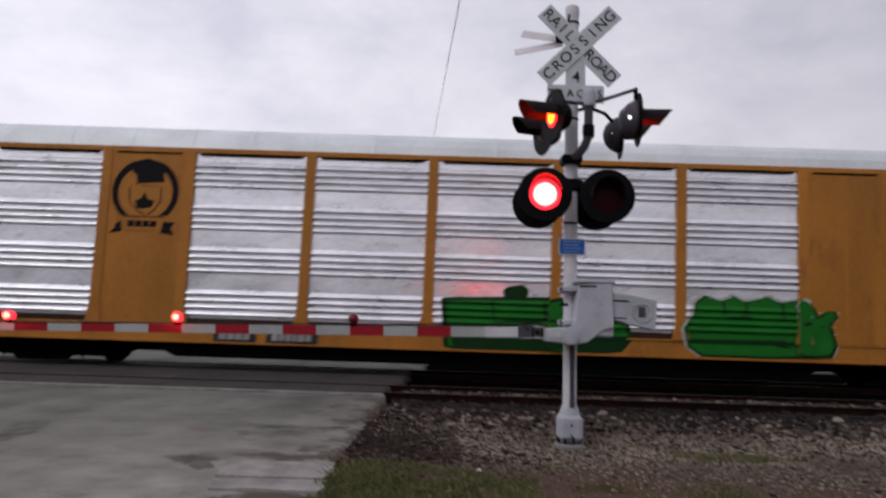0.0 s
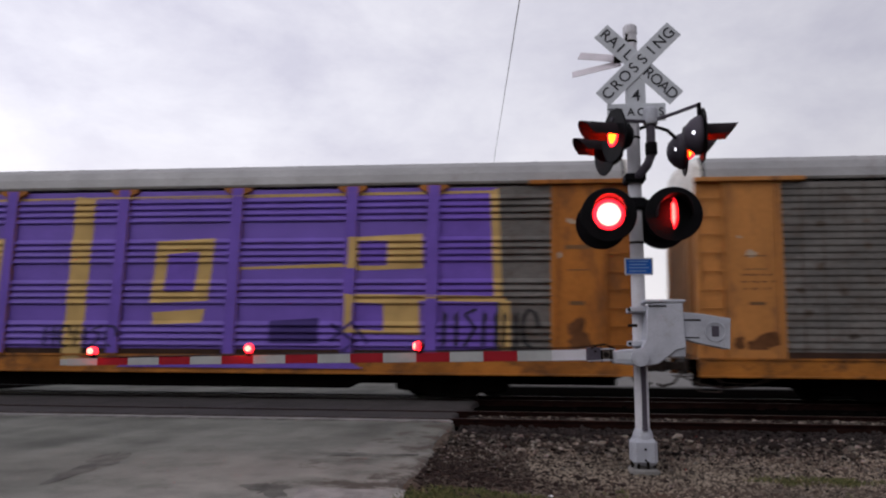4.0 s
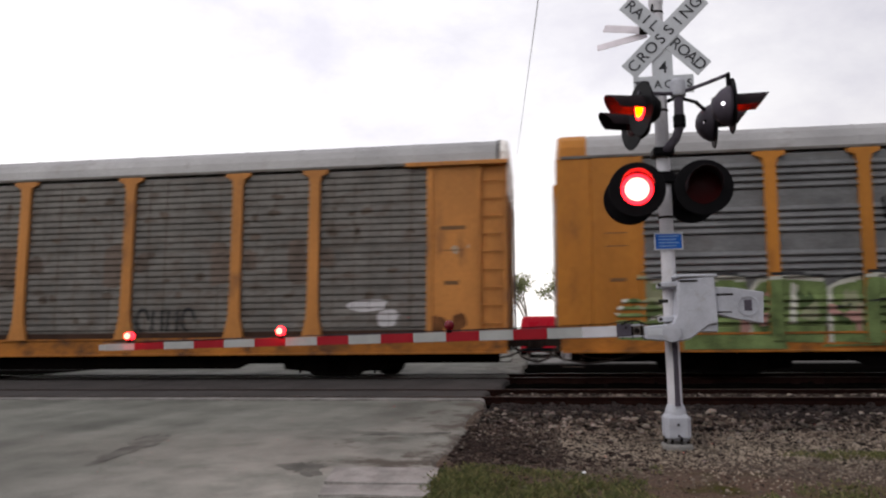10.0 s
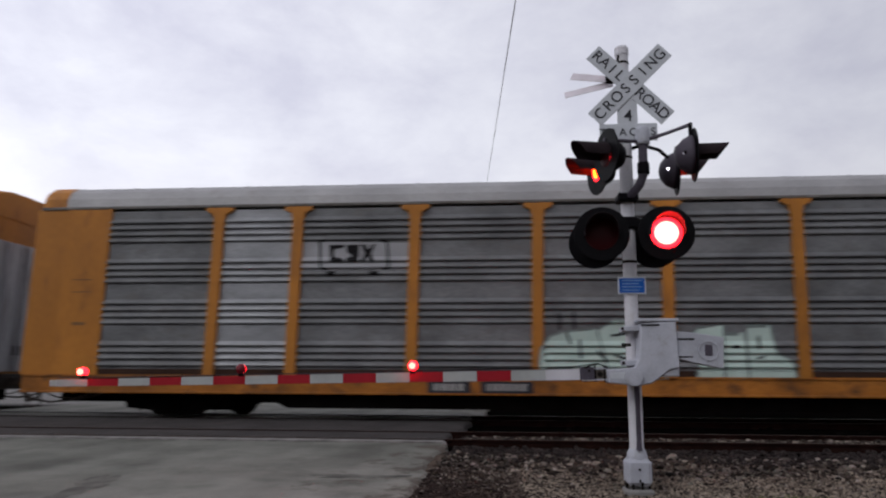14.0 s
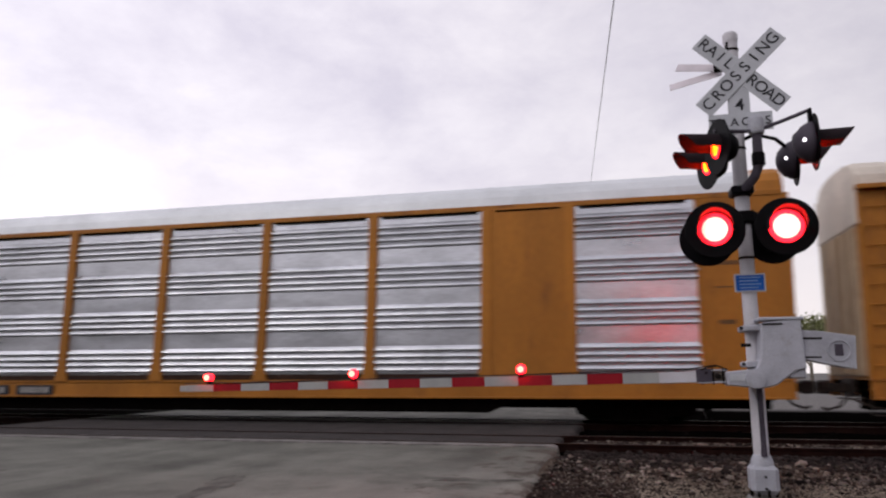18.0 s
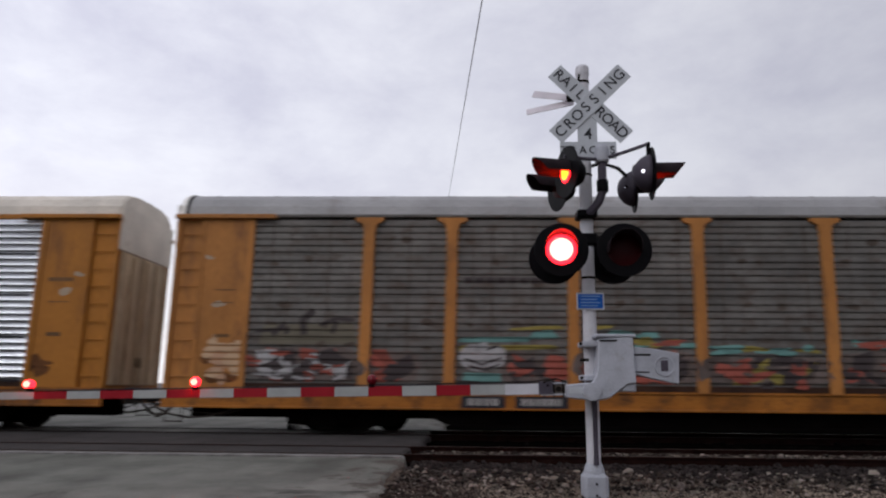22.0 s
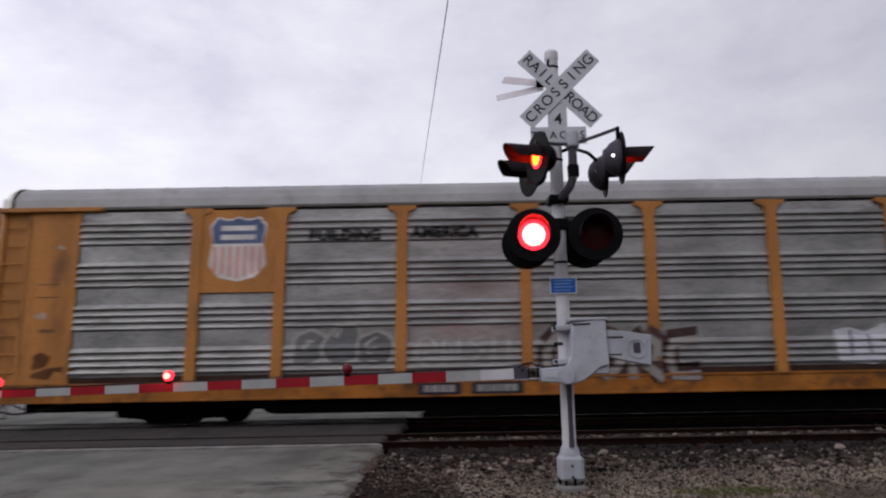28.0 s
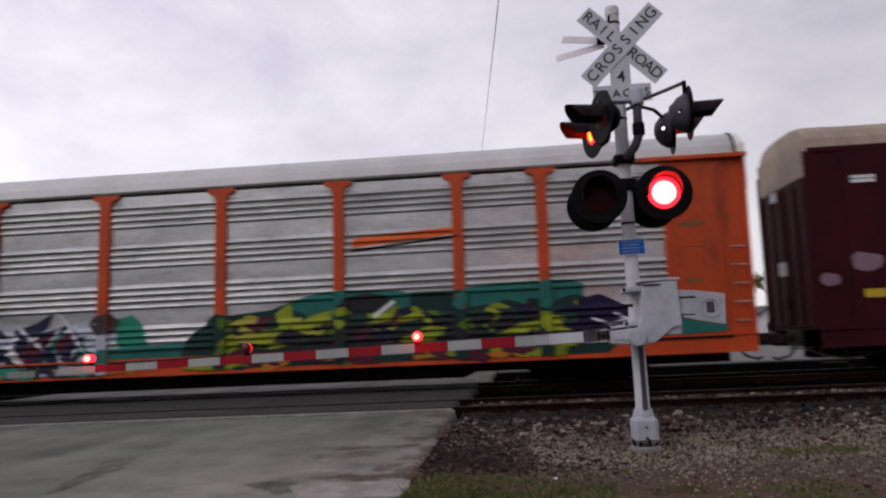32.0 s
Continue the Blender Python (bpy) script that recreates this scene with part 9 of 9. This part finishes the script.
scatter("ballast", "pale ballast stones between the near rails", "ballast", 3500, lambda r: (ROAD_EDGE + 0.2 + r.random() * 13, r.uniform(12.7, 13.75)), STONE, 0.028, 28, -0.09)
scatter("gravel", "small loose gravel on bare soil", "gravel", 3500, lambda r: (ROAD_EDGE + 0.05 + r.random() * 7, r.uniform(3.2, 8.2)), STONE, 0.011, 24)


# ---- what moves: the train, its wheels and the flashing lamps ----


def travel(t):
    """How far the train has come since 16 s; it runs at 37 km/h."""
    return -10.2994 * (t - 16)


def slack(t, k):
    """The couplings of the orange wagon run out while it passes: it falls back a little."""
    return -0.33 + 0.33 * min(1.0, max(0.0, (t - 28.9) / 1.1)) + 0.06 * max(0.0, t - 30) if k == 11 else 0.0


def motions():
    for car, k in CARS:
        walk(car, [(t / 2, pose(travel(t / 2) + STARTS[k] + slack(t / 2, k), TRACK_2, 0)) for t in range(0, 65)])
    turns = {}
    for wheel, dx in WHEELSETS:
        if dx not in turns:
            walk(wheel, [(j / 15, pose(dx, 0, 0.42, 0, math.degrees((travel(j / 15) - travel(0)) / 0.42) , 0)) for j in range(0, 481)])
            turns[dx] = (wheel.animation_data.action, wheel.animation_data.action_slot)
        else:
            wheel.rotation_mode = "QUATERNION"
            wheel.animation_data_create()
            wheel.animation_data.action, wheel.animation_data.action_slot = turns[dx]
    # lamps: turning faces imitate two beats of 0.608 s, one lit as another darkens
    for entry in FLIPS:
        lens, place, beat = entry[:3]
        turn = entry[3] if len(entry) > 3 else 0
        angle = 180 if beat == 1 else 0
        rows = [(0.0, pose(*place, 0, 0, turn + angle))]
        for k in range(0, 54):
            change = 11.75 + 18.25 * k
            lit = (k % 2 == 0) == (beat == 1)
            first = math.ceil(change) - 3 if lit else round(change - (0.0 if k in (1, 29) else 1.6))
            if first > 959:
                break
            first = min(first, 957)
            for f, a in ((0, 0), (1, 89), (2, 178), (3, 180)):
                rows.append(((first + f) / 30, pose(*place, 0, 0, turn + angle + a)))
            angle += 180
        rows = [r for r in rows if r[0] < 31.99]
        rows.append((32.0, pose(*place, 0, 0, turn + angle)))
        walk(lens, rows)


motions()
